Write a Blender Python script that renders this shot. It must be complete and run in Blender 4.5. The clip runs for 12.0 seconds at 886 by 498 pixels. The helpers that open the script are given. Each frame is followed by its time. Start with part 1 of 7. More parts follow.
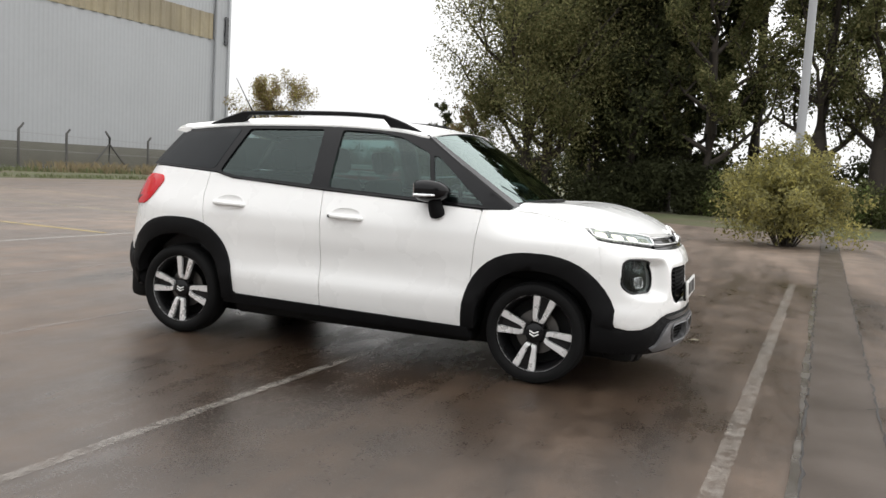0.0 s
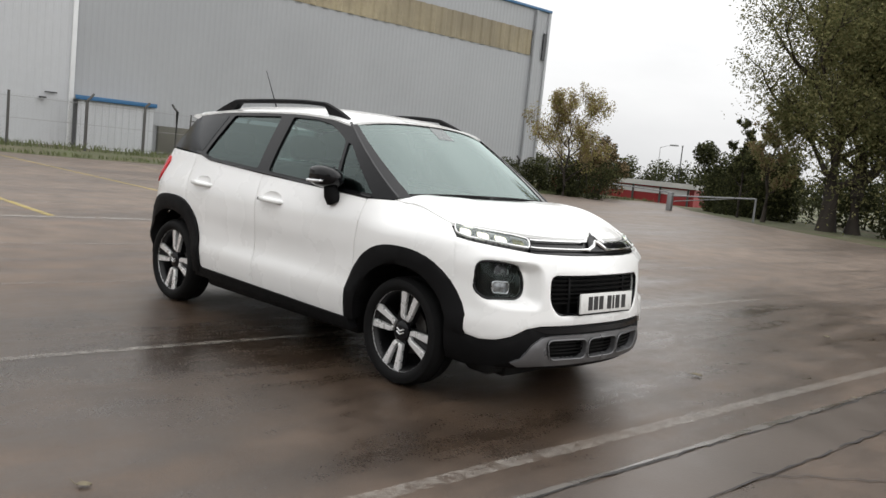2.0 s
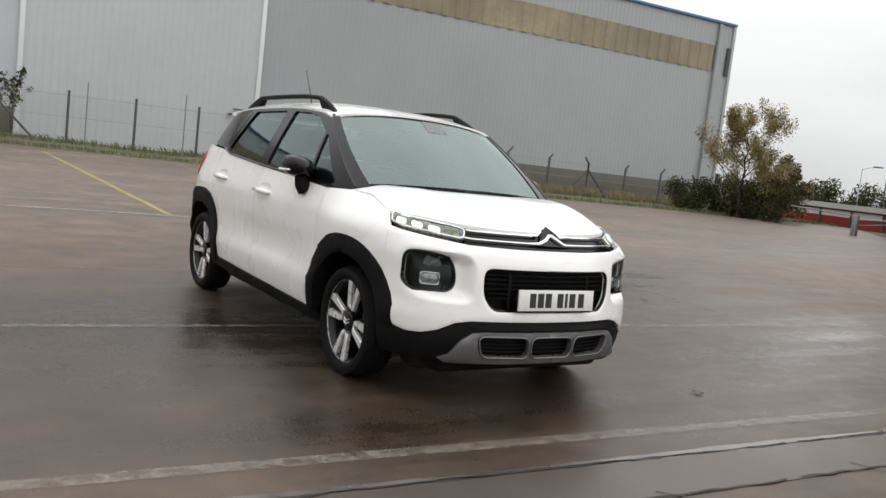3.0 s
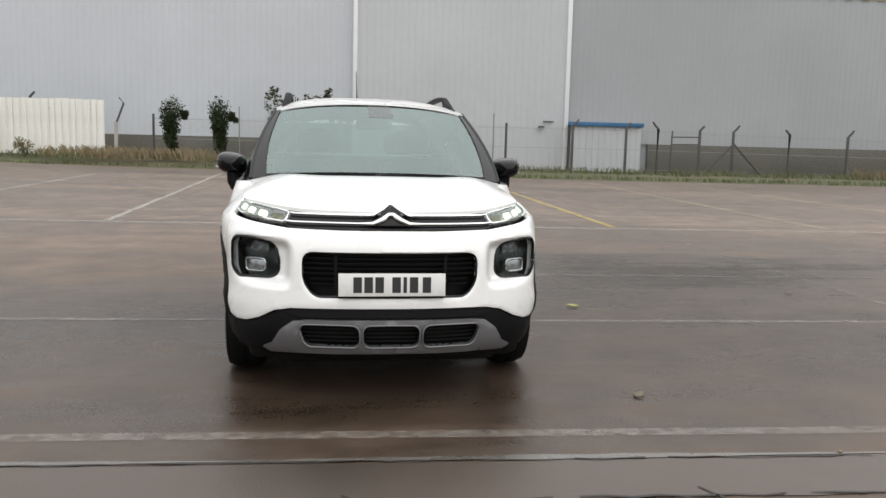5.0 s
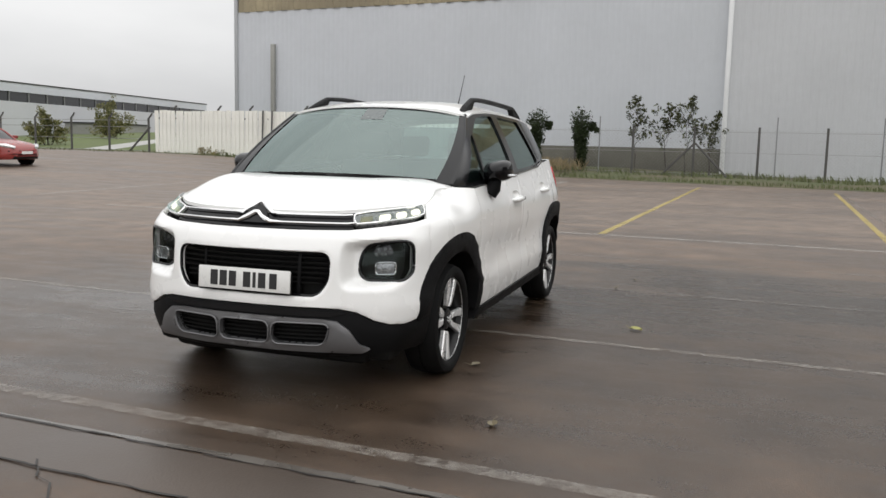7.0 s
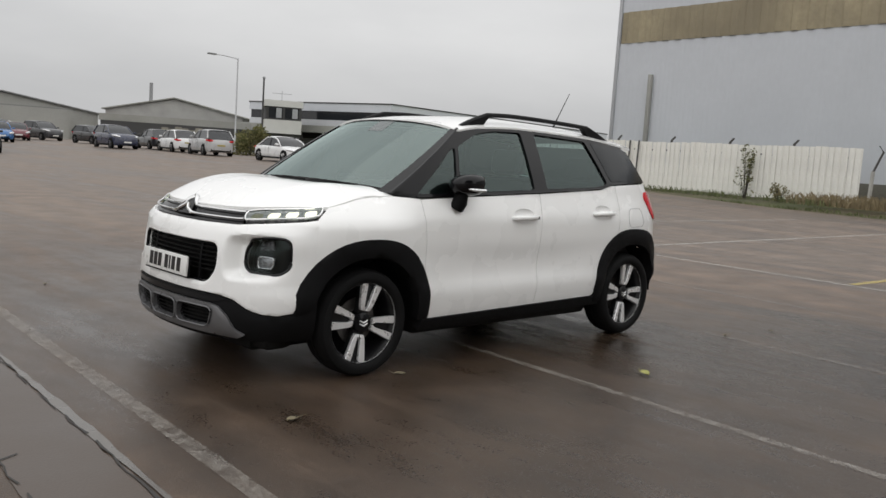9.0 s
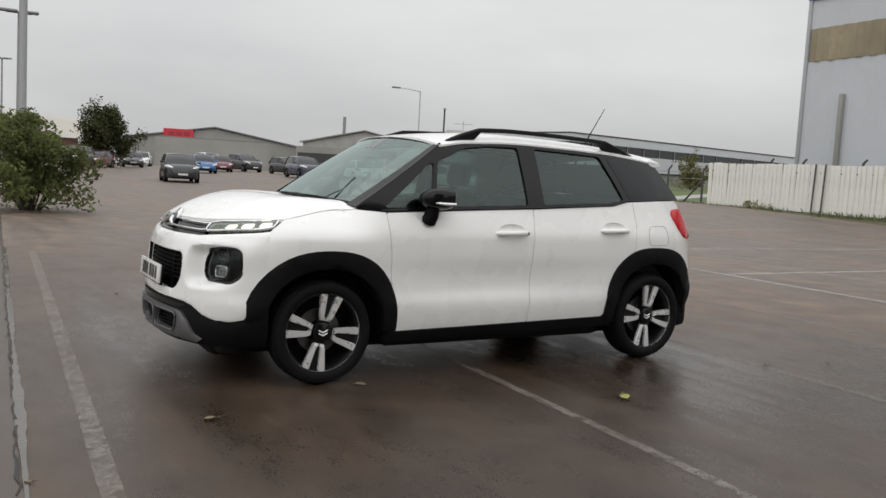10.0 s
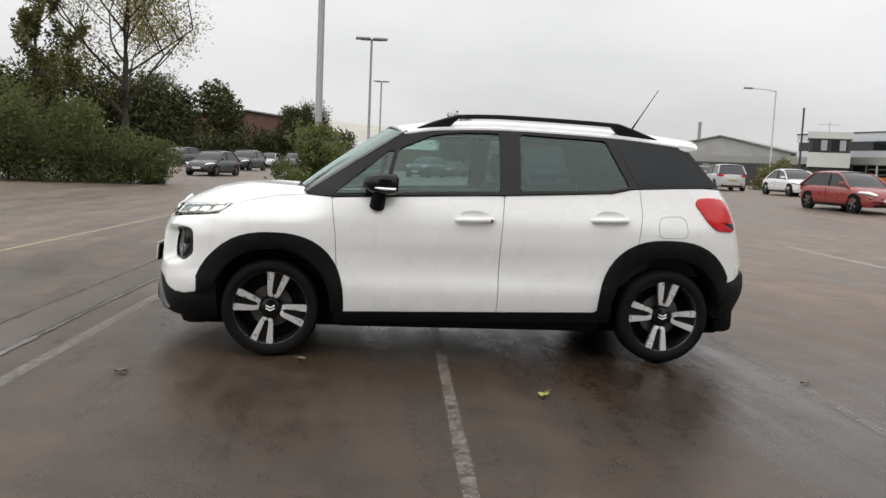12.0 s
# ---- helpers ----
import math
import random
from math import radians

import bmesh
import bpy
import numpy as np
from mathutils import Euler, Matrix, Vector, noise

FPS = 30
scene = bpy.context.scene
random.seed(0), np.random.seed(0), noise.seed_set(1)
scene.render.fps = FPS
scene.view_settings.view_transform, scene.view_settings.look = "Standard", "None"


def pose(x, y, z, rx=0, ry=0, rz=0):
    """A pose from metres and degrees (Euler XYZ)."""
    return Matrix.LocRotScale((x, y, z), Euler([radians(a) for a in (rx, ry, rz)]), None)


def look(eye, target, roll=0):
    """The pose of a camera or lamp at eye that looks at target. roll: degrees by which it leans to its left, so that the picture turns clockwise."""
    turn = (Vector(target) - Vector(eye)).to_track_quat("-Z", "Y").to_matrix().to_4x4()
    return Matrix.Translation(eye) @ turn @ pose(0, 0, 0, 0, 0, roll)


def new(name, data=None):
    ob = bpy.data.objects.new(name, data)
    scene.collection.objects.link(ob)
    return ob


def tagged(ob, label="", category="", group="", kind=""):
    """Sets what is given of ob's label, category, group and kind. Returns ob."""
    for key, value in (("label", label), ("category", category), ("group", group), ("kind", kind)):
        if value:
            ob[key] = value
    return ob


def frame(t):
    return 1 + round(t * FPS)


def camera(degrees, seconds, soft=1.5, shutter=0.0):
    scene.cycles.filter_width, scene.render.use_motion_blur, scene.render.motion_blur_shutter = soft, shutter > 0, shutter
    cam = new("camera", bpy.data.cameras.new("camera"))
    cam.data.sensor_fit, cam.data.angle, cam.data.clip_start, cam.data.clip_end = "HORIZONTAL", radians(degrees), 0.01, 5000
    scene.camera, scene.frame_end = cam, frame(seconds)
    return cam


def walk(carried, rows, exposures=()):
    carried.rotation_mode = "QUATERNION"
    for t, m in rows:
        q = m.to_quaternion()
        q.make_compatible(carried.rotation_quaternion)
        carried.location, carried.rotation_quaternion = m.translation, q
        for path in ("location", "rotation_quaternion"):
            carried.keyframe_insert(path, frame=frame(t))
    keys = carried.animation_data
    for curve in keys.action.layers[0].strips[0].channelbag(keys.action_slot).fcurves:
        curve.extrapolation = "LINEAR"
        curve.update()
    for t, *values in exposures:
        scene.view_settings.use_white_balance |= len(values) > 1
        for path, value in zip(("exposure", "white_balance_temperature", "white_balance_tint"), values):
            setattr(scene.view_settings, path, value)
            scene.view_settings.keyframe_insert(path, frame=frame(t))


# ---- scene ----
cam = camera(55.3, 12.0)
PATH = [
    (0, (2.568, -5.75, 1.27), (1.857, -3.89, 1.083), 3.3),
    (0.5, (3.187, -5.433, 1.277), (2.297, -3.652, 1.088), 3.5),
    (1, (3.788, -5.106, 1.283), (2.719, -3.428, 1.084), 4.1),
    (1.5, (4.288, -4.644, 1.286), (3.064, -3.078, 1.068), 4.8),
    (2, (4.735, -4.14, 1.316), (3.365, -2.698, 1.105), 5.9),
    (2.5, (5.114, -3.565, 1.314), (3.597, -2.28, 1.098), 6.7),
    (2.7, (5.275, -3.351, 1.285), (3.699, -2.137, 1.071), 6.7),
    (4.3, (6.065, -1.34, 1.302), (4.177, -0.721, 1.068), 4.5),
    (4.5, (6.064, -1.051, 1.281), (4.152, -0.513, 1.044), 3.8),
    (5, (6.175, -0.391, 1.289), (4.214, -0.08, 1.041), 1.4),
    (5.5, (6.167, 0.292, 1.28), (4.186, 0.364, 1.014), -0.2),
    (6, (6.074, 0.995, 1.282), (4.102, 0.8, 1.016), 0.1),
    (6.5, (6.019, 1.665, 1.293), (4.087, 1.209, 1.048), 0.0),
    (6.7, (5.928, 1.913, 1.294), (4.015, 1.384, 1.049), 0.5),
    (8.3, (5.004, 3.882, 1.281), (3.394, 2.718, 1.052), 3.0),
    (8.5, (4.843, 4.096, 1.304), (3.3, 2.844, 1.08), 3.0),
    (9, (4.348, 4.577, 1.296), (2.963, 3.151, 1.08), 3.8),
    (9.5, (3.842, 5.021, 1.295), (2.63, 3.444, 1.091), 3.7),
    (10, (3.278, 5.409, 1.288), (2.247, 3.704, 1.112), 3.3),
    (10.5, (2.715, 5.757, 1.273), (1.897, 3.939, 1.112), 4.0),
    (11, (2.077, 5.964, 1.267), (1.45, 4.072, 1.096), 4.6),
    (11.5, (1.459, 6.16, 1.263), (1.039, 4.213, 1.082), 4.2),
    (12, (0.82, 6.268, 1.275), (0.596, 4.29, 1.076), 2.5),
]
walk(cam, [(t, look(eye, target, roll)) for t, eye, target, roll in PATH],
     [(0, 0.76), (1.5, 0.72), (2.5, 0.38), (4.5, 0.56), (5.5, 0.56), (6.5, 0.46), (8.5, 0.20), (9.0, 0.10), (10.5, 0.15), (11.5, 0.38), (12, 0.40)])

# ---- world, sun, exposure ----
SUN_TURN, SUN_HEIGHT = radians(35), radians(42)
world = bpy.data.worlds.new("overcast_sky")
scene.world = world
world.use_nodes = True
wn, wl = world.node_tree.nodes, world.node_tree.links
wn.clear()
sky = wn.new("ShaderNodeTexSky")
sky.sky_type, sky.sun_disc = "NISHITA", False
sky.sun_elevation, sky.sun_rotation = SUN_HEIGHT, SUN_TURN
sky.dust_density, sky.air_density = 4.0, 1.0
grey = wn.new("ShaderNodeHueSaturation")
grey.inputs["Saturation"].default_value = 0.10
coord = wn.new("ShaderNodeTexCoord")
stretch = wn.new("ShaderNodeMapping")
stretch.inputs["Scale"].default_value = (1.0, 1.0, 3.2)
cloud = wn.new("ShaderNodeTexNoise")
cloud.inputs["Scale"].default_value, cloud.inputs["Detail"].default_value = 1.7, 7.0
cloud.inputs["Roughness"].default_value = 0.52
ramp = wn.new("ShaderNodeValToRGB")
ramp.color_ramp.elements[0].position, ramp.color_ramp.elements[1].position = 0.30, 0.72
ramp.color_ramp.elements[0].color = (0.74, 0.745, 0.755, 1)
ramp.color_ramp.elements[1].color = (1.0, 1.0, 1.0, 1)
# the cloud is thinner and brighter towards the hidden sun
sunward = wn.new("ShaderNodeVectorMath")
sunward.operation = "DOT_PRODUCT"
sunward.inputs[1].default_value = (math.sin(SUN_TURN) * math.cos(SUN_HEIGHT), math.cos(SUN_TURN) * math.cos(SUN_HEIGHT), math.sin(SUN_HEIGHT))
glow = wn.new("ShaderNodeMapRange")
glow.inputs["From Min"].default_value, glow.inputs["From Max"].default_value = -0.8, 0.9
glow.inputs["To Min"].default_value, glow.inputs["To Max"].default_value = 7.2, 8.3
# an overcast sky is brightest overhead
lift = wn.new("ShaderNodeSeparateXYZ")
dome = wn.new("ShaderNodeMapRange")
dome.inputs["From Min"].default_value, dome.inputs["From Max"].default_value = 0.0, 1.0
dome.inputs["To Min"].default_value, dome.inputs["To Max"].default_value = 0.92, 1.95
both_ways = wn.new("ShaderNodeMath")
both_ways.operation = "MULTIPLY"
veil = wn.new("ShaderNodeMix")
veil.data_type = "RGBA"
veil.inputs[0].default_value = 0.85
scale = wn.new("ShaderNodeVectorMath")
scale.operation = "SCALE"
back = wn.new("ShaderNodeBackground")
back.inputs["Strength"].default_value = 0.10
out = wn.new("ShaderNodeOutputWorld")
wl.new(coord.outputs["Generated"], stretch.inputs["Vector"])
wl.new(stretch.outputs["Vector"], cloud.inputs["Vector"])
wl.new(cloud.outputs["Fac"], ramp.inputs["Fac"])
wl.new(coord.outputs["Generated"], sunward.inputs[0])
wl.new(sunward.outputs["Value"], glow.inputs["Value"])
wl.new(ramp.outputs["Color"], scale.inputs[0])
wl.new(coord.outputs["Generated"], lift.inputs["Vector"])
wl.new(lift.outputs["Z"], dome.inputs["Value"])
wl.new(glow.outputs["Result"], both_ways.inputs[0])
wl.new(dome.outputs["Result"], both_ways.inputs[1])
wl.new(both_ways.outputs["Value"], scale.inputs["Scale"])
wl.new(sky.outputs["Color"], grey.inputs["Color"])
wl.new(grey.outputs["Color"], veil.inputs[6])
wl.new(scale.outputs["Vector"], veil.inputs[7])
wl.new(veil.outputs[2], back.inputs["Color"])
wl.new(back.outputs["Background"], out.inputs["Surface"])

sun = new("sun", bpy.data.lights.new("sun", "SUN"))
sun.data.energy, sun.data.angle, sun.data.color = 0.6, radians(180), (1.0, 0.97, 0.92)
sun.matrix_world = look((0, 0, 30), (-math.sin(SUN_TURN), -math.cos(SUN_TURN), 30 - math.tan(SUN_HEIGHT)))


# ---- materials ----
def mat(name, color, rough=0.6, metal=0.0, vary=0.12, scale=8.0, fine=80.0, bump=0.0, coat=0.0, dirt=None, dirt_at=0.62, rough_vary=0.1, spec=0.5, per_piece=0.0):
    """A procedural surface: colour varied at two scales, an optional second colour in patches, fine relief."""
    m = bpy.data.materials.new(name)
    m.use_nodes = True
    n, l = m.node_tree.nodes, m.node_tree.links
    b = n["Principled BSDF"]
    b.inputs["Metallic"].default_value = metal
    b.inputs["Coat Weight"].default_value = coat
    b.inputs["Coat Roughness"].default_value = 0.04
    b.inputs["Specular IOR Level"].default_value = spec
    tc = n.new("ShaderNodeTexCoord")
    a = n.new("ShaderNodeTexNoise")
    a.inputs["Scale"].default_value, a.inputs["Detail"].default_value = scale, 5
    f = n.new("ShaderNodeTexNoise")
    f.inputs["Scale"].default_value, f.inputs["Detail"].default_value = fine, 3
    l.new(tc.outputs["Object"], a.inputs["Vector"])
    l.new(tc.outputs["Object"], f.inputs["Vector"])
    add = n.new("ShaderNodeMath")
    add.operation = "MULTIPLY_ADD"
    add.inputs[1].default_value = 0.45
    l.new(f.outputs["Fac"], add.inputs[0])
    l.new(a.outputs["Fac"], add.inputs[2])
    hi = n.new("ShaderNodeMapRange")
    hi.inputs["From Min"].default_value, hi.inputs["From Max"].default_value = 0.42, 1.02
    hi.inputs["To Min"].default_value, hi.inputs["To Max"].default_value = 1 - vary, 1 + vary
    l.new(add.outputs["Value"], hi.inputs["Value"])
    c = n.new("ShaderNodeVectorMath")
    c.operation = "SCALE"
    c.inputs[0].default_value = color[:3]
    l.new(hi.outputs["Result"], c.inputs["Scale"])
    last = c.outputs["Vector"]
    if dirt:
        d = n.new("ShaderNodeTexNoise")
        d.inputs["Scale"].default_value, d.inputs["Detail"].default_value = scale * 0.37, 8
        l.new(tc.outputs["Object"], d.inputs["Vector"])
        r = n.new("ShaderNodeMapRange")
        r.inputs["From Min"].default_value, r.inputs["From Max"].default_value = dirt_at - 0.12, dirt_at + 0.12
        l.new(d.outputs["Fac"], r.inputs["Value"])
        x = n.new("ShaderNodeMix")
        x.data_type = "RGBA"
        l.new(r.outputs["Result"], x.inputs[0])
        l.new(last, x.inputs[6])
        x.inputs[7].default_value = (*dirt, 1)
        last = x.outputs[2]
    if per_piece:
        o = n.new("ShaderNodeObjectInfo")
        pr = n.new("ShaderNodeMapRange")
        pr.inputs["To Min"].default_value, pr.inputs["To Max"].default_value = 1 - per_piece, 1 + per_piece
        l.new(o.outputs["Random"], pr.inputs["Value"])
        pc = n.new("ShaderNodeVectorMath")
        pc.operation = "SCALE"
        l.new(last, pc.inputs[0])
        l.new(pr.outputs["Result"], pc.inputs["Scale"])
        last = pc.outputs["Vector"]
    l.new(last, b.inputs["Base Color"])
    rr = n.new("ShaderNodeMapRange")
    rr.inputs["From Min"].default_value, rr.inputs["From Max"].default_value = 0.3, 0.7
    rr.inputs["To Min"].default_value, rr.inputs["To Max"].default_value = max(0.02, rough - rough_vary), min(1, rough + rough_vary)
    l.new(a.outputs["Fac"], rr.inputs["Value"])
    l.new(rr.outputs["Result"], b.inputs["Roughness"])
    if bump:
        k = n.new("ShaderNodeBump")
        k.inputs["Strength"].default_value, k.inputs["Distance"].default_value = bump, 0.01
        l.new(f.outputs["Fac"], k.inputs["Height"])
        l.new(k.outputs["Normal"], b.inputs["Normal"])
    return m


def glass(name, tint, gloss=0.02, base_gloss=0.04, faces=1.6):
    """A thin tinted pane: it lets light through by its tint and mirrors more at a flat angle."""
    m = bpy.data.materials.new(name)
    m.use_nodes = True
    n, l = m.node_tree.nodes, m.node_tree.links
    n.remove(n["Principled BSDF"])
    t = n.new("ShaderNodeBsdfTransparent")
    t.inputs["Color"].default_value = (*tint, 1)
    g = n.new("ShaderNodeBsdfGlossy")
    g.inputs["Roughness"].default_value = gloss
    g.inputs["Color"].default_value = (0.80, 0.95, 0.92, 1)
    fr = n.new("ShaderNodeFresnel")
    fr.inputs["IOR"].default_value = 1.52
    boost = n.new("ShaderNodeMath")  # both faces of the pane mirror
    boost.operation = "MULTIPLY_ADD"
    boost.use_clamp = True
    boost.inputs[1].default_value = faces
    boost.inputs[2].default_value = base_gloss
    x = n.new("ShaderNodeMixShader")
    l.new(fr.outputs["Fac"], boost.inputs[0])
    l.new(boost.outputs["Value"], x.inputs["Fac"])
    l.new(t.outputs["BSDF"], x.inputs[1])
    l.new(g.outputs["BSDF"], x.inputs[2])
    l.new(x.outputs["Shader"], n["Material Output"].inputs["Surface"])
    return m


def lit(name, color, strength):
    m = bpy.data.materials.new(name)
    m.use_nodes = True
    b = m.node_tree.nodes["Principled BSDF"]
    b.inputs["Base Color"].default_value = (*color, 1)
    b.inputs["Emission Color"].default_value = (*color, 1)
    b.inputs["Emission Strength"].default_value = strength
    b.inputs["Roughness"].default_value = 0.15
    return m


WHITE = mat("white_car_paint", (0.84, 0.84, 0.83), 0.28, vary=0.015, scale=3, coat=0.7, rough_vary=0.04)
BLACK_GLOSS = mat("black_gloss_trim", (0.006, 0.006, 0.007), 0.12, vary=0.1, spec=0.28, rough_vary=0.03)
PLASTIC = mat("black_textured_plastic", (0.0065, 0.0065, 0.007), 0.55, vary=0.25, scale=6, fine=400, bump=0.25, spec=0.1)
DARK = mat("dark_recess_plastic", (0.004, 0.004, 0.004), 0.6, vary=0.2, spec=0.2)
RUBBER = mat("tyre_rubber", (0.008, 0.008, 0.0082), 0.65, vary=0.25, scale=10, fine=150, bump=0.2, spec=0.1)
CHROME = mat("bright_chrome", (0.80, 0.80, 0.80), 0.10, 1.0, vary=0.03, rough_vary=0.03)
ALLOY = mat("machined_alloy", (0.80, 0.80, 0.80), 0.32, 0.55, vary=0.04, scale=20)
ALLOY_DARK = mat("dark_painted_alloy", (0.006, 0.006, 0.0065), 0.35, vary=0.15, spec=0.3)
SILVER = mat("silver_painted_plastic", (0.16, 0.16, 0.165), 0.36, 0.55, vary=0.06, scale=12)
STEEL = mat("brake_steel", (0.12, 0.115, 0.11), 0.4, 0.9, vary=0.15, scale=30)
SCREEN_GLASS = glass("windscreen_glass", (0.34, 0.45, 0.42), base_gloss=0.13, faces=0.95)
DOOR_GLASS = glass("green_tinted_door_glass", (0.50, 0.66, 0.62), base_gloss=0.01, faces=1.3)
PRIVACY_GLASS = glass("dark_privacy_glass", (0.20, 0.28, 0.28), base_gloss=0.01, faces=1.2)
SMOKED = glass("smoked_lamp_lens", (0.80, 0.81, 0.82), base_gloss=0.0, faces=0.6)
LENS = glass("clear_lamp_lens", (0.85, 0.86, 0.86), base_gloss=0.0, faces=1.0)
RED_LENS = mat("red_lamp_lens", (0.56, 0.002, 0.010), 0.16, vary=0.05, coat=0.1, rough_vary=0.03)
SEAT = mat("dark_seat_cloth", (0.035, 0.036, 0.038), 0.9, vary=0.2, scale=15, fine=200)
DASH = mat("dark_dashboard", (0.03, 0.03, 0.032), 0.7, vary=0.15)
TRIM_GREY = mat("pale_headlining", (0.10, 0.10, 0.098), 0.9)
PLATE = mat("reflective_white_plate", (0.70, 0.70, 0.68), 0.3, vary=0.03)
INK = mat("black_plate_ink", (0.015, 0.015, 0.016), 0.4)
LED = lit("warm_daytime_lamp", (1.0, 0.95, 0.78), 0.9)
LAMP_GREY = mat("grey_lamp_interior", (0.30, 0.30, 0.30), 0.3, 0.5, vary=0.3, scale=50)
BOWL_GREY = mat("dark_grey_lamp_bowl", (0.10, 0.10, 0.105), 0.25, 0.6, vary=0.3, scale=40)
FACETED = mat("faceted_lamp_glass", (0.40, 0.41, 0.42), 0.15, 0.7, vary=0.8, scale=70, fine=160)
AMBER = mat("amber_tinted_reflector", (0.42, 0.38, 0.22), 0.2, 0.5, vary=0.35, scale=40)
REFLECTOR = mat("lamp_reflector", (0.72, 0.73, 0.74), 0.22, 0.7, vary=0.25, scale=60)


def wet_asphalt():
    m = bpy.data.materials.new("wet_asphalt")
    m.use_nodes = True
    n, l = m.node_tree.nodes, m.node_tree.links
    b = n["Principled BSDF"]
    tc = n.new("ShaderNodeTexCoord")

    def tex(scale, detail, stretch=(1, 1, 1), rough=0.55):
        mp = n.new("ShaderNodeMapping")
        mp.inputs["Scale"].default_value = stretch
        mp.inputs["Rotation"].default_value = (0, 0, radians(3))
        t = n.new("ShaderNodeTexNoise")
        t.inputs["Scale"].default_value, t.inputs["Detail"].default_value, t.inputs["Roughness"].default_value = scale, detail, rough
        l.new(tc.outputs["Object"], mp.inputs["Vector"])
        l.new(mp.outputs["Vector"], t.inputs["Vector"])
        return t.outputs["Fac"]

    def ramp_of(fac, lo, hi, a, c):
        r = n.new("ShaderNodeMapRange")
        r.inputs["From Min"].default_value, r.inputs["From Max"].default_value = lo, hi
        r.inputs["To Min"].default_value, r.inputs["To Max"].default_value = a, c
        l.new(fac, r.inputs["Value"])
        return r.outputs["Result"]

    def math_of(op, a, c):
        x = n.new("ShaderNodeMath")
        x.operation = op
        for i, v in enumerate((a, c)):
            if isinstance(v, (int, float)):
                x.inputs[i].default_value = v
            else:
                l.new(v, x.inputs[i])
        return x.outputs["Value"]

    patches = tex(0.22, 6, (1.5, 0.55, 1))     # damp and drying areas
    streaks = tex(0.8, 7, (3.2, 0.35, 1), 0.62)  # runs along the bays
    stains = tex(2.1, 7)
    grain = tex(70, 3)
    stones = tex(240, 2)
    blots = tex(5.5, 6, (1.3, 0.8, 1), 0.65)
    pools = tex(0.9, 7, (1.9, 0.7, 1), 0.62)   # thin standing water
    wet = math_of("ADD", math_of("MULTIPLY", patches, 0.55), math_of("MULTIPLY", streaks, 0.45))
    pool = ramp_of(pools, 0.52, 0.62, 0.0, 1.0)
    tone = math_of("MULTIPLY", math_of("MULTIPLY", ramp_of(wet, 0.42, 0.58, 1.35, 0.66), ramp_of(stains, 0.3, 0.7, 0.66, 1.34)), math_of("MULTIPLY", ramp_of(grain, 0.3, 0.7, 0.62, 1.38), ramp_of(blots, 0.3, 0.7, 0.84, 1.16)))
    tone = math_of("MULTIPLY", tone, ramp_of(pool, 0.0, 1.0, 1.0, 0.90))
    # shade round the car put into the colour, with damp and drying patches
    near_car = n.new("ShaderNodeVectorMath")
    near_car.operation = "DISTANCE"
    near_car.inputs[1].default_value = (0.5, 2.2, 0)
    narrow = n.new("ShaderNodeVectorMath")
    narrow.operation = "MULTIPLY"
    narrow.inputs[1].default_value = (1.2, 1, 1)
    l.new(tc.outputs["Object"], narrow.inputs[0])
    l.new(narrow.outputs["Vector"], near_car.inputs[0])
    shade_damp = math_of("ADD", math_of("SUBTRACT", 0.05, math_of("MULTIPLY", near_car.outputs["Value"], 0.30)), math_of("MULTIPLY", patches, 3.1))
    tone = math_of("MULTIPLY", math_of("MULTIPLY", tone, ramp_of(shade_damp, 0.1, 1.1, 1.26, 0.74)), ramp_of(shade_damp, -1.7, 0.3, 1.9, 1.0))
    c = n.new("ShaderNodeVectorMath")
    c.operation = "SCALE"
    hue = n.new("ShaderNodeMix")
    hue.data_type = "VECTOR"
    for sock in hue.inputs:
        if sock.identifier == "A_Vector":
            sock.default_value = (0.047, 0.0318, 0.0217)
        elif sock.identifier == "B_Vector":
            sock.default_value = (0.045, 0.0340, 0.0262)
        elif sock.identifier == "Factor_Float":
            l.new(ramp_of(shade_damp, -2.2, 0.2, 1.0, 0.0), sock)
    for sock in hue.outputs:
        if sock.identifier == "Result_Vector":
            l.new(sock, c.inputs[0])
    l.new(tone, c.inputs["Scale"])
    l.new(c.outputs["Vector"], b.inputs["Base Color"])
    l.new(math_of("ADD", math_of("ADD", math_of("SUBTRACT", math_of("ADD", ramp_of(wet, 0.42, 0.58, 0.42, 0.25), ramp_of(blots, 0.32, 0.68, -0.04, 0.06)), math_of("MULTIPLY", pool, 0.05)), ramp_of(shade_damp, -0.3, 0.8, 0.20, -0.06)), ramp_of(grain, 0.3, 0.7, -0.05, 0.08)), b.inputs["Roughness"])
    b.inputs["Specular Tint"].default_value = (1.0, 0.875, 0.795, 1)  # reflections tinted warm brown
    l.new(ramp_of(shade_damp, -0.4, 0.9, 0.85, 0.38), b.inputs["Specular IOR Level"])
    bp = n.new("ShaderNodeBump")
    bp.inputs["Distance"].default_value = 0.004
    l.new(math_of("MULTIPLY", ramp_of(wet, 0.42, 0.60, 0.60, 0.18), ramp_of(shade_damp, 0.0, 0.9, 1.0, 0.7)), bp.inputs["Strength"])
    l.new(math_of("ADD", math_of("ADD", stones, math_of("MULTIPLY", grain, 0.7)), math_of("MULTIPLY", blots, 1.5)), bp.inputs["Height"])
    l.new(bp.outputs["Normal"], b.inputs["Normal"])
    return m


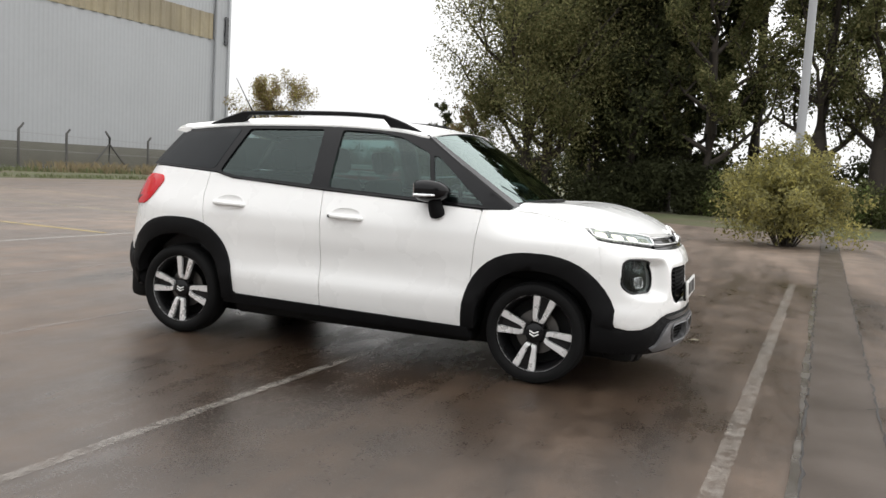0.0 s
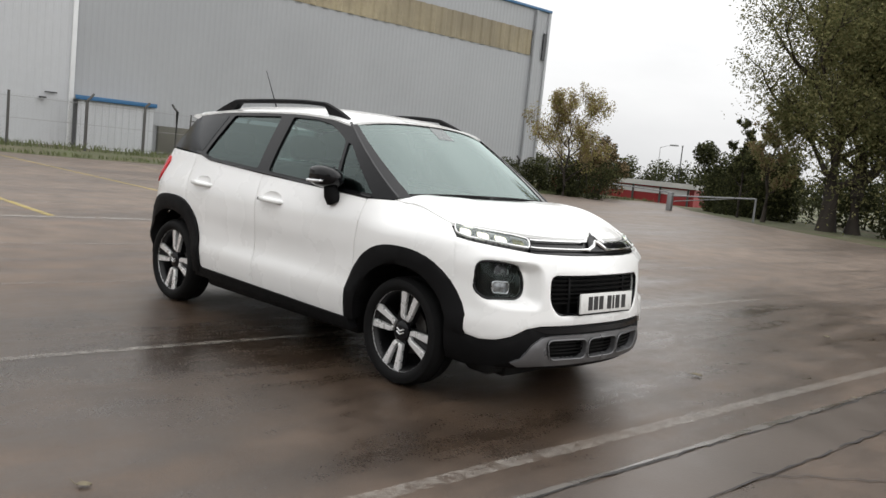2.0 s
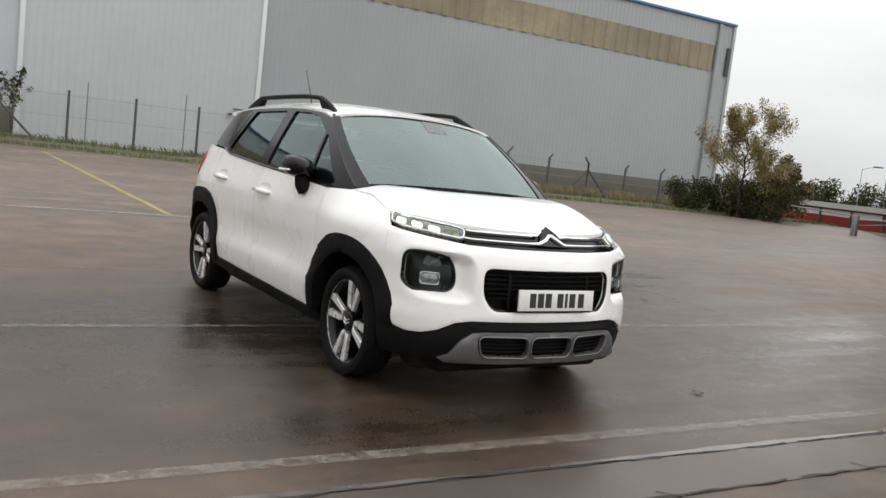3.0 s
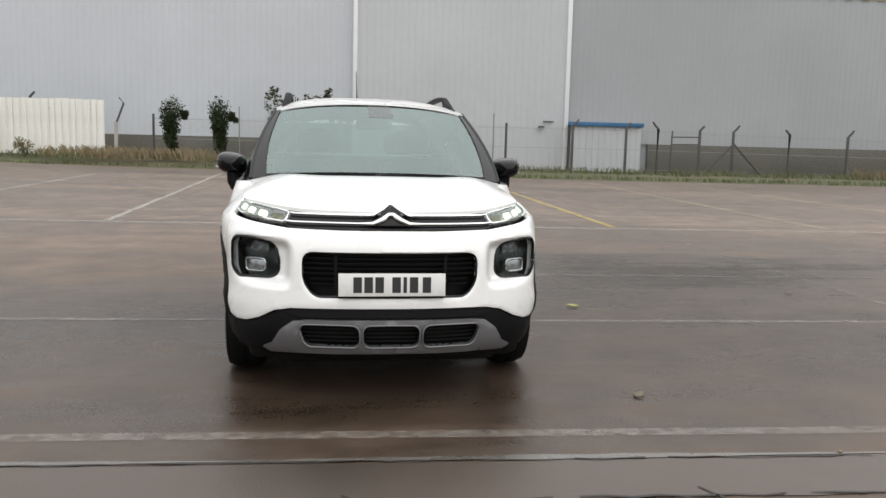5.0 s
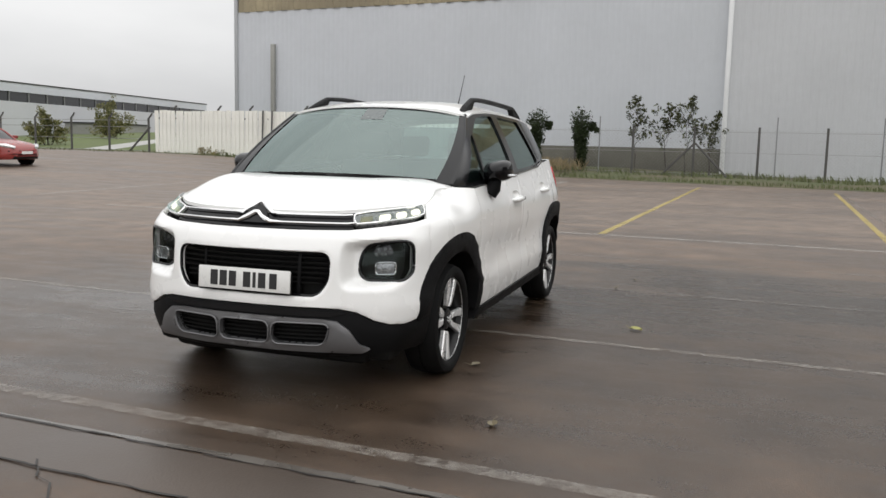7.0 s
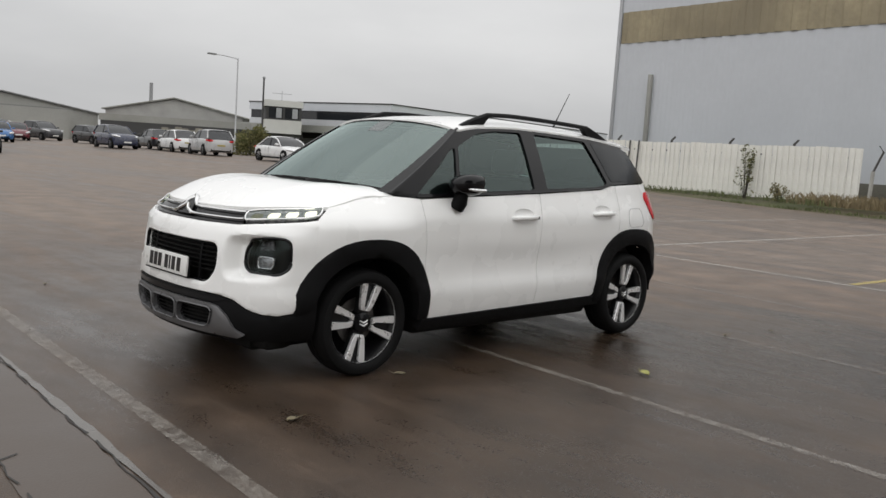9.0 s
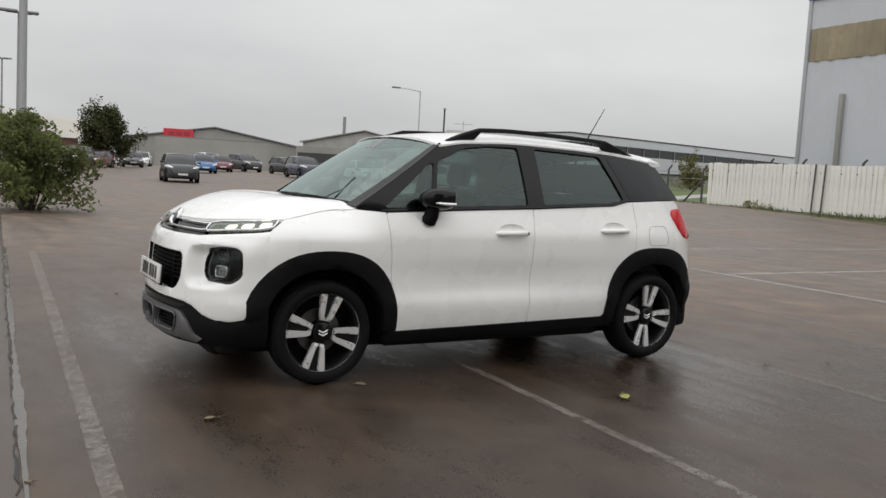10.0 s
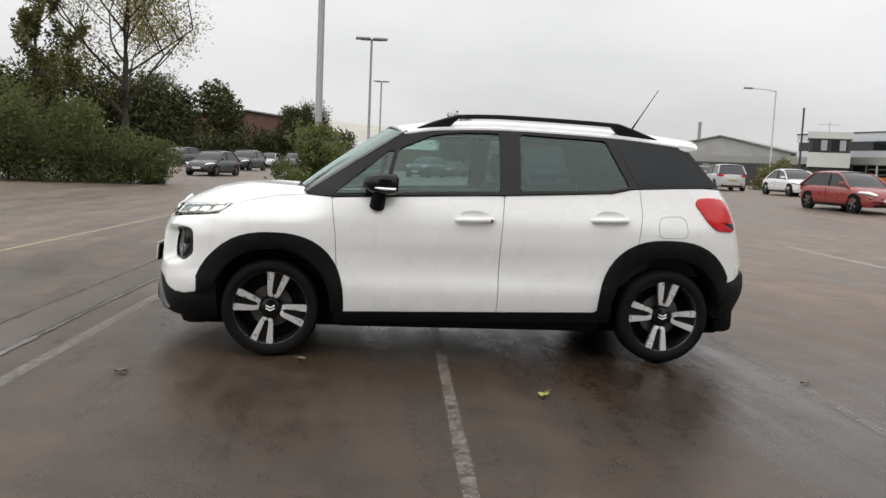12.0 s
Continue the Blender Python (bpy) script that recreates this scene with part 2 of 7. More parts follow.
def worn_paint(name, color, wear):
    """Road paint that has flaked off in patches."""
    m = bpy.data.materials.new(name)
    m.use_nodes = True
    n, l = m.node_tree.nodes, m.node_tree.links
    b = n["Principled BSDF"]
    b.inputs["Base Color"].default_value = (*color, 1)
    b.inputs["Roughness"].default_value = 0.45
    tc = n.new("ShaderNodeTexCoord")
    t = n.new("ShaderNodeTexNoise")
    t.inputs["Scale"].default_value, t.inputs["Detail"].default_value, t.inputs["Roughness"].default_value = 11.0, 10, 0.80
    l.new(tc.outputs["Object"], t.inputs["Vector"])
    r = n.new("ShaderNodeMapRange")
    r.inputs["From Min"].default_value, r.inputs["From Max"].default_value = wear - 0.13, wear + 0.20
    r.inputs["To Max"].default_value = 0.62
    l.new(t.outputs["Fac"], r.inputs["Value"])
    tr = n.new("ShaderNodeBsdfTransparent")
    x = n.new("ShaderNodeMixShader")
    l.new(r.outputs["Result"], x.inputs["Fac"])
    l.new(tr.outputs["BSDF"], x.inputs[1])
    l.new(b.outputs["BSDF"], x.inputs[2])
    l.new(x.outputs["Shader"], n["Material Output"].inputs["Surface"])
    return m


def leafy(name, color, fine=9.0):
    """Thin matt leaves that let part of the light through."""
    m = mat(name, color, 0.8, vary=0.55, scale=1.2, fine=fine, spec=0.1)
    n, l = m.node_tree.nodes, m.node_tree.links
    b = n["Principled BSDF"]
    tr = n.new("ShaderNodeBsdfTranslucent")
    l.new(b.inputs["Base Color"].links[0].from_socket, tr.inputs["Color"])
    x = n.new("ShaderNodeMixShader")
    x.inputs["Fac"].default_value = 0.42
    l.new(b.outputs["BSDF"], x.inputs[1])
    l.new(tr.outputs["BSDF"], x.inputs[2])
    l.new(x.outputs["Shader"], n["Material Output"].inputs["Surface"])
    return m


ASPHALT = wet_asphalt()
PATCH_ASPHALT = mat("dark_patch_asphalt", (0.046, 0.034, 0.026), 0.40, vary=0.25, scale=1.6, fine=90, bump=0.10, rough_vary=0.06, spec=0.8)
PATCH_ASPHALT.node_tree.nodes["Principled BSDF"].inputs["Specular Tint"].default_value = (1.0, 0.88, 0.80, 1)
LINE_WHITE = worn_paint("worn_white_line", (0.42, 0.39, 0.35), 0.53)
LINE_BAY = worn_paint("worn_bay_line", (0.54, 0.52, 0.48), 0.38)
LINE_FAINT = worn_paint("faint_white_line", (0.26, 0.24, 0.22), 0.53)
LINE_YELLOW = worn_paint("worn_yellow_line", (0.54, 0.42, 0.12), 0.30)
LINE_YELLOW_PALE = worn_paint("faded_yellow_line", (0.50, 0.44, 0.28), 0.36)
WATER = mat("muddy_water_film", (0.09, 0.08, 0.07), 0.24, vary=0.3, scale=3, spec=0.8, rough_vary=0.12)
CRACK = mat("crack_filler", (0.022, 0.019, 0.017), 0.6)
GRASS = mat("rough_grass", (0.075, 0.085, 0.035), 0.9, vary=0.35, scale=0.8, fine=25, bump=0.5, dirt=(0.11, 0.09, 0.055), dirt_at=0.56)
GRASS_BLADE = mat("grass_blades", (0.10, 0.115, 0.045), 0.8, vary=0.4, scale=2, fine=12)
DRY_BLADE = mat("dry_grass_blades", (0.22, 0.175, 0.10), 0.85, vary=0.35, scale=2, fine=12)
BARK = mat("tree_bark", (0.042, 0.034, 0.027), 0.9, vary=0.35, scale=6, fine=40, bump=0.6)
LEAF_DARK = leafy("dark_olive_leaves", (0.118, 0.126, 0.055))
LEAF_MID = leafy("olive_green_leaves", (0.215, 0.205, 0.094))
LEAF_PALE = leafy("yellowing_leaves", (0.31, 0.28, 0.10))
LEAF_TURN = leafy("turning_brown_leaves", (0.26, 0.19, 0.11))
# deep green foliage, with shade inside the trees put into its colour
LEAF_DEEP_SHADED = leafy("shaded_deep_green_leaves", (0.048, 0.053, 0.026))
LEAF_GREEN = leafy("bramble_leaves", (0.150, 0.190, 0.066))
IVY = mat("ivy_leaves", (0.030, 0.042, 0.018), 0.7, spec=0.15, vary=0.45, scale=3, fine=18)
CLAD_DARK = mat("grey_profiled_cladding", (0.37, 0.38, 0.395), 0.5, 0.0, vary=0.06, scale=0.25, fine=3, dirt=(0.33, 0.34, 0.355), dirt_at=0.6)
CLAD_SOUTH = mat("pale_grey_profiled_cladding", (0.535, 0.555, 0.59), 0.5, 0.0, vary=0.06, scale=0.25, fine=3, dirt=(0.48, 0.50, 0.53), dirt_at=0.6)
CLAD_PALE = mat("pale_profiled_cladding", (0.50, 0.51, 0.53), 0.5, 0.0, vary=0.06, scale=0.25, fine=3)
CLAD_TRIM = mat("white_cladding_trim", (0.70, 0.71, 0.72), 0.5, vary=0.06, scale=1)
BAND = mat("stained_translucent_sheet", (0.33, 0.28, 0.18), 0.5, vary=0.3, scale=0.5, fine=4, dirt=(0.22, 0.185, 0.12), dirt_at=0.5)
PLINTH = mat("olive_render_plinth", (0.115, 0.11, 0.09), 0.85, vary=0.25, scale=0.6, fine=10, bump=0.3)
BLUE = mat("blue_fascia", (0.035, 0.13, 0.27), 0.45, vary=0.12, scale=2)
FENCE_WHITE = mat("weathered_white_sheet", (0.80, 0.79, 0.74), 0.6, vary=0.10, scale=0.9, fine=14, dirt=(0.55, 0.52, 0.45), dirt_at=0.68)
POST = mat("weathered_concrete_post", (0.085, 0.082, 0.078), 0.85, vary=0.3, scale=3, fine=50, bump=0.3)
POST_PALE = mat("pale_post", (0.40, 0.39, 0.36), 0.8, vary=0.15, scale=3)
WIRE = mat("galvanised_wire", (0.30, 0.30, 0.30), 0.5, 0.6, vary=0.1)
POLE_PALE = mat("pale_lamp_pole", (0.42, 0.43, 0.44), 0.5, 0.2, vary=0.1, scale=1.5)
POLE = mat("galvanised_pole", (0.25, 0.255, 0.26), 0.5, 0.5, vary=0.12, scale=1.5)
CONCRETE = mat("pale_concrete", (0.36, 0.355, 0.34), 0.85, vary=0.15, scale=0.8, fine=20)
HALL_GREY = mat("weathered_grey_sheet", (0.30, 0.30, 0.28), 0.6, vary=0.12, scale=0.3, fine=4, dirt=(0.22, 0.22, 0.19), dirt_at=0.6)
ROOF_GREY = mat("grey_sheet_roof", (0.19, 0.192, 0.19), 0.6, vary=0.12, scale=0.3, fine=4)
WALL_DARK = mat("dark_wall", (0.05, 0.05, 0.05), 0.8, vary=0.25, scale=0.6)
WALL_PALE = mat("pale_painted_wall", (0.55, 0.55, 0.53), 0.7, vary=0.1, scale=0.5)
BRICK = mat("red_brown_brick", (0.15, 0.082, 0.062), 0.85, vary=0.2, scale=1.2, fine=14)
RED_PANEL = mat("red_painted_panel", (0.30, 0.028, 0.03), 0.5, vary=0.12, scale=0.8)
SIGN_RED = mat("red_sign", (0.55, 0.03, 0.05), 0.5, vary=0.06)
ROOF_BEIGE = mat("beige_sheet_roof", (0.42, 0.40, 0.355), 0.6, vary=0.1, scale=0.4, fine=5)
ORANGE = mat("orange_hoarding", (0.50, 0.11, 0.03), 0.6, vary=0.1)
WINDOW_DARK = mat("dark_window", (0.018, 0.020, 0.023), 0.12, vary=0.2, rough_vary=0.04)
CURTAIN = mat("grey_blind", (0.33, 0.34, 0.35), 0.8, vary=0.15, scale=5)
SENSOR = mat("grey_sensor_cover", (0.10, 0.115, 0.115), 0.25, vary=0.1, scale=9)
WOOD = mat("weathered_timber", (0.22, 0.21, 0.175), 0.85, vary=0.3, scale=3, fine=30)
LEAF_FALLEN = mat("fallen_yellow_leaf", (0.34, 0.33, 0.10), 0.5, vary=0.25, scale=20)
LEAF_FALLEN_BROWN = mat("fallen_brown_leaf", (0.15, 0.125, 0.075), 0.6, vary=0.25, scale=20)


# ---- mesh helpers ----
def thing(name, label, category, at=(0, 0, 0), turn=0.0, group="", kind=""):
    """The Empty at a thing's base that holds its parts."""
    ob = new(name)
    ob.empty_display_size = 0.2
    ob.matrix_basis = pose(*at, 0, 0, turn)
    return tagged(ob, label, category, group, kind)


def mesh_of(name, verts, faces, material, smooth=True):
    me = bpy.data.meshes.new(name)
    me.from_pydata([tuple(v) for v in verts], [], faces)
    me.materials.append(material)
    if smooth:
        me.shade_smooth()
    me.update()
    return me


def part(name, bm, material, parent=None, label="", smooth=True):
    """Links a bmesh as one mesh object under a thing or a part."""
    me = bpy.data.meshes.new(name)
    bm.normal_update()
    bm.to_mesh(me)
    bm.free()
    me.materials.append(material)
    if smooth:
        me.shade_smooth()
        me.set_sharp_from_angle(angle=radians(42))
    ob = new(name, me)
    if parent is not None:
        ob.parent = parent
    return tagged(ob, label)


def piece(name, me, parent, m=None, label=""):
    ob = new(name, me)
    ob.parent = parent
    if m is not None:
        ob.matrix_basis = m
    return tagged(ob, label)


def add_box(bm, lo, hi, bevel=0.0, m=None):
    c = [(a + b) / 2 for a, b in zip(lo, hi)]
    s = [b - a for a, b in zip(lo, hi)]
    r = bmesh.ops.create_cube(bm, size=1.0, matrix=Matrix.Translation(c) @ Matrix.Diagonal((*s, 1)))
    vs = r["verts"]
    if bevel:
        es = list({e for v in vs for e in v.link_edges})
        b = bmesh.ops.bevel(bm, geom=es, offset=bevel, segments=2, profile=0.5, affect="EDGES")
        vs = list({v for f in b["faces"] for v in f.verts} | {v for v in vs if v.is_valid})
    if m is not None:
        bmesh.ops.transform(bm, matrix=m, verts=vs)
    return vs


def box(lo, hi, bevel=0.0, m=None):
    bm = bmesh.new()
    add_box(bm, lo, hi, bevel, m)
    return bm


def add_tube(bm, pts, radii, sides=8, cap=True):
    """A tube along points, with a radius at each."""
    rings = []
    pts = [Vector(p) for p in pts]
    for i, p in enumerate(pts):
        d = (pts[min(i + 1, len(pts) - 1)] - pts[max(i - 1, 0)]).normalized()
        q = d.to_track_quat("Z", "Y")
        rings.append([bm.verts.new(p + q @ Vector((math.cos(a) * radii[i], math.sin(a) * radii[i], 0))) for a in (2 * math.pi * k / sides for k in range(sides))])
    for a, b in zip(rings, rings[1:]):
        for k in range(sides):
            bm.faces.new((a[k], a[(k + 1) % sides], b[(k + 1) % sides], b[k]))
    if cap:
        bm.faces.new(rings[0][::-1])
        bm.faces.new(rings[-1])


def tube(pts, radii, sides=8):
    bm = bmesh.new()
    add_tube(bm, pts, radii, sides)
    return bm


def lathe(profile, sides=48, axis="Y"):
    """Turns (radius, along) pairs round an axis."""
    bm = bmesh.new()
    rings = []
    for r, a in profile:
        ring = []
        for k in range(sides):
            t = 2 * math.pi * k / sides
            p = (r * math.cos(t), a, r * math.sin(t)) if axis == "Y" else (r * math.cos(t), r * math.sin(t), a)
            ring.append(bm.verts.new(p))
        rings.append(ring)
    for a, b in zip(rings, rings[1:]):
        for k in range(sides):
            bm.faces.new((a[k], a[(k + 1) % sides], b[(k + 1) % sides], b[k]))
    bmesh.ops.recalc_face_normals(bm, faces=bm.faces)
    return bm


def spline(xs, ys):
    """A smooth curve through a few values (monotone cubic)."""
    xs, ys = np.array(xs, float), np.array(ys, float)
    h = np.diff(xs)
    d = np.diff(ys) / h
    m = np.zeros(len(xs))
    m[0], m[-1] = d[0], d[-1]
    for i in range(1, len(xs) - 1):
        m[i] = 0 if d[i - 1] * d[i] <= 0 else 2 * d[i - 1] * d[i] / (d[i - 1] + d[i])

    def at(x):
        x = min(max(x, xs[0]), xs[-1])
        i = min(max(int(np.searchsorted(xs, x)) - 1, 0), len(xs) - 2)
        t = (x - xs[i]) / h[i]
        return float((2 * t**3 - 3 * t**2 + 1) * ys[i] + (t**3 - 2 * t**2 + t) * h[i] * m[i] + (-2 * t**3 + 3 * t**2) * ys[i + 1] + (t**3 - t**2) * h[i] * m[i + 1])

    return at


# The building and its fence stand on a line turned a little from the bays: u runs along it, v towards the car park.
SITE = pose(-38.0, 0, 0, 0, 0, -4.859)


def site(u, v, z=0.0):
    """A place by the building's own axes."""
    return SITE @ Vector((v, u, z))


# ---- ground ----
def rise(x, y):
    """The asphalt climbs a little towards the far corner."""
    def ease(t):
        t = min(1, max(0, t))
        return t * t * (3 - 2 * t)
    return 0.45 * ease((-x - 6) / 20) * ease((-y - 8) / 22) + 0.22 * ease((-y - 44) / 12) * (1 - ease((-x - 6) / 20))


def sheet(name, corners, z, material, label, category="ground", kind="structure"):
    bm = bmesh.new()
    bm.faces.new([bm.verts.new((x, y, z)) for x, y in corners])
    bmesh.ops.recalc_face_normals(bm, faces=bm.faces)
    for f in bm.faces:
        if f.normal.z < 0:
            f.normal_flip()
    return tagged(part(name, bm, material, None, "", False), label, category, "", kind)


sheet("ground", [(-2500, -2500), (2500, -2500), (2500, 2500), (-2500, 2500)], -0.05, GRASS, "rough grass and bare earth reaching the horizon")


def car_park():
    edge = [site(-110, 4), site(-32, 5.5), site(-8, 7.5), site(10, 11.5), site(30, 11.8), site(39, 13)]
    pts = [(p.x, p.y) for p in edge] + [(-22.5, 44), (-16, 35.5), (-8, 27.5), (0, 21.2), (9, 19.5), (70, 18), (70, -130), (-40, -130)]
    bm = bmesh.new()
    bm.faces.new([bm.verts.new((x, y, 0)) for x, y in pts])
    for axis, lo, hi, step in ((0, -46, -2, 2.5), (1, -62, -6, 2.5)):
        for k in range(int((hi - lo) / step) + 1):
            c, n = [0, 0, 0], [0, 0, 0]
            c[axis], n[axis] = lo + k * step, 1
            bmesh.ops.bisect_plane(bm, geom=bm.verts[:] + bm.edges[:] + bm.faces[:], plane_co=c, plane_no=n)
    for v in bm.verts:
        v.co.z = rise(v.co.x, v.co.y)
    bmesh.ops.recalc_face_normals(bm, faces=bm.faces)
    for f in bm.faces:
        if f.normal.z < 0:
            f.normal_flip()
    rim = [e for e in bm.edges if len(e.link_faces) == 1]
    lip = bmesh.ops.extrude_edge_only(bm, edges=rim)
    for v in lip["geom"]:
        if isinstance(v, bmesh.types.BMVert):
            v.co.z -= 0.6
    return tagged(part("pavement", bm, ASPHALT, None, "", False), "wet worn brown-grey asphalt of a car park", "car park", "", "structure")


car_park()


def line(x0, y0, x1, y1, width, material, label, z=0.004):
    d = Vector((x1 - x0, y1 - y0)).normalized()
    n = Vector((-d.y, d.x)) * width / 2
    bm = bmesh.new()
    length = math.hypot(x1 - x0, y1 - y0)
    steps = max(2, int(length / 0.35))
    rng = random.Random(int(x0 * 97 + y1 * 31))
    rows = []
    for i in range(steps + 1):
        p = Vector((x0, y0)).lerp(Vector((x1, y1)), i / steps)
        a, b = rng.uniform(0.93, 1.06), rng.uniform(0.93, 1.06)
        h = z + rise(p.x, p.y)
        rows.append((bm.verts.new((*(p + n * a), h)), bm.verts.new((*(p - n * b), h))))
    for (a, b), (c, e) in zip(rows, rows[1:]):
        bm.faces.new((b, e, c, a))
    bm.normal_update()
    for f in bm.faces:
        if f.normal.z < 0:
            f.normal_flip()
    return tagged(part("road_marking", bm, material, None, "", False), label, "road marking", "", "structure")


K = 0.057  # the bay lines lean this much off the car's axis
for x, y0, y1, w, m in [(2.57, -6.5, 6.5, 0.09, LINE_WHITE), (0.135, -5.6, 6.0, 0.068, LINE_WHITE), (0.10, 9.5, 15.0, 0.08, LINE_FAINT), (-2.08, -3.0, 9.0, 0.07, LINE_FAINT), (-4.35, -8, 8.6, 0.08, LINE_FAINT), (-6.95, -9, 12.5, 0.09, LINE_BAY), (-9.05, -9, 12, 0.09, LINE_FAINT), (-12.4, -10, 16, 0.08, LINE_FAINT), (-16.5, -8, 12, 0.08, LINE_FAINT)]:
    line(x + K * y0, y0, x + K * y1, y1, w, m, "worn white parking bay line on wet asphalt")
for x0, y0, x1, y1, m, w in [(-7.05, 0.48, -25.0, 1.27, LINE_YELLOW, 0.11), (-6.9, 4.48, -24.2, 5.5, LINE_YELLOW, 0.11), (-6.55, 4.8, -23.7, 5.62, LINE_FAINT, 0.10), (-4.75, 4.71, 1.4, 4.44, LINE_FAINT, 0.08), (-6.9, 8.26, -23.5, 9.42, LINE_YELLOW_PALE, 0.11), (-7.6, 12.26, -21.0, 12.8, LINE_YELLOW_PALE, 0.11), (-3.4, -4.45, -5.2, -4.0, LINE_FAINT, 0.09), (-7.3, -3.44, -26.0, -3.6, LINE_BAY, 0.11), (-11.0, -3.2, -27.0, -2.72, LINE_FAINT, 0.10), (-8.2, -7.28, -23.6, -7.45, LINE_BAY, 0.11), (-9.0, -12.1, -22, -13.3, LINE_BAY, 0.10),
                             (5.03, -4.0, 3.76, -20.0, LINE_YELLOW_PALE, 0.08), (7.6, -12.5, -4.0, -13.1, LINE_FAINT, 0.10), (9.0, -6.0, 4.6, -9.4, LINE_FAINT, 0.10)]:
    line(x0, y0, x1, y1, w, m, "worn yellow bay line on wet asphalt" if m in (LINE_YELLOW, LINE_YELLOW_PALE) else "worn white parking bay line on wet asphalt")


def repair_strip():
    """A darker trench patch with open joints along both sides."""
    bm = bmesh.new()
    rng = random.Random(5)
    rows = []
    for i in range(171):
        y = -18 + 0.25 * i
        c = 3.085 + 0.054 * y
        rows.append((bm.verts.new((c - 0.19 + rng.uniform(-0.02, 0.02), y, 0.003)), bm.verts.new((c + 0.19 + rng.uniform(-0.02, 0.02), y, 0.003))))
    for (a, b), (c, e) in zip(rows, rows[1:]):
        bm.faces.new((a, b, e, c))
    tagged(part("road_patch", bm, PATCH_ASPHALT, None, "", False), "darker asphalt strip filling an old trench", "road patch", "", "structure")
    bm = bmesh.new()
    rows = []
    for i in range(121):
        y = -7.0 + 0.11 * i
        c = 3.085 + 0.054 * y - 0.215
        w = 0.020 + 0.009 * math.sin(2.3 * y) + rng.uniform(-0.006, 0.006)
        rows.append((bm.verts.new((c - w, y, 0.0055)), bm.verts.new((c + w * 0.8, y, 0.0055))))
    for (a, b), (c, e) in zip(rows, rows[1:]):
        bm.faces.new((a, b, e, c))
    tagged(part("water_film", bm, WATER, None, "", False), "narrow film of standing water beside the trench patch", "puddle", "", "structure")
    for side in (-1, 1):
        bm = bmesh.new()
        last = None
        for i in range(431):
            y = -18 + 0.1 * i
            c = 3.085 + 0.054 * y + side * 0.19 + rng.uniform(-0.012, 0.012)
            w = rng.uniform(0.002, 0.010)
            now = (bm.verts.new((c - w, y, 0.0065)), bm.verts.new((c + w, y, 0.0065)))
            if last and rng.random() > 0.12:
                bm.faces.new((last[0], last[1], now[1], now[0]))
            last = now
        tagged(part("joint_crack", bm, CRACK, None, "", False), "open dark joint beside the trench patch", "crack", "", "structure")
    for x0, y0, x1, y1 in [(2.72, -3.0, 3.3, -3.05), (3.2, -0.3, 3.9, 0.6), (3.3, 3.2, 2.7, 3.35), (3.25, 1.1, 4.6, 1.6)]:
        bm = bmesh.new()
        last = None
        for i in range(16):
            t = i / 15
            x, y = x0 + (x1 - x0) * t + rng.uniform(-0.02, 0.02), y0 + (y1 - y0) * t + rng.uniform(-0.03, 0.03)
            now = (bm.verts.new((x, y - 0.006, 0.0065)), bm.verts.new((x, y + 0.006, 0.0065)))
            if last:
                bm.faces.new((last[0], last[1], now[1], now[0]))
            last = now
        tagged(part("joint_crack", bm, CRACK, None, "", False), "fine crack in wet asphalt", "crack", "", "structure")


repair_strip()


def verge():
    """The grass bank between the asphalt and the fence."""
    bm = bmesh.new()
    rows = []
    rng = random.Random(3)
    stops = [(-110, 4), (-60, 4.5), (-32, 5.5), (-8, 7.5), (10, 11.5), (30, 11.8), (47, 12.5)]
    for u in np.linspace(-75, 47, 123):
        ve = float(np.interp(u, [s[0] for s in stops], [s[1] for s in stops]))
        h = 0.38 if u < -6 else 0.38 - 0.30 * min(1, (u + 6) / 12)
        row = []
        for k, (f, z) in enumerate(((1.0, 0.0), (0.9, 0.07), (0.7, 0.10 + h * 0.25), (0.4, h * 0.7), (0.0, h))):
            p = site(u, 0.2 + (ve - 0.2) * f + rng.uniform(-0.12, 0.12) * (k < 3), z - 0.02 + rng.uniform(-0.02, 0.03) * (k > 0))
            p.z = max(p.z, rise(p.x, p.y) * (1 if k == 0 else 1.02) - 0.02)
            row.append(bm.verts.new(p))
        rows.append(row)
    for a, b in zip(rows, rows[1:]):
        for k in range(4):
            bm.faces.new((a[k], b[k], b[k + 1], a[k + 1]))
    bmesh.ops.recalc_face_normals(bm, faces=bm.faces)
    for f in bm.faces:
        if f.normal.z < 0:
            f.normal_flip()
    tagged(part("verge", bm, GRASS, None), "low rough grass bank along the fence", "grass verge", "", "structure")


verge()


def blades(name, spots, height, count_each, material, label, seed):
    """Grass as many thin blades round the given spots (x, y, z, radius)."""
    rng = np.random.default_rng(seed)
    vs, fs = [], []
    for x, y, z, r in spots:
        for _ in range(count_each):
            a, d = rng.uniform(0, 2 * np.pi), r * np.sqrt(rng.uniform())
            px, py = x + d * np.cos(a), y + d * np.sin(a)
            h, w = height * rng.uniform(0.45, 1.2), rng.uniform(0.012, 0.03)
            t = rng.uniform(0, np.pi)
            lx, ly = rng.normal(0, 0.35 * h, 2)
            dx, dy = np.cos(t) * w, np.sin(t) * w
            i = len(vs)
            vs += [(px - dx, py - dy, z - 0.03), (px + dx, py + dy, z - 0.03), (px + lx * 0.4 + dx * 0.7, py + ly * 0.4 + dy * 0.7, z + h * 0.6), (px + lx, py + ly, z + h)]
            fs += [(i, i + 1, i + 2), (i, i + 2, i + 3)]
    ob = new(name, mesh_of(name, vs, fs, material, False))
    return tagged(ob, label, "grass", "", "stuff")


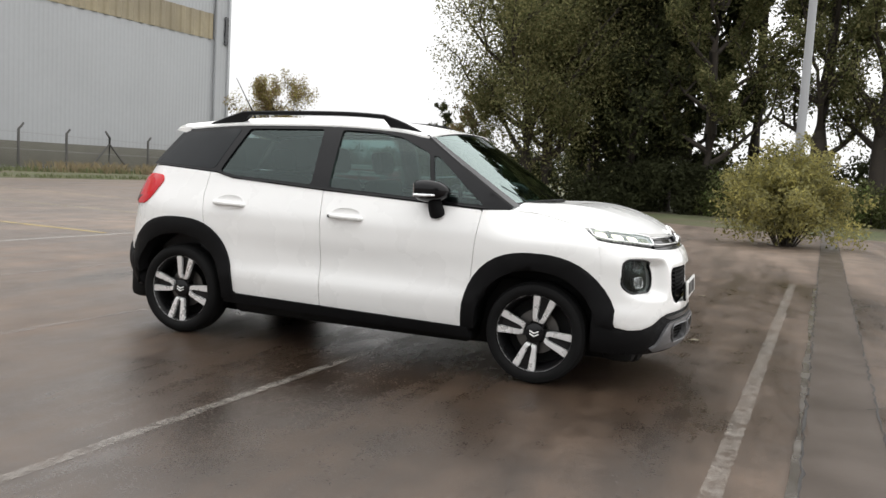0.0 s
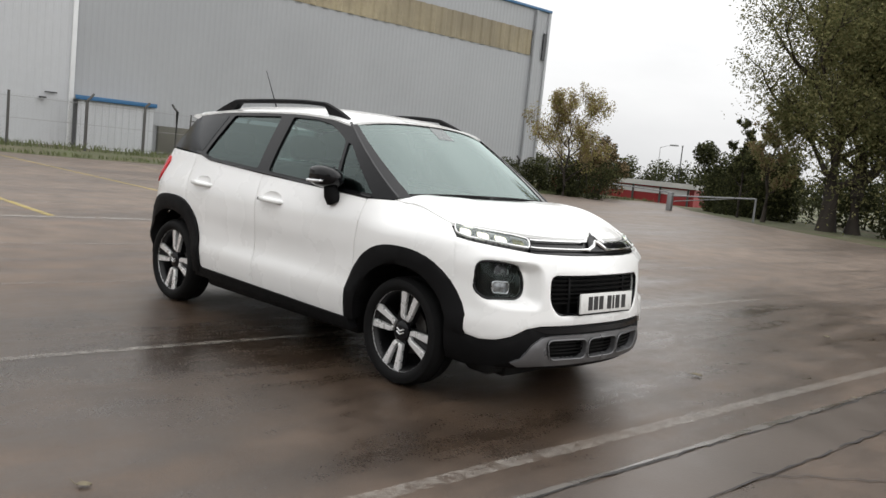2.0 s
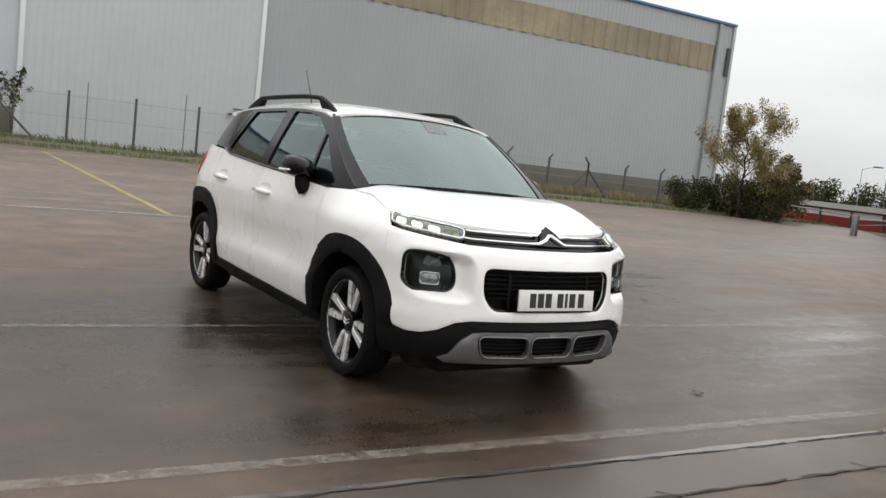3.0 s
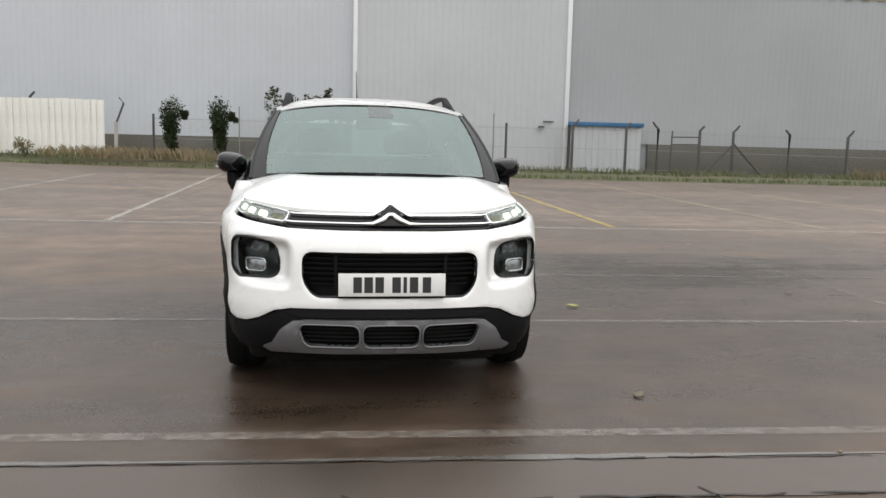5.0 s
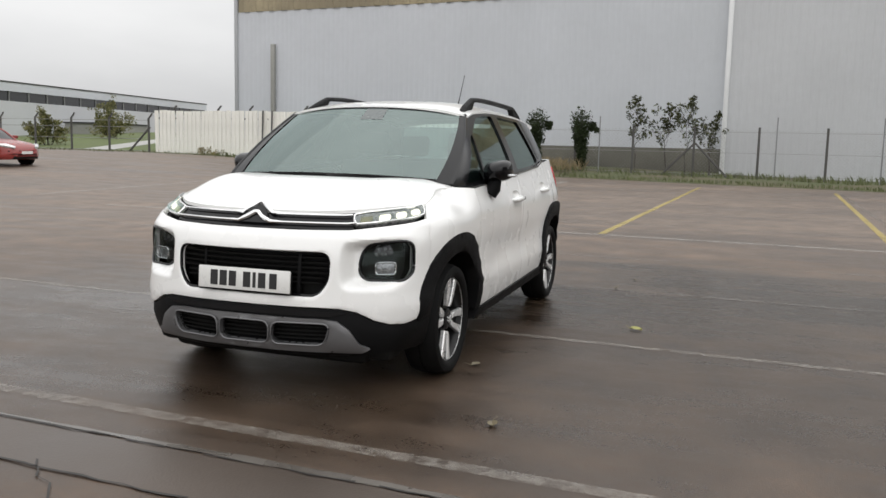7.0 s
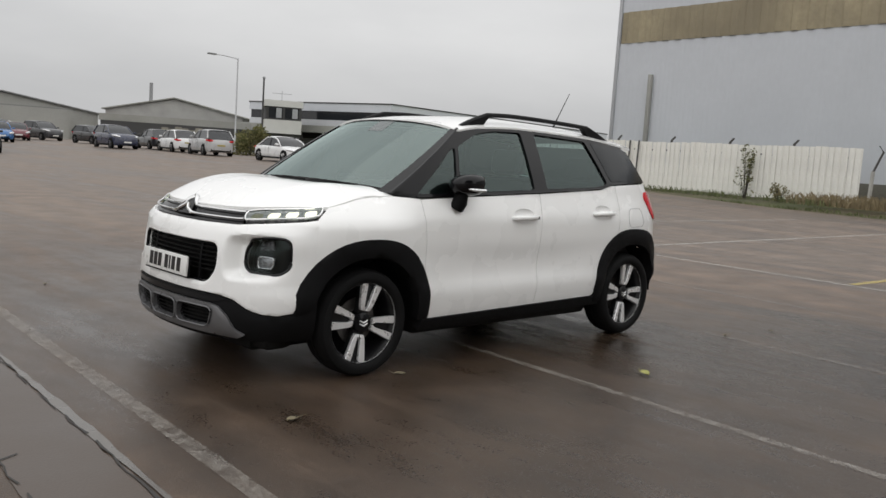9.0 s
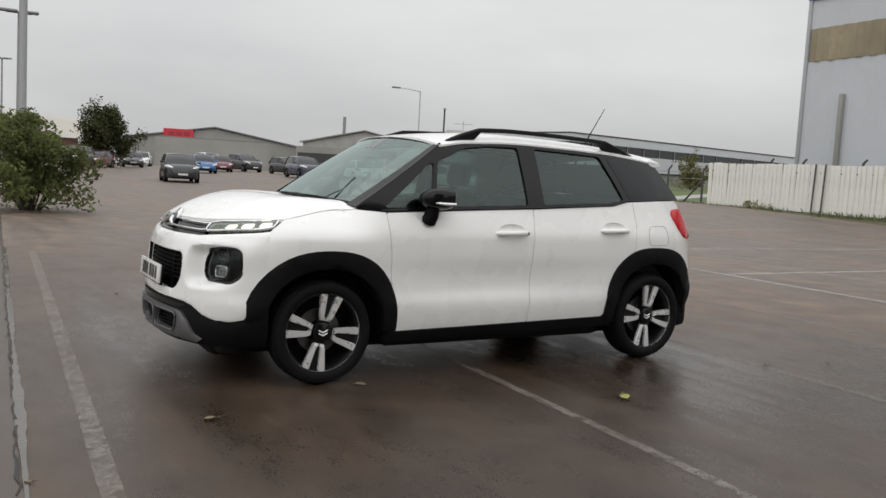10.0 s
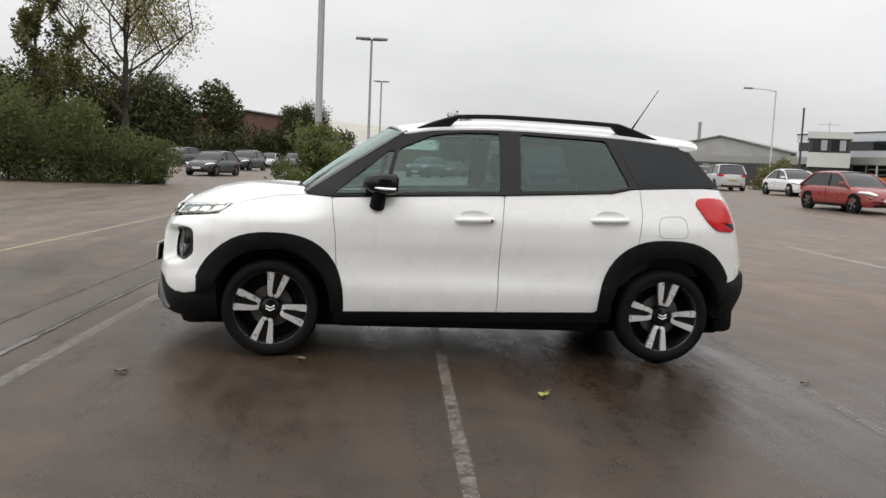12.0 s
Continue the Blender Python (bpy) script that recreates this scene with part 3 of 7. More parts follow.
rng0 = random.Random(11)
front_edge = [(*site(u, float(np.interp(u, [-110, -32, -8, 10, 30, 47], [4, 5.5, 7.5, 11.5, 11.8, 12.5])) - rng0.uniform(0.0, 0.9), 0.06), 0.5) for u in np.arange(-44, 44, 0.55)]
blades("verge_grass", front_edge, 0.13, 26, GRASS_BLADE, "short green grass tufts along the asphalt edge", 1)
behind = [(*site(u, rng0.uniform(3.2, 7.0), 0.30 if u < -4 else 0.10), 0.9) for u in np.arange(-44, 44, 0.5)]
blades("long_grass", behind, 0.27, 26, GRASS_BLADE, "longer uncut grass at the foot of the fence", 2)
dry = [(*site(u, rng0.uniform(4.2, 6.4), 0.30), 0.8) for u in np.arange(-11.0, -4.0, 0.35)] + [(*site(u, rng0.uniform(4.2, 7), 0.1), 0.7) for u in np.arange(26, 40, 0.7)]
blades("dry_grass", dry, 0.5, 60, DRY_BLADE, "straw-coloured dry weeds by the fence", 3)


# ---- the large warehouse ----
def ribbed(u0, u1, z0, z1, v, pitch, depth, m_site=True):
    """Profiled sheet as real ribs, standing on the building's line."""
    bm = bmesh.new()
    n = max(1, round((u1 - u0) / pitch))
    p = (u1 - u0) / n
    lows, highs = [], []
    for i in range(n):
        for f, d in ((0.0, 0.0), (0.42, 0.0), (0.55, depth), (0.87, depth)):
            q = u0 + (i + f) * p
            lows.append(bm.verts.new(site(q, v + d, z0)))
            highs.append(bm.verts.new(site(q, v + d, z1)))
    lows.append(bm.verts.new(site(u1, v, z0)))
    highs.append(bm.verts.new(site(u1, v, z1)))
    for i in range(len(lows) - 1):
        bm.faces.new((lows[i], lows[i + 1], highs[i + 1], highs[i]))
    bmesh.ops.recalc_face_normals(bm, faces=bm.faces)
    ref = site(0, 1) - site(0, 0)
    if bm.faces[0].normal.dot(ref) < 0:
        bmesh.ops.reverse_faces(bm, faces=bm.faces)
    return bm


def site_box(u0, u1, v0, v1, z0, z1, bevel=0.0):
    return box((v0, u0, z0), (v1, u1, z1), bevel, SITE)


def warehouse():
    w = thing("warehouse", "tall grey ribbed-metal warehouse with a stained brown band", "warehouse")
    part("core", site_box(-26.95, 45.5, -60, -0.12, 0, 12.3), CLAD_DARK, w, "plain inner volume")
    part("plinth", site_box(-27.05, 1.83, -0.3, 0.10, -0.1, 1.36, 0.02), PLINTH, w, "olive rendered plinth")
    part("plinth", site_box(17.2, 45.6, -0.3, 0.10, -0.1, 1.50, 0.02), PLINTH, w, "olive rendered plinth")
    part("cladding", ribbed(-27.05, 1.75, 1.36, 8.97, 0, 0.32, 0.008), CLAD_SOUTH, w, "grey ribbed wall sheet", False)
    part("cladding", ribbed(1.95, 12.65, -0.1, 9.27, 0.25, 0.34, 0.013), CLAD_PALE, w, "paler ribbed wall sheet down to the ground", False)
    part("cladding", ribbed(12.85, 45.6, 1.50, 9.27, 0, 0.30, 0.008), CLAD_DARK, w, "grey ribbed wall sheet", False)
    part("rooflight_band", ribbed(-26.85, 1.75, 8.97, 10.85, 0.02, 0.9, 0.07), BAND, w, "stained yellow-brown translucent band", False)
    part("rooflight_band", ribbed(1.75, 43.95, 9.27, 11.0, 0.02, 0.9, 0.07), BAND, w, "stained yellow-brown translucent band", False)
    part("cladding", ribbed(44.05, 45.6, 9.27, 11.0, 0, 0.30, 0.008), CLAD_DARK, w, "", False)
    part("cladding", ribbed(-27.05, 1.75, 10.85, 12.5, 0, 0.32, 0.008), CLAD_SOUTH, w, "grey ribbed sheet above the band", False)
    part("cladding", ribbed(1.75, 45.6, 11.0, 12.5, 0, 0.32, 0.013), CLAD_DARK, w, "grey ribbed sheet above the band", False)
    part("eaves_trim", site_box(-27.15, 45.7, -0.3, 0.14, 12.5, 12.68, 0.02), BLUE, w, "dark blue eaves trim")
    part("roof", site_box(-27.05, 45.6, -60, -0.3, 12.32, 12.6), ROOF_GREY, w)
    for u in (1.85, 12.75):
        part("trim", site_box(u - 0.11, u + 0.11, 0.0, 0.36, -0.1, 9.3, 0.02), CLAD_TRIM, w, "white vertical trim")
    part("corner_trim", site_box(45.45, 45.68, -0.3, 0.12, -0.1, 12.5, 0.02), CLAD_DARK, w)
    part("corner_trim", site_box(-27.12, -26.9, -0.3, 0.12, -0.1, 12.5, 0.02), CLAD_DARK, w)
    part("downpipe", tube([site(44.15, 0.16, 0.2), site(44.15, 0.16, 12.45)], [0.11, 0.11], 10), CLAD_DARK, w, "grey downpipe")
    part("louvre", site_box(45.1, 45.38, 0.05, 0.13, 9.1, 11.0), WINDOW_DARK, w, "narrow dark louvre")
    part("duct", site_box(-24.37, -24.13, 0.04, 0.26, 2.5, 7.0, 0.02), HALL_GREY, w, "dark vertical duct")
    # low porch with a blue fascia
    part("porch_wall", ribbed(12.9, 16.5, -0.1, 2.34, 0.9, 0.34, 0.04), CLAD_PALE, w, "pale ribbed porch wall", False)
    part("porch_side", site_box(16.4, 16.55, 0.05, 0.95, -0.1, 2.34), CLAD_PALE, w)
    part("porch_roof", site_box(12.85, 16.6, 0.03, 1.05, 2.34, 2.42), ROOF_GREY, w)
    part("porch_fascia", site_box(12.72, 16.66, 0.98, 1.08, 2.35, 2.55, 0.01), BLUE, w, "blue fascia board")
    part("wall_lamp", site_box(11.3, 11.6, 0.32, 0.55, 2.22, 2.30, 0.02), WALL_DARK, w, "small dark wall lamp")
    part("wall_sign", site_box(11.55, 12.1, 0.33, 0.37, 2.50, 2.56), WALL_DARK, w)
    return w


warehouse()


# ---- fences ----
def cranked_post(parent, u, v, z, h, lean=1, material=POST, arm=0.5):
    p = part("post", tube([site(u, v, z - 0.1), site(u, v, z + h), site(u + 0.18 * lean, v, z + h + 0.18), site(u + arm * 0.62 * lean, v, z + h + arm * 0.72)], [0.07, 0.065, 0.055, 0.045], 6), material, parent)
    return p


def mesh_fence():
    f = thing("chain_link_fence", "sagging chain-link fence on dark cranked concrete posts", "fence")
    us = [-7.2 + 2.72 * i for i in range(7)] + [12.3, 14.9, 16.45, 18.5, 20.16, 22.96, 25.9, 28.7, 31.5, 34.3, 37.1, 39.9, 42.7]
    for i, u in enumerate(us):
        h = 2.35 - max(0, u - 15) * 0.018
        z = 0.3 - 0.25 * min(1, max(0, (u + 6) / 12))
        if u < 10:
            part("post", tube([site(u, 4.0, z - 0.1), site(u, 4.0, 2.32)], [0.062, 0.055], 6), POST, f)
            continue
        cranked_post(f, u, 4.0, z, h - z - 0.1, 1 if i % 3 else -1, POST, 0.45 if i % 2 else 0.32)
    for u in (20.2, 31.5, 1.0):
        for s in (-1, 1):
            part("brace", tube([site(u, 4.0, 1.6), site(u + s * 1.5, 4.05, 0.05)], [0.05, 0.05], 6), POST, f)
    for u in (-3.3, 4.4, 8.5):
        part("stay", tube([site(u, 4.1, 0.0), site(u, 4.1, 2.75)], [0.032, 0.028], 6), POLE, f)
    for z in (1.50, 1.85):
        part("rail", tube([site(17.1, 4.0, z), site(18.5, 4.0, z + 0.02)], [0.035, 0.035], 6), POST, f)
    part("stay", tube([site(17.1, 4.0, 0.2), site(17.15, 4.0, 2.15)], [0.04, 0.035], 6), POST, f)
    # woven wire, as crossing strands
    vs, fs = [], []
    u0, u1 = us[0], us[-1]
    step = 0.16
    n = int((u1 - u0 + 2.2) / step)
    for s in (1, -1):
        for i in range(n):
            a = u0 + i * step if s > 0 else u0 + i * step
            zt = 2.2 - max(0, a - 15) * 0.018
            b = a + s * (zt - 0.1)
            lo, hi = (a, 0.1), (b, zt)
            if not (u0 <= lo[0] <= u1):
                continue
            if hi[0] > u1 or hi[0] < u0:
                k = ((u1 if hi[0] > u1 else u0) - lo[0]) / (hi[0] - lo[0])
                hi = (lo[0] + (hi[0] - lo[0]) * k, lo[1] + (hi[1] - lo[1]) * k)
            j = len(vs)
            w = 0.0035
            vs += [site(lo[0] - w, 4.02, lo[1]), site(lo[0] + w, 4.02, lo[1]), site(hi[0] + w, 4.02, hi[1]), site(hi[0] - w, 4.02, hi[1])]
            fs.append((j, j + 1, j + 2, j + 3))
    ob = new("wire_mesh", mesh_of("wire_mesh", vs, fs, WIRE, False))
    ob.parent = f
    tagged(ob, "fine woven wire", "", "", "stuff")
    for z in (0.25, 1.2, 2.1):
        part("line_wire", tube([site(u, 4.02, z - max(0, u - 15) * 0.018 * z / 2.2) for u in us], [0.008] * len(us), 4), WIRE, f)
    return f


mesh_fence()


def sheet_fence():
    f = thing("sheet_fence", "weathered white ribbed metal sheet fence with cranked posts", "fence")
    rng = random.Random(8)
    me = bpy.data.meshes.new("slat")
    bm = bmesh.new()
    prof = [(-0.155, 0.0), (-0.10, 0.0), (-0.075, 0.05), (0.095, 0.05), (0.12, 0.0), (0.155, 0.0)]
    lo = [bm.verts.new((d, y, 0)) for y, d in prof]
    hi = [bm.verts.new((d, y, 2.50)) for y, d in prof]
    bk = [bm.verts.new((d - 0.012, y, 0)) for y, d in prof]
    bh = [bm.verts.new((d - 0.012, y, 2.50)) for y, d in prof]
    for i in range(5):
        bm.faces.new((lo[i], lo[i + 1], hi[i + 1], hi[i]))
        bm.faces.new((bk[i + 1], bk[i], bh[i], bh[i + 1]))
        bm.faces.new((hi[i], hi[i + 1], bh[i + 1], bh[i]))
    bm.to_mesh(me)
    bm.free()
    me.materials.append(FENCE_WHITE)
    for i in range(67):
        u = -29.75 + 0.306 * i
        k = SITE @ pose(4.0, u, 0.38 + rng.uniform(-0.02, 0.02) + 0.02 * math.sin(u), 0, rng.uniform(-1.0, 1.4), rng.uniform(-2, 2))
        piece("slat", me, f, k)
    for u in (-28.6, -25.4, -23.2, -19.6, -16.1, -12.7):
        cranked_post(f, u, 3.86, 0.35, 2.62, 1, POST, 0.3)
    for u in (-22.2, -21.6):
        part("post", tube([site(u, 4.16, 0.3), site(u + 0.05, 4.12, 2.9)], [0.05, 0.05], 6), POST, f)
    part("rail", site_box(-29.8, -9.5, 3.9, 3.97, 1.0, 1.08), POST, f)
    part("rail", site_box(-29.8, -9.5, 3.9, 3.97, 2.4, 2.48), POST, f)
    e = part("end_post", tube([site(-8.9, 4.05, 0.2), site(-8.85, 4.05, 1.9)], [0.09, 0.085], 8), POST_PALE, f, "pale end post")
    part("strut", tube([site(-8.85, 4.05, 1.85), site(-8.5, 4.05, 2.75), site(-8.7, 4.05, 3.0)], [0.05, 0.045, 0.03], 6), POST, f)
    return f


sheet_fence()


# ---- plants ----
def leaf_mesh(name, spots, size, count, material, seed, droop=0.0, squash=1.0):
    """Many small leaves, gathered round spots (place, spread)."""
    rng = np.random.default_rng(seed)
    c = np.array([list(p) for p, _ in spots])
    r = np.array([q for _, q in spots])
    i = rng.integers(0, len(c), count)
    off = rng.normal(0, 1, (count, 3))
    off /= np.linalg.norm(off, axis=1)[:, None]
    off *= (rng.uniform(0.15, 1.0, count) ** 0.6)[:, None]
    off[:, 2] *= squash
    p = c[i] + off * r[i][:, None]
    p[:, 2] -= droop * rng.uniform(0, 1, count) * r[i]
    n = rng.normal(0, 1, (count, 3))
    n[:, 2] += 0.5
    n /= np.linalg.norm(n, axis=1)[:, None]
    t = np.cross(n, rng.normal(0, 1, (count, 3)))
    t /= np.linalg.norm(t, axis=1)[:, None]
    b = np.cross(n, t)
    s = (size * rng.uniform(0.55, 1.35, count))[:, None]
    v = np.stack([p - t * s, p + b * s * 0.42 + n * s * 0.1, p + t * s, p - b * s * 0.42 + n * s * 0.1], 1).reshape(-1, 3)
    f = np.arange(count * 4).reshape(-1, 4)
    me = bpy.data.meshes.new(name)
    me.from_pydata(v.tolist(), [], f.tolist())
    me.materials.append(material)
    return me


def grow(rng, bm, start, way, length, radius, depth, tips, sides=6, up=0.25, fork=3, clad=1):
    """A limb that tapers, bends and forks; its tips carry the leaves."""
    pts, p, d = [start.copy()], start.copy(), way.normalized()
    n = 4
    for k in range(n):
        d = (d + Vector((rng.uniform(-0.22, 0.22), rng.uniform(-0.22, 0.22), rng.uniform(-0.05, 0.2) + up * 0.2))).normalized()
        p = p + d * length / n
        pts.append(p.copy())
        if depth <= clad and (depth < 2 or k):
            tips.append((p.copy(), length * 0.55))
    add_tube(bm, pts, [radius * (1 - 0.14 * k) for k in range(n + 1)], sides, False)
    if depth > 0:
        for j in range(fork):
            a = rng.uniform(0, 2 * math.pi)
            side = Vector((math.cos(a), math.sin(a), rng.uniform(-0.1, 0.7)))
            q = pts[rng.choice((2, 3, 4))]
            grow(rng, bm, q, d * 0.7 + side * 0.8, length * rng.uniform(0.5, 0.75), radius * 0.5, depth - 1, tips, max(4, sides - 1), up, fork, clad)
    else:
        tips.append((p.copy(), length * 0.55))


def tree(label, at, height, spread, girth, leaves, size, tone, tone2, seed, first=0.25, share=0.35, group="", limbs=9, droop=0.2, tuft=1.0):
    rng = random.Random(seed)
    t = thing("tree", label, "tree", at, 0, group)
    bm = bmesh.new()
    tips = []
    pts = [Vector((0, 0, -0.1))]
    for k in range(1, 8):
        pts.append(Vector((rng.uniform(-0.12, 0.12) * k * 0.3, rng.uniform(-0.12, 0.12) * k * 0.3, height * 0.8 * k / 7)))
    add_tube(bm, pts, [girth * (1.25 if k == 0 else 1 - 0.11 * k) for k in range(8)], 10, False)
    for j in range(limbs):
        f = first + (0.97 - first) * (j + 0.5) / limbs
        k = min(6, int(f * 7))
        base = pts[k].lerp(pts[k + 1], f * 7 - k)
        a = 2.4 * j + rng.uniform(-0.5, 0.5)
        reach = spread * (1.0 - 0.55 * max(0, f - 0.45)) * rng.uniform(0.75, 1.05)
        grow(rng, bm, base, Vector((math.cos(a), math.sin(a), 0.30 + 0.6 * f)), reach * 0.62, girth * 0.42 * (1.1 - 0.6 * f), 2, tips, clad=2 if tuft > 1.2 else 1)
    part("trunk", bm, BARK, t)
    tips = [(p, q * tuft) for p, q in tips]
    n2 = int(leaves * share)
    piece("crown", leaf_mesh("crown", tips, size, leaves - n2, tone, seed, droop), t)
    if n2:
        piece("crown", leaf_mesh("crown", tips, size, n2, tone2, seed + 1, droop), t)
    return t


def shrub(label, at, width, height, leaves, size, tone, tone2, seed, share=0.4, stems=16, name="shrub"):
    rng = random.Random(seed)
    t = thing(name, label, name, at)
    bm = bmesh.new()
    tips = []
    for j in range(stems):
        a = rng.uniform(0, 2 * math.pi)
        lean = rng.uniform(0.1, 1.0)
        top = Vector((math.cos(a) * width * 0.5 * lean, math.sin(a) * width * 0.5 * lean, height * (1.0 - 0.55 * lean**2) * rng.uniform(0.7, 1.08)))
        base = Vector((math.cos(a) * 0.18 * lean * width * 0.4, math.sin(a) * 0.18 * lean * width * 0.4, -0.03))
        mid = base.lerp(top, 0.5) + Vector((0, 0, height * 0.12))
        add_tube(bm, [base, mid, top], [0.022, 0.014, 0.005], 5, False)
        for f in (0.35, 0.55, 0.75, 0.9, 1.0):
            p = base.lerp(mid, f * 2) if f < 0.5 else mid.lerp(top, f * 2 - 1)
            tips.append((p, width * (0.17 - 0.10 * f)))
            tips.append((p + Vector((rng.uniform(-1, 1), rng.uniform(-1, 1), rng.uniform(-0.4, 0.4))) * width * 0.11, width * 0.07))
    for j in range(stems):
        a, r = rng.uniform(0, 2 * math.pi), rng.uniform(0.25, 0.46) * width
        tips.append((Vector((math.cos(a) * r, math.sin(a) * r, rng.uniform(0.10, 0.32) * height)), width * 0.11))
    part("stem", bm, BARK, t)
    n2 = int(leaves * share)
    piece("foliage", leaf_mesh("foliage", tips, size, leaves - n2, tone, seed, 0.1), t)
    piece("foliage", leaf_mesh("foliage", tips, size, n2, tone2, seed + 1, 0.1), t)
    return t


def hedge(label, pts, radius, height, leaves, size, tone, tone2, seed, name="hedge"):
    """A thicket along a line, uneven in height."""
    rng = random.Random(seed)
    spots = []
    bm = bmesh.new()
    o = Vector(pts[0])
    for a, b in zip(pts, pts[1:]):
        a, b = Vector(a), Vector(b)
        n = max(2, int((b - a).length / (radius * 0.45)))
        for i in range(n):
            p = a.lerp(b, i / n) - o
            h = height * rng.uniform(0.72, 1.08)
            k = max(2, int(h / (radius * 0.55)))
            for j in range(k):
                z = h * (j + 0.5) / k
                spots.append((p + Vector((rng.uniform(-0.6, 0.6) * radius, rng.uniform(-0.6, 0.6) * radius, z)), radius * rng.uniform(0.45, 0.85)))
            add_tube(bm, [p + Vector((0, 0, -0.1)), p + Vector((rng.uniform(-0.3, 0.3), rng.uniform(-0.3, 0.3), h * 0.8))], [0.05, 0.02], 5, False)
    t = thing(name, label, name, o)
    part("stem", bm, BARK, t)
    piece("foliage", leaf_mesh("foliage", spots, size, int(leaves * 0.7), tone, seed), t)
    piece("foliage", leaf_mesh("foliage", spots, size, int(leaves * 0.3), tone2, seed + 1), t)
    return t


# wood beyond the edge of the asphalt
WOOD_TREES = "trees beyond the asphalt edge"
tree("tall broadleaf tree with an airy olive crown and thick trunk", (-8.1, 32.2, 0), 15.0, 6.0, 0.36, 110000, 0.075, LEAF_MID, LEAF_DARK, 40, 0.13, 0.4, WOOD_TREES, 26, 0.9, 1.45)
tree("leaning olive tree close beside a thicker trunk", (-7.2, 32.6, 0), 13.5, 4.2, 0.30, 40000, 0.075, LEAF_MID, LEAF_DARK, 41, 0.16, 0.4, WOOD_TREES, 18, 0.9, 1.3)
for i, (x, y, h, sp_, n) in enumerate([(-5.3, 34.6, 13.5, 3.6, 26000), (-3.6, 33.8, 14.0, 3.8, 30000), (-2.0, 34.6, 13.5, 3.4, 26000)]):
    tree("dense dark tree with boughs down to the ground", (x, y, 0), h, sp_, 0.24, n, 0.13, LEAF_DEEP_SHADED, LEAF_DARK, 43 + i, 0.06, 0.22, WOOD_TREES, 22, 0.7)
for i, (x, y, h, sp_, n, low, girth) in enumerate([(-0.1, 32.4, 15.0, 4.0, 20000, 0.15, 0.34), (4.25, 32.8, 15.0, 4.4, 16000, 0.20, 0.36), (6.45, 32.4, 14.0, 4.4, 16000, 0.20, 0.40), (9.2, 32.0, 14.0, 4.6, 12000, 0.22, 0.30), (12.6, 30.4, 13.0, 4.8, 6500, 0.16, 0.26)]):
    tree("tall tree with a dark straight trunk and open boughs", (x, y, 0), h, sp_, girth, int(n * 1.5), 0.09, LEAF_DARK, LEAF_MID, 50 + i, low, 0.4, WOOD_TREES, 17, 0.5, 0.8)
# tops out of view, raised so the windscreen mirrors dark trees
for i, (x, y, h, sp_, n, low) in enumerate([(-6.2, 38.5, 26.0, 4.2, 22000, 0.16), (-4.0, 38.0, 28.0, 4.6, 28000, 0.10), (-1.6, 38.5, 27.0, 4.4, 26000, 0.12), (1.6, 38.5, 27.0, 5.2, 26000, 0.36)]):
    tree("very tall dark tree at the back of the wood", (x, y, 0), h, sp_, 0.32, n, 0.24, LEAF_DEEP_SHADED, LEAF_DARK, 60 + i, low, 0.3, WOOD_TREES, 20, 0.6)
# added trees; their unseen crowns darken the windscreen's reflection
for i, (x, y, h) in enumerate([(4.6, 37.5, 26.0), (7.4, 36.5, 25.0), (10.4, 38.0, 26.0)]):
    tree("added tall tree with a bare trunk and an unseen high crown", (x, y, 0), h, 5.0, 0.34, 22000, 0.26, LEAF_DEEP_SHADED, LEAF_DARK, 160 + i, 0.48, 0.35, WOOD_TREES, 18, 0.5)
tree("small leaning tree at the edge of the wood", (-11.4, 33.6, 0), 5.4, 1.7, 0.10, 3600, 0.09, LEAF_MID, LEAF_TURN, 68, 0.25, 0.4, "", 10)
hedge("dark thicket of shrubs under the tall trees", [(-5.2, 32.6, 0), (-2.6, 32.2, 0), (0.6, 32.6, 0)], 1.3, 2.2, 16000, 0.11, LEAF_DEEP_SHADED, LEAF_DEEP_SHADED, 71)
hedge("dark scrub at the back of the wood", [(-11.5, 41.0, 0), (-2, 40.0, 0), (13, 38.0, 0)], 1.6, 2.9, 16000, 0.15, LEAF_DEEP_SHADED, LEAF_DEEP_SHADED, 69)
hedge("low green undergrowth under the tall trees", [(0.2, 31.6, 0), (4, 31.4, 0), (12, 30.2, 0)], 1.2, 1.6, 14000, 0.09, LEAF_DARK, LEAF_GREEN, 70)
hedge("dark bushes behind the barrier", [(-17.6, 40.6, 0), (-15.0, 39.0, 0), (-12.2, 36.6, 0)], 1.6, 3.3, 36000, 0.10, LEAF_DEEP_SHADED, LEAF_DARK, 72)
tree("slim sparse tree beside the barrier", (-13.5, 35.5, 0), 5.2, 1.3, 0.07, 2600, 0.085, LEAF_DEEP_SHADED, LEAF_DARK, 73, 0.2, 0.4, "", 8)
tree("small tree turning brown beside the warehouse corner", (-22.3, 33.2, 0), 5.1, 3.1, 0.10, 20000, 0.055, LEAF_TURN, LEAF_PALE, 74, 0.14, 0.5, "", 13)
shrub("rounded dark shrub beside the small brown tree", (-23.0, 37.2, 0), 3.4, 3.5, 12000, 0.075, LEAF_TURN, LEAF_DEEP_SHADED, 75)
hedge("low dark scrub at the warehouse corner", [(-26.5, 33.6, 0), (-23.5, 34.4, 0), (-20.5, 34.8, 0)], 1.2, 1.8, 16000, 0.075, LEAF_DEEP_SHADED, LEAF_DARK, 76)
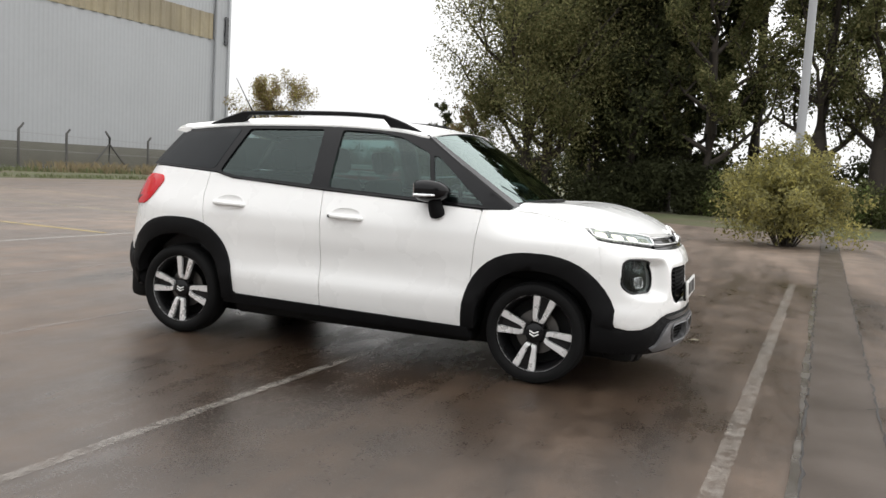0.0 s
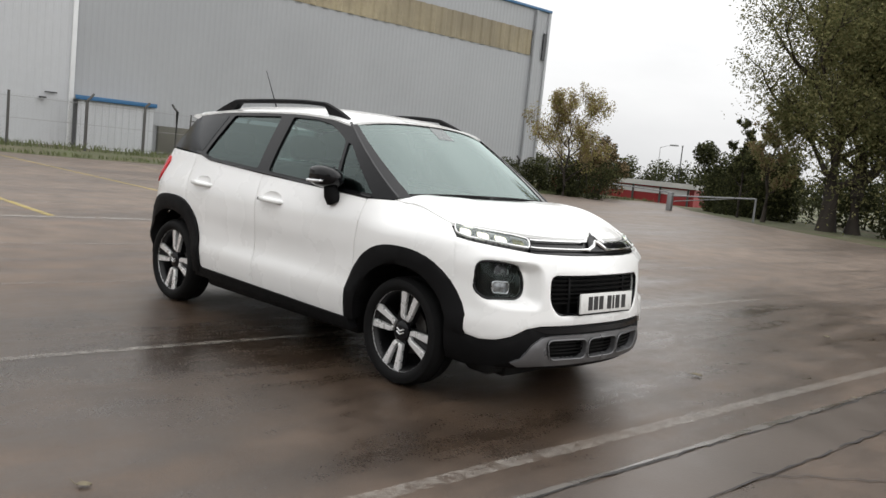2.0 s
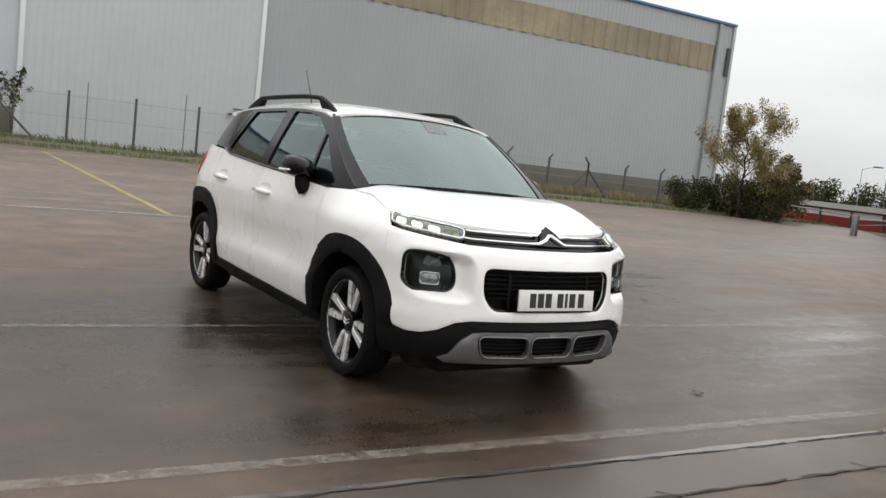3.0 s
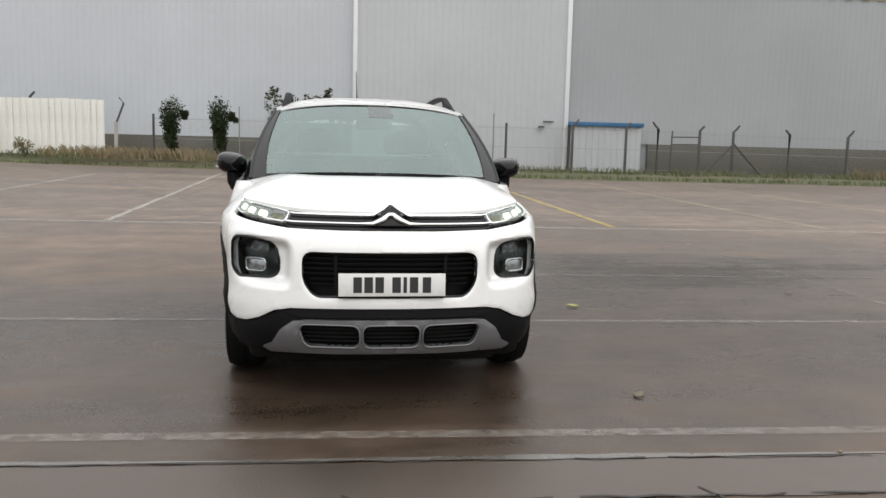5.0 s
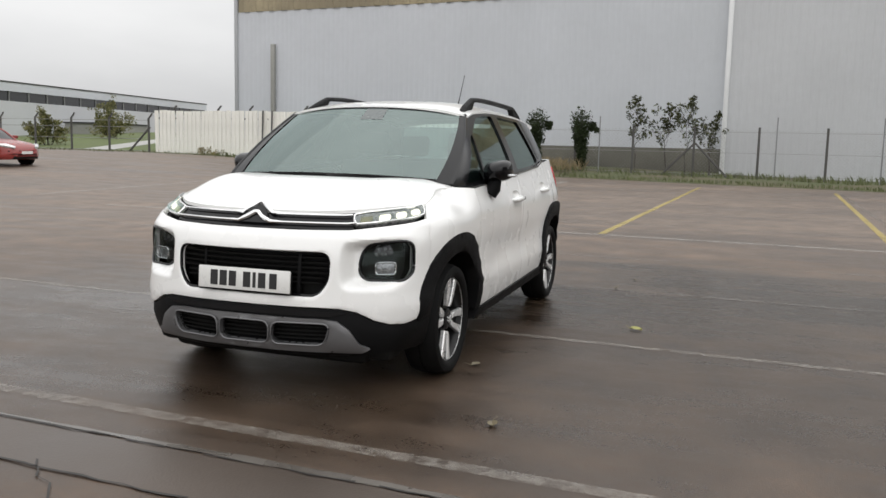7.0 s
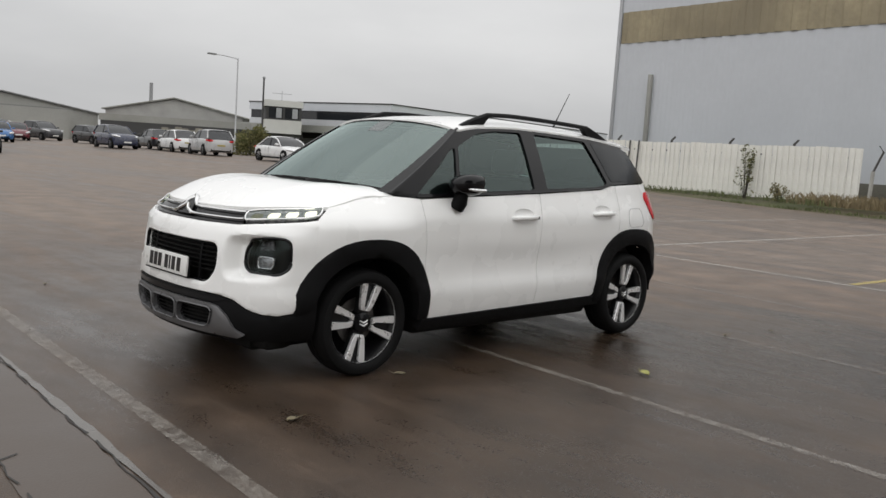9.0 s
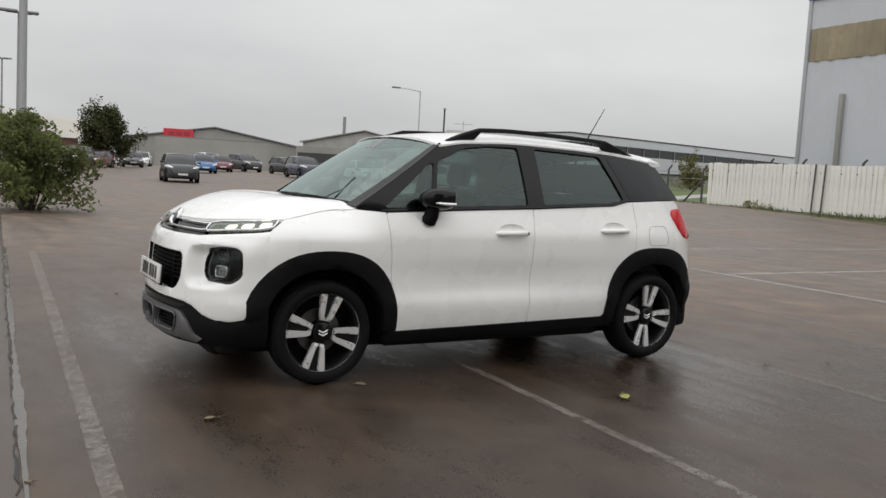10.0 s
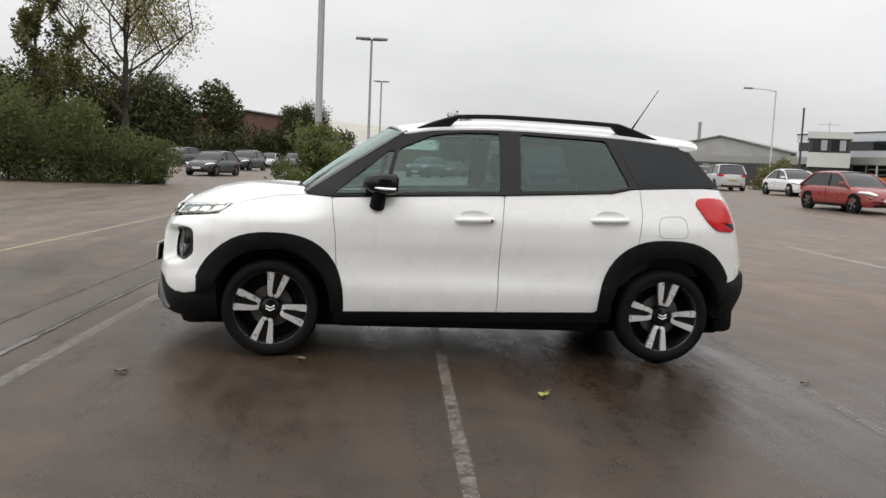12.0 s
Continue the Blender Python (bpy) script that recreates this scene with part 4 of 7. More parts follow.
shrub("yellow-green wild shrub growing through the asphalt", (2.95, 14.7, 0), 3.5, 2.2, 22000, 0.050, LEAF_PALE, LEAF_MID, 77, 0.5, 38)
shrub("feathery green wild shrub growing through the asphalt", (1.52, -14.9, 0), 2.8, 2.0, 12000, 0.06, LEAF_DARK, LEAF_GREEN, 78, 0.4, 34)
# south side
hedge("dense green bramble thicket at the edge of the asphalt", [(20, -24.5, 0), (14.5, -26.8, 0), (10.6, -27.9, 0)], 2.0, 2.9, 70000, 0.07, LEAF_DARK, LEAF_GREEN, 79)
hedge("low green brambles spreading over the asphalt edge", [(10.6, -27.9, 0), (8.2, -28.6, 0)], 1.3, 1.7, 14000, 0.07, LEAF_DARK, LEAF_GREEN, 84)
hedge("tall dark hedge behind the parked cars", [(38, -72, 0), (22.6, -78.5, 0), (13, -83.6, 0)], 4.0, 8.6, 46000, 0.25, LEAF_DEEP_SHADED, LEAF_DARK, 80)
tree("open bare-branched tree with thin autumn leaves", (10.8, -33.0, 0), 11.5, 6.6, 0.20, 27000, 0.072, LEAF_MID, LEAF_PALE, 81, 0.28, 0.4, "", 14)
tree("slender tree with sparse leaves", (13.8, -31.0, 0), 10.0, 2.4, 0.14, 7500, 0.11, LEAF_DARK, LEAF_MID, 82, 0.22, 0.4, "", 10)
tree("dark green tree at the thicket", (17.2, -29.0, 0), 11.0, 3.2, 0.2, 13000, 0.13, LEAF_DARK, LEAF_MID, 83, 0.15, 0.4, "", 10)
for i, (x, y, h, r, n) in enumerate([(6.0, -86, 4.9, 5.2, 12000), (-9.5, -72, 4.1, 3.3, 10000), (21.3, -81, 8.4, 4.5, 6000)]):
    tree("round dark evergreen tree beyond the parked cars", (x, y, 0), h, r, 0.16, n * 2, 0.12, LEAF_DEEP_SHADED, LEAF_DARK, 90 + i, 0.06, 0.3, "dark trees beyond the cars", 16, 0.6, 1.3)
hedge("clipped dark hedge behind the parked cars", [(2.1, -83.6, 0), (11.1, -82, 0), (17.5, -77, 0)], 2.2, 4.0, 12000, 0.2, LEAF_DEEP_SHADED, LEAF_DARK, 95)
hedge("overgrown greenery along the yard fence", [(-28.0, -51.0, 0), (-30.0, -49.9, 0)], 0.9, 2.4, 2600, 0.12, LEAF_MID, LEAF_DARK, 96)
for x, y, z, r in ((-44.0, -45.2, 0.5, 1.2), (-58.0, -51.5, 1.0, 1.6), (-64.0, -57.0, 1.2, 1.0)):
    shrub("round green bush on the lawn beyond the fence", (x, y, z), 2.6 * r, 2.2 * r, 2200, 0.13, LEAF_MID, LEAF_DARK, int(-x * 10))


def ivy_post(u, seed):
    p = site(u, 4.05, 0.2)
    t = thing("ivy_post", "fence post smothered in dark ivy", "ivy", p)
    part("post", tube([(0, 0, -0.1), (0, 0, 2.3)], [0.07, 0.06], 6), POST, t)
    rng = random.Random(seed)
    spots = [(Vector((rng.uniform(-0.1, 0.1), rng.uniform(-0.12, 0.12), 0.35 + 0.13 * k)), 0.24 + 0.30 * (k / 15) ** 1.5) for k in range(17)]
    spots += [(Vector((0, 0.55 + rng.uniform(-0.1, 0.2), 1.9 + rng.uniform(-0.3, 0.3))), 0.14) for _ in range(3)]
    piece("ivy", leaf_mesh("ivy", spots, 0.07, 4200, IVY, seed), t)


ivy_post(-6.4, 5)
ivy_post(-4.2, 6)
for u, h, sd in ((-1.8, 3.7, 7), (-0.4, 3.4, 8), (0.5, 3.9, 9), (1.6, 2.7, 10)):
    tree("thin self-sown sapling against the warehouse wall", tuple(site(u, 3.2, 0.15)), h, 1.15, 0.03, 520, 0.085, LEAF_DEEP_SHADED, LEAF_DARK, 100 + sd, 0.36, 0.25, "saplings by the wall", 9)
shrub("climbing weed against the white sheet fence", tuple(site(-14.6, 4.5, 0.3)), 1.4, 2.5, 520, 0.065, LEAF_DARK, LEAF_MID, 111, 0.4, 8)
shrub("low weeds at the foot of the white fence", tuple(site(-12.6, 4.9, 0.28)), 1.6, 0.8, 420, 0.06, LEAF_MID, DRY_BLADE, 112, 0.4, 8)
shrub("low weeds at the foot of the white fence", tuple(site(-25.5, 4.9, 0.28)), 1.8, 0.6, 420, 0.06, LEAF_MID, DRY_BLADE, 113, 0.4, 8)


# ---- the white car: x is forward, y is its left ----
from mathutils import geometry

# half-width by height, and the reach of nose and tail by height
HALF = spline([0.18, 0.25, 0.32, 0.40, 0.47, 0.56, 0.66, 0.78, 0.88, 0.96, 1.04, 1.10, 1.20], [0.80, 0.835, 0.857, 0.873, 0.881, 0.870, 0.869, 0.877, 0.876, 0.858, 0.832, 0.814, 0.79])
NOSE = spline([0.18, 0.24, 0.34, 0.45, 0.56, 0.70, 0.80, 0.87, 0.93, 0.99, 1.06], [2.05, 2.085, 2.108, 2.105, 2.098, 2.088, 2.062, 2.018, 1.966, 1.905, 1.80])
TAIL = spline([0.25, 0.34, 0.50, 0.62, 0.80, 0.95, 1.08, 1.20], [-1.94, -2.01, -2.07, -2.06, -2.02, -1.98, -1.92, -1.83])
FULL = spline([0.18, 0.30, 0.62, 0.80, 0.88, 1.06], [0.85, 0.9, 1.1, 1.05, 0.5, 0.0])  # how square the corners of the nose are
X_FRONT, X_REAR, BULGE = 1.28, -1.30, 2.45
REF_NOSE, REF_TAIL, REF_HALF = 2.09, -2.02, 0.877


def plan_outline():
    """The body seen from above, from the nose round the left side to the tail, with the length run so far."""
    pts = []
    for k in range(61):
        a = math.pi / 2 * k / 60
        pts.append((X_FRONT + (REF_NOSE - X_FRONT) * math.cos(a) ** (2 / BULGE), REF_HALF * math.sin(a) ** (2 / BULGE)))
    pts += [(X_FRONT + (X_REAR - X_FRONT) * k / 40, REF_HALF) for k in range(1, 40)]
    for k in range(61):
        a = math.pi / 2 * (1 - k / 60)
        pts.append((X_REAR + (REF_TAIL - X_REAR) * math.cos(a) ** (2 / BULGE), REF_HALF * math.sin(a) ** (2 / BULGE)))
    p = np.array(pts)
    return p[:, 0], p[:, 1], np.concatenate([[0], np.cumsum(np.hypot(*np.diff(p, axis=0).T))])


OUT_X, OUT_Y, OUT_S = plan_outline()
S_END = OUT_S[-1]


def sx(x):
    """How far round the outline a place on the flank lies, by its x."""
    return float(np.interp(-x, -OUT_X, OUT_S))


def sy(y):
    """The same on the nose, by its y."""
    return float(np.interp(abs(y), OUT_Y[:61], OUT_S[:61])) * (1 if y >= 0 else -1)


def sr(y):
    """The same on the tail, by its y."""
    return float(np.interp(-abs(y), -OUT_Y[-61:], OUT_S[-61:]))


def body(s, z):
    """The skin of the lower body."""
    a = abs(s)
    x, y = float(np.interp(a, OUT_S, OUT_X)), float(np.interp(a, OUT_S, OUT_Y))
    if x > X_FRONT:
        k = (x - X_FRONT) / (REF_NOSE - X_FRONT)
        if k > 0.40:
            k += 0.062 * math.sin(math.pi * (k - 0.40) / 0.60) ** 2 * FULL(z)
        x = X_FRONT + k * (NOSE(z) - X_FRONT)
    elif x < X_REAR:
        x = X_REAR + (x - X_REAR) * (TAIL(z) - X_REAR) / (REF_TAIL - X_REAR)
    k = min(1, max(0, (x - 0.9) / 0.35))
    k = k * k * (3 - 2 * k)
    curl = 0.115 * k * max(0, (z - 0.87) / 0.15) ** 1.2
    dish = math.exp(-((x - 0.05) / 0.62) ** 4) * math.exp(-((z - 0.60) / 0.10) ** 2) * 0.012
    y = y * HALF(z) / REF_HALF * (1 - curl / 0.8) - dish * (y / REF_HALF)
    # the corners of the bumper stand out ahead of the wheel arches
    if x > 1.3:
        low = min(1, max(0, (0.92 - z) / 0.16))
        y += 0.020 * math.exp(-(((x - 1.80) / 0.17) ** 2)) * low * low * (3 - 2 * low) * min(1, y / 0.6)
    return Vector((x, y if s >= 0 else -y, z))


def green(x, z):
    """The skin of the side windows and pillars."""
    y = 0.815 - 0.055 * max(0, (x - 0.55) / 0.5) ** 2 - 0.09 * max(0, (-x - 0.95) / 0.7) ** 2
    return Vector((x, y - 0.195 * (max(0, z - 1.04) / 0.44) ** 1.2, z))


def rounded(poly, r=0.03, n=5):
    """A polygon with its corners rounded off."""
    out = []
    m = len(poly)
    for i in range(m):
        p, a, b = Vector(poly[i]), Vector(poly[i - 1]), Vector(poly[(i + 1) % m])
        da, db = (a - p), (b - p)
        k = min(r, da.length * 0.45, db.length * 0.45)
        p0, p1 = p + da.normalized() * k, p + db.normalized() * k
        for j in range(n + 1):
            t = j / n
            out.append(tuple(p0 * (1 - t) ** 2 + p * 2 * t * (1 - t) + p1 * t * t))
    return out


def inside(px, py, poly):
    q = np.array(poly)
    x0, y0 = q[:, 0], q[:, 1]
    x1, y1 = np.roll(x0, -1), np.roll(y0, -1)
    px, py = px[:, None], py[:, None]
    hit = ((y0 > py) != (y1 > py)) & (px < (x1 - x0) * (py - y0) / (y1 - y0 + 1e-15) + x0)
    return hit.sum(1) % 2 == 1


def resample(poly, step):
    out = []
    for a, b in zip(poly, poly[1:] + poly[:1]):
        n = max(1, int(math.hypot(b[0] - a[0], b[1] - a[1]) / step))
        out += [(a[0] + (b[0] - a[0]) * k / n, a[1] + (b[1] - a[1]) * k / n) for k in range(n)]
    return out


def panel(surf, poly, holes=(), step=0.035, lift=0.0, thick=0.02, roll=0.0015, out=1):
    """A pressed sheet: a flat outline, with holes, laid on a curved skin, its rim turned in."""
    loops = [resample(list(poly), step)] + [resample(list(h), step) for h in holes]
    pts, edges = [], []
    for lp in loops:
        i = len(pts)
        pts += lp
        edges += [(i + k, i + (k + 1) % len(lp)) for k in range(len(lp))]
    rim = len(pts)
    q = np.array(loops[0])
    gx, gy = np.meshgrid(np.arange(q[:, 0].min() + step / 2, q[:, 0].max(), step), np.arange(q[:, 1].min() + step / 2, q[:, 1].max(), step))
    gx, gy = gx.ravel(), gy.ravel()
    ok = inside(gx, gy, loops[0])
    for h in loops[1:]:
        ok &= ~inside(gx, gy, h)
    edge_pts = np.array(pts)
    gx, gy = gx[ok], gy[ok]
    if len(gx):
        near = np.min((gx[:, None] - edge_pts[None, :, 0]) ** 2 + (gy[:, None] - edge_pts[None, :, 1]) ** 2, axis=1)
        keep = near > (0.45 * step) ** 2
        pts = pts + list(zip(gx[keep].tolist(), gy[keep].tolist()))
    v2, _, tris, ids, _, _ = geometry.delaunay_2d_cdt([Vector(p) for p in pts], edges, [], 0, 1e-7)
    v2 = [tuple(v) for v in v2]
    cen = np.array([[sum(v2[i][0] for i in t) / 3, sum(v2[i][1] for i in t) / 3] for t in tris])
    keep = inside(cen[:, 0], cen[:, 1], loops[0])
    for h in loops[1:]:
        keep &= ~inside(cen[:, 0], cen[:, 1], h)
    on_rim = [any(i < rim for i in o) for o in ids]
    bm = bmesh.new()
    e = 0.004
    vs, ns = [], []
    for (a, b), r in zip(v2, on_rim):
        p = surf(a, b)
        n = (surf(a + e, b) - surf(a - e, b)).cross(surf(a, b + e) - surf(a, b - e))
        n = n.normalized() * out
        ns.append(n)
        vs.append(bm.verts.new(p + n * (lift - (roll if r else 0))))
    for t, k in zip(tris, keep):
        if k:
            f = bm.faces.new([vs[i] for i in t])
            f.normal_update()
            if f.normal.dot(ns[t[0]]) < 0:
                f.normal_flip()
    loose = [v for v in bm.verts if not v.link_faces]
    if thick:
        back = {}
        for bnd in [x for x in bm.edges if len(x.link_faces) == 1]:
            f = bnd.link_faces[0]
            bnd.smooth = False
            a, b = bnd.verts
            for v in (a, b):
                if v not in back:
                    back[v] = bm.verts.new(v.co - ns[vs.index(v)] * thick)
            g = bm.faces.new((a, b, back[b], back[a]))
            g.normal_update()
            c = f.calc_center_median()
            if g.normal.dot((a.co + b.co) / 2 - c) < 0:
                g.normal_flip()
    bmesh.ops.delete(bm, geom=loose, context="VERTS")
    return bm


def left(x, z):
    return body(sx(x), z)


def both(name, surf, poly, material, parent, label="", holes=(), **kw):
    """A panel on the left and its mirror on the right."""
    made = []
    for sign in (1, -1):
        bm = panel(surf, poly, holes, **kw)
        if sign < 0:
            bmesh.ops.transform(bm, matrix=Matrix.Diagonal((1, -1, 1, 1)), verts=bm.verts)
            bmesh.ops.reverse_faces(bm, faces=bm.faces)
        made.append(part(name, bm, material, parent, label))
    return made


def sp(pts):
    """Flank places (x, z) as places on the skin."""
    return [(sx(x), z) for x, z in pts]


def arc(cx, cz, r, a0, a1, n=14, p=2.3, rz=None):
    """Points of a squarish arch, by angle from the rear over the top to the front."""
    rz = rz or r
    out = []
    for k in range(n + 1):
        a = radians(a0 + (a1 - a0) * k / n)
        c, s = math.cos(a), math.sin(a)
        m = (abs(c) ** p + abs(s) ** p) ** (-1 / p)
        out.append((cx + r * m * c, cz + rz * m * s))
    return out


car = thing("car", "white compact family car with black trim, parked on wet asphalt", "car")
car.location.y = 0.006
car.scale = (1.0055, 1.0055, 1.0055)
AXLES = ((1.295, 0.311), (-1.295, 0.317))

# inner shell, so that gaps and wheel housings are dark
def inner_shell():
    bm = bmesh.new()
    # boxes set low and wide to deepen the shade under the car
    add_box(bm, (-1.84, -0.58, 0.155), (1.90, 0.58, 0.62), 0.05)
    add_box(bm, (1.68, -0.70, 0.175), (1.88, 0.70, 0.40), 0.05)
    add_box(bm, (-1.86, -0.70, 0.190), (-1.70, 0.70, 0.45), 0.05)
    add_box(bm, (-0.88, -0.775, 0.190), (0.88, 0.775, 0.56), 0.04)
    part("underbody", bm, DARK, car, "dark underbody")
    for cx, cz in AXLES:
        for s in (1, -1):
            bm = bmesh.new()
            rows = []
            for a in range(0, 181, 10):
                t = radians(a)
                x, z = cx + 0.40 * math.cos(t), max(0.16, cz + 0.40 * math.sin(t))
                rows.append([bm.verts.new((x, s * y, z)) for y in (0.80, 0.56)])
            for r0, r1 in zip(rows, rows[1:]):
                bm.faces.new((r0[0], r0[1], r1[1], r1[0]))
            bm.faces.new([r[1] for r in rows])
            part("wheel_housing", bm, DARK, car)


inner_shell()

# flank panels
wing = [(1.085, 1.040), (0.9285, 1.032), (0.8995, 0.80), (0.882, 0.52)] + arc(1.29, 0.316, 0.415, 152, 38)[0:] + [(1.655, 0.66), (1.675, 0.905), (1.60, 0.968), (1.35, 1.012)]
both("front_wing", body, sp(wing), WHITE, car)
DISH = [(0.10 * math.cos(a), 0.036 * math.sin(a)) for a in (2 * math.pi * k / 20 for k in range(20))]
HANDLES = ((0.01, 0.945), (-0.885, 0.972))
door = [(0.925, 1.030), (-0.183, 1.080), (-0.163, 0.80), (-0.155, 0.318), (0.838, 0.298), (0.8782, 0.52), (0.8958, 0.80)]
both("front_door", body, rounded(sp(door), 0.015, 3), WHITE, car, "", [[(sx(HANDLES[0][0]) + a, HANDLES[0][1] + b) for a, b in DISH]])
rear_door = [(-0.1875, 1.080), (-0.90, 1.120), (-1.035, 1.152), (-1.0885, 1.155), (-1.1035, 1.0), (-1.079, 0.80)] + arc(-1.29, 0.318, 0.425, 62, 8, 10) + [(-0.80, 0.334), (-0.1595, 0.318), (-0.1675, 0.80)]
both("rear_door", body, sp(rear_door), WHITE, car, "", [[(sx(HANDLES[1][0]) + a, HANDLES[1][1] + b) for a, b in DISH]])
quarter = [(-1.093, 1.155), (-1.35, 1.170)]
quarter_s = sp(quarter) + [(sx(-1.62), 1.178), (sr(0.66), 1.172), (sr(0.62), 0.90), (sr(0.62), 0.60), (sx(-1.80), 0.56), (sx(-1.70), 0.545)] + sp(arc(-1.29, 0.322, 0.425, 152, 118, 5)) + sp([(-1.29, 0.747)]) + sp([(-1.083, 0.80), (-1.108, 1.0)])
both("rear_quarter", body, quarter_s, WHITE, car)
for s in (1, -1):
    for hx, hz in HANDLES:
        bm = bmesh.new()
        ring = []
        for f, dep in ((1.0, 0.004), (0.8, 0.012), (0.45, 0.020), (0.0, 0.022)):
            row = []
            for a, b in DISH:
                p = body(s * (sx(hx) + a * f), hz + b * f)
                row.append(bm.verts.new((p.x, p.y - s * dep, p.z)))
            ring.append(row)
        for r0, r1 in zip(ring, ring[1:]):
            for k in range(20):
                bm.faces.new((r0[k], r0[(k + 1) % 20], r1[(k + 1) % 20], r1[k]))
        bmesh.ops.remove_doubles(bm, verts=bm.verts, dist=0.0005)
        bmesh.ops.recalc_face_normals(bm, faces=bm.faces)
        if sum(f.normal.y for f in bm.faces) * s < 0:
            bmesh.ops.reverse_faces(bm, faces=bm.faces)
        part("handle_recess", bm, WHITE, car)
        yb = left(hx, hz - 0.025).y
        bm = bmesh.new()
        add_tube(bm, [(hx + 0.125, s * (yb - 0.006), hz - 0.028), (hx + 0.105, s * (yb + 0.020), hz - 0.026), (hx, s * (yb + 0.032), hz - 0.023), (hx - 0.105, s * (yb + 0.020), hz - 0.020), (hx - 0.125, s * (yb - 0.006), hz - 0.018)], [0.010, 0.017, 0.018, 0.017, 0.010], 10)
        h = part("door_handle", bm, WHITE, car, "white pull handle")
        if hx > -0.5:
            part("keyhole", box((hx - 0.112, s * (yb + 0.034) - 0.003, hz - 0.031), (hx - 0.095, s * (yb + 0.034) + 0.003, hz - 0.013)), DARK, h)
# fuel flap, seen as its thin outline
flap = rounded([(-1.215, 0.845), (-1.22, 0.985), (-1.405, 0.992), (-1.425, 0.85)], 0.05)
ring = [body(sx(x), z) + Vector((0, 0.0005, 0)) for x, z in flap]
part("fuel_flap_joint", tube(ring + ring[:1], [0.0014] * (len(ring) + 1), 4), SILVER, car)

# black lower sills and wheel-arch cladding
sill = [(0.88, 0.306), (-0.86, 0.340), (-0.92, 0.272), (0.90, 0.238)]
both("sill_cladding", body, sp(sill), PLASTIC, car, "black plastic sill", lift=0.012, thick=0.05)
arch_f = arc(1.29, 0.311, 0.458, 178, 22, 22, 2.5, 0.490) + [(1.725, 0.385)] + arc(1.29, 0.316, 0.372, 14, 182, 22, 2.2, 0.378) + [(0.835, 0.29)]
both("wheel_arch_cladding", body, sp(arch_f), PLASTIC, car, "black plastic wheel-arch trim", lift=0.008, thick=0.07, roll=0.008)
arch_r = arc(-1.295, 0.317, 0.466, 150, 2, 22, 2.5, 0.515) + [(-0.835, 0.30)] + arc(-1.29, 0.322, 0.372, -4, 168, 22, 2.2, 0.392) + [(-1.70, 0.45)]
both("wheel_arch_cladding", body, sp(arch_r), PLASTIC, car, "black plastic wheel-arch trim", lift=0.022, thick=0.07, roll=0.008)


# front bumper: one white piece round the nose, with holes
def mirror(pts):
    """Points from the left end to the middle, and on to the right end."""
    return pts + [(-s, z) for s, z in pts[::-1]]


top_line = [(sx(1.668), 0.905), (sx(1.74), 0.893), (sy(0.60), 0.868), (sy(0.50), 0.855), (sy(0.25), 0.850), (sy(0.06), 0.850)]
low_line = [(sx(1.650), 0.66), (sx(1.675), 0.55), (sx(1.735), 0.400), (sx(1.79), 0.385), (sy(0.70), 0.390), (sy(0.64), 0.412), (sy(0.56), 0.455), (sy(0.48), 0.470), (sy(0.2), 0.474)]
FOG = rounded([(sy(0.548), 0.778), (sy(0.69), 0.803), (sy(0.762), 0.799), (sy(0.774), 0.645), (sy(0.740), 0.600), (sy(0.540), 0.602)], 0.075, 8)
POCKET = rounded([(sy(0.468), 0.800), (sy(0.70), 0.832), (sy(0.795), 0.826), (sy(0.800), 0.60), (sy(0.74), 0.555), (sy(0.478), 0.555)], 0.07, 8)
POCKET_Q = np.array(POCKET)


def scooped(s, z):
    """The bumper's skin, pressed in round each fog lamp."""
    p = body(s, z)
    a = abs(s)
    if POCKET_Q[:, 0].min() < a < POCKET_Q[:, 0].max() and 0.55 < z < 0.835 and inside(np.array([a]), np.array([z]), POCKET)[0]:
        d0, d1 = POCKET_Q, np.roll(POCKET_Q, -1, axis=0)
        e = d1 - d0
        t = np.clip(((np.array([a, z]) - d0) * e).sum(1) / ((e * e).sum(1) + 1e-12), 0, 1)
        gap = np.hypot(*(d0 + e * t[:, None] - np.array([a, z])).T).min()
        k = min(1, gap / 0.06)
        k = k * k * (3 - 2 * k)
        reach = min(1, max(0, (sy(0.790) - a) / (sy(0.790) - sy(0.590))))
        reach = reach * reach * (3 - 2 * reach)
        p.x -= 0.075 * k * reach
    return p


GRILLE = rounded([(sy(0.438), 0.747), (sy(-0.438), 0.747), (sy(-0.436), 0.60), (sy(-0.378), 0.524), (sy(0.378), 0.524), (sy(0.436), 0.60)], 0.09, 7)
bumper = mirror(top_line)[::-1] + mirror(low_line)
part("front_bumper", panel(scooped, bumper, [FOG, [(-s, z) for s, z in FOG], GRILLE], 0.012, thick=0.03, roll=0.004), WHITE, car, "white front bumper")


def grown(poly, k):
    c = Vector((sum(p[0] for p in poly) / len(poly), sum(p[1] for p in poly) / len(poly)))
    return [tuple(c + (Vector(p) - c) * k) for p in poly]


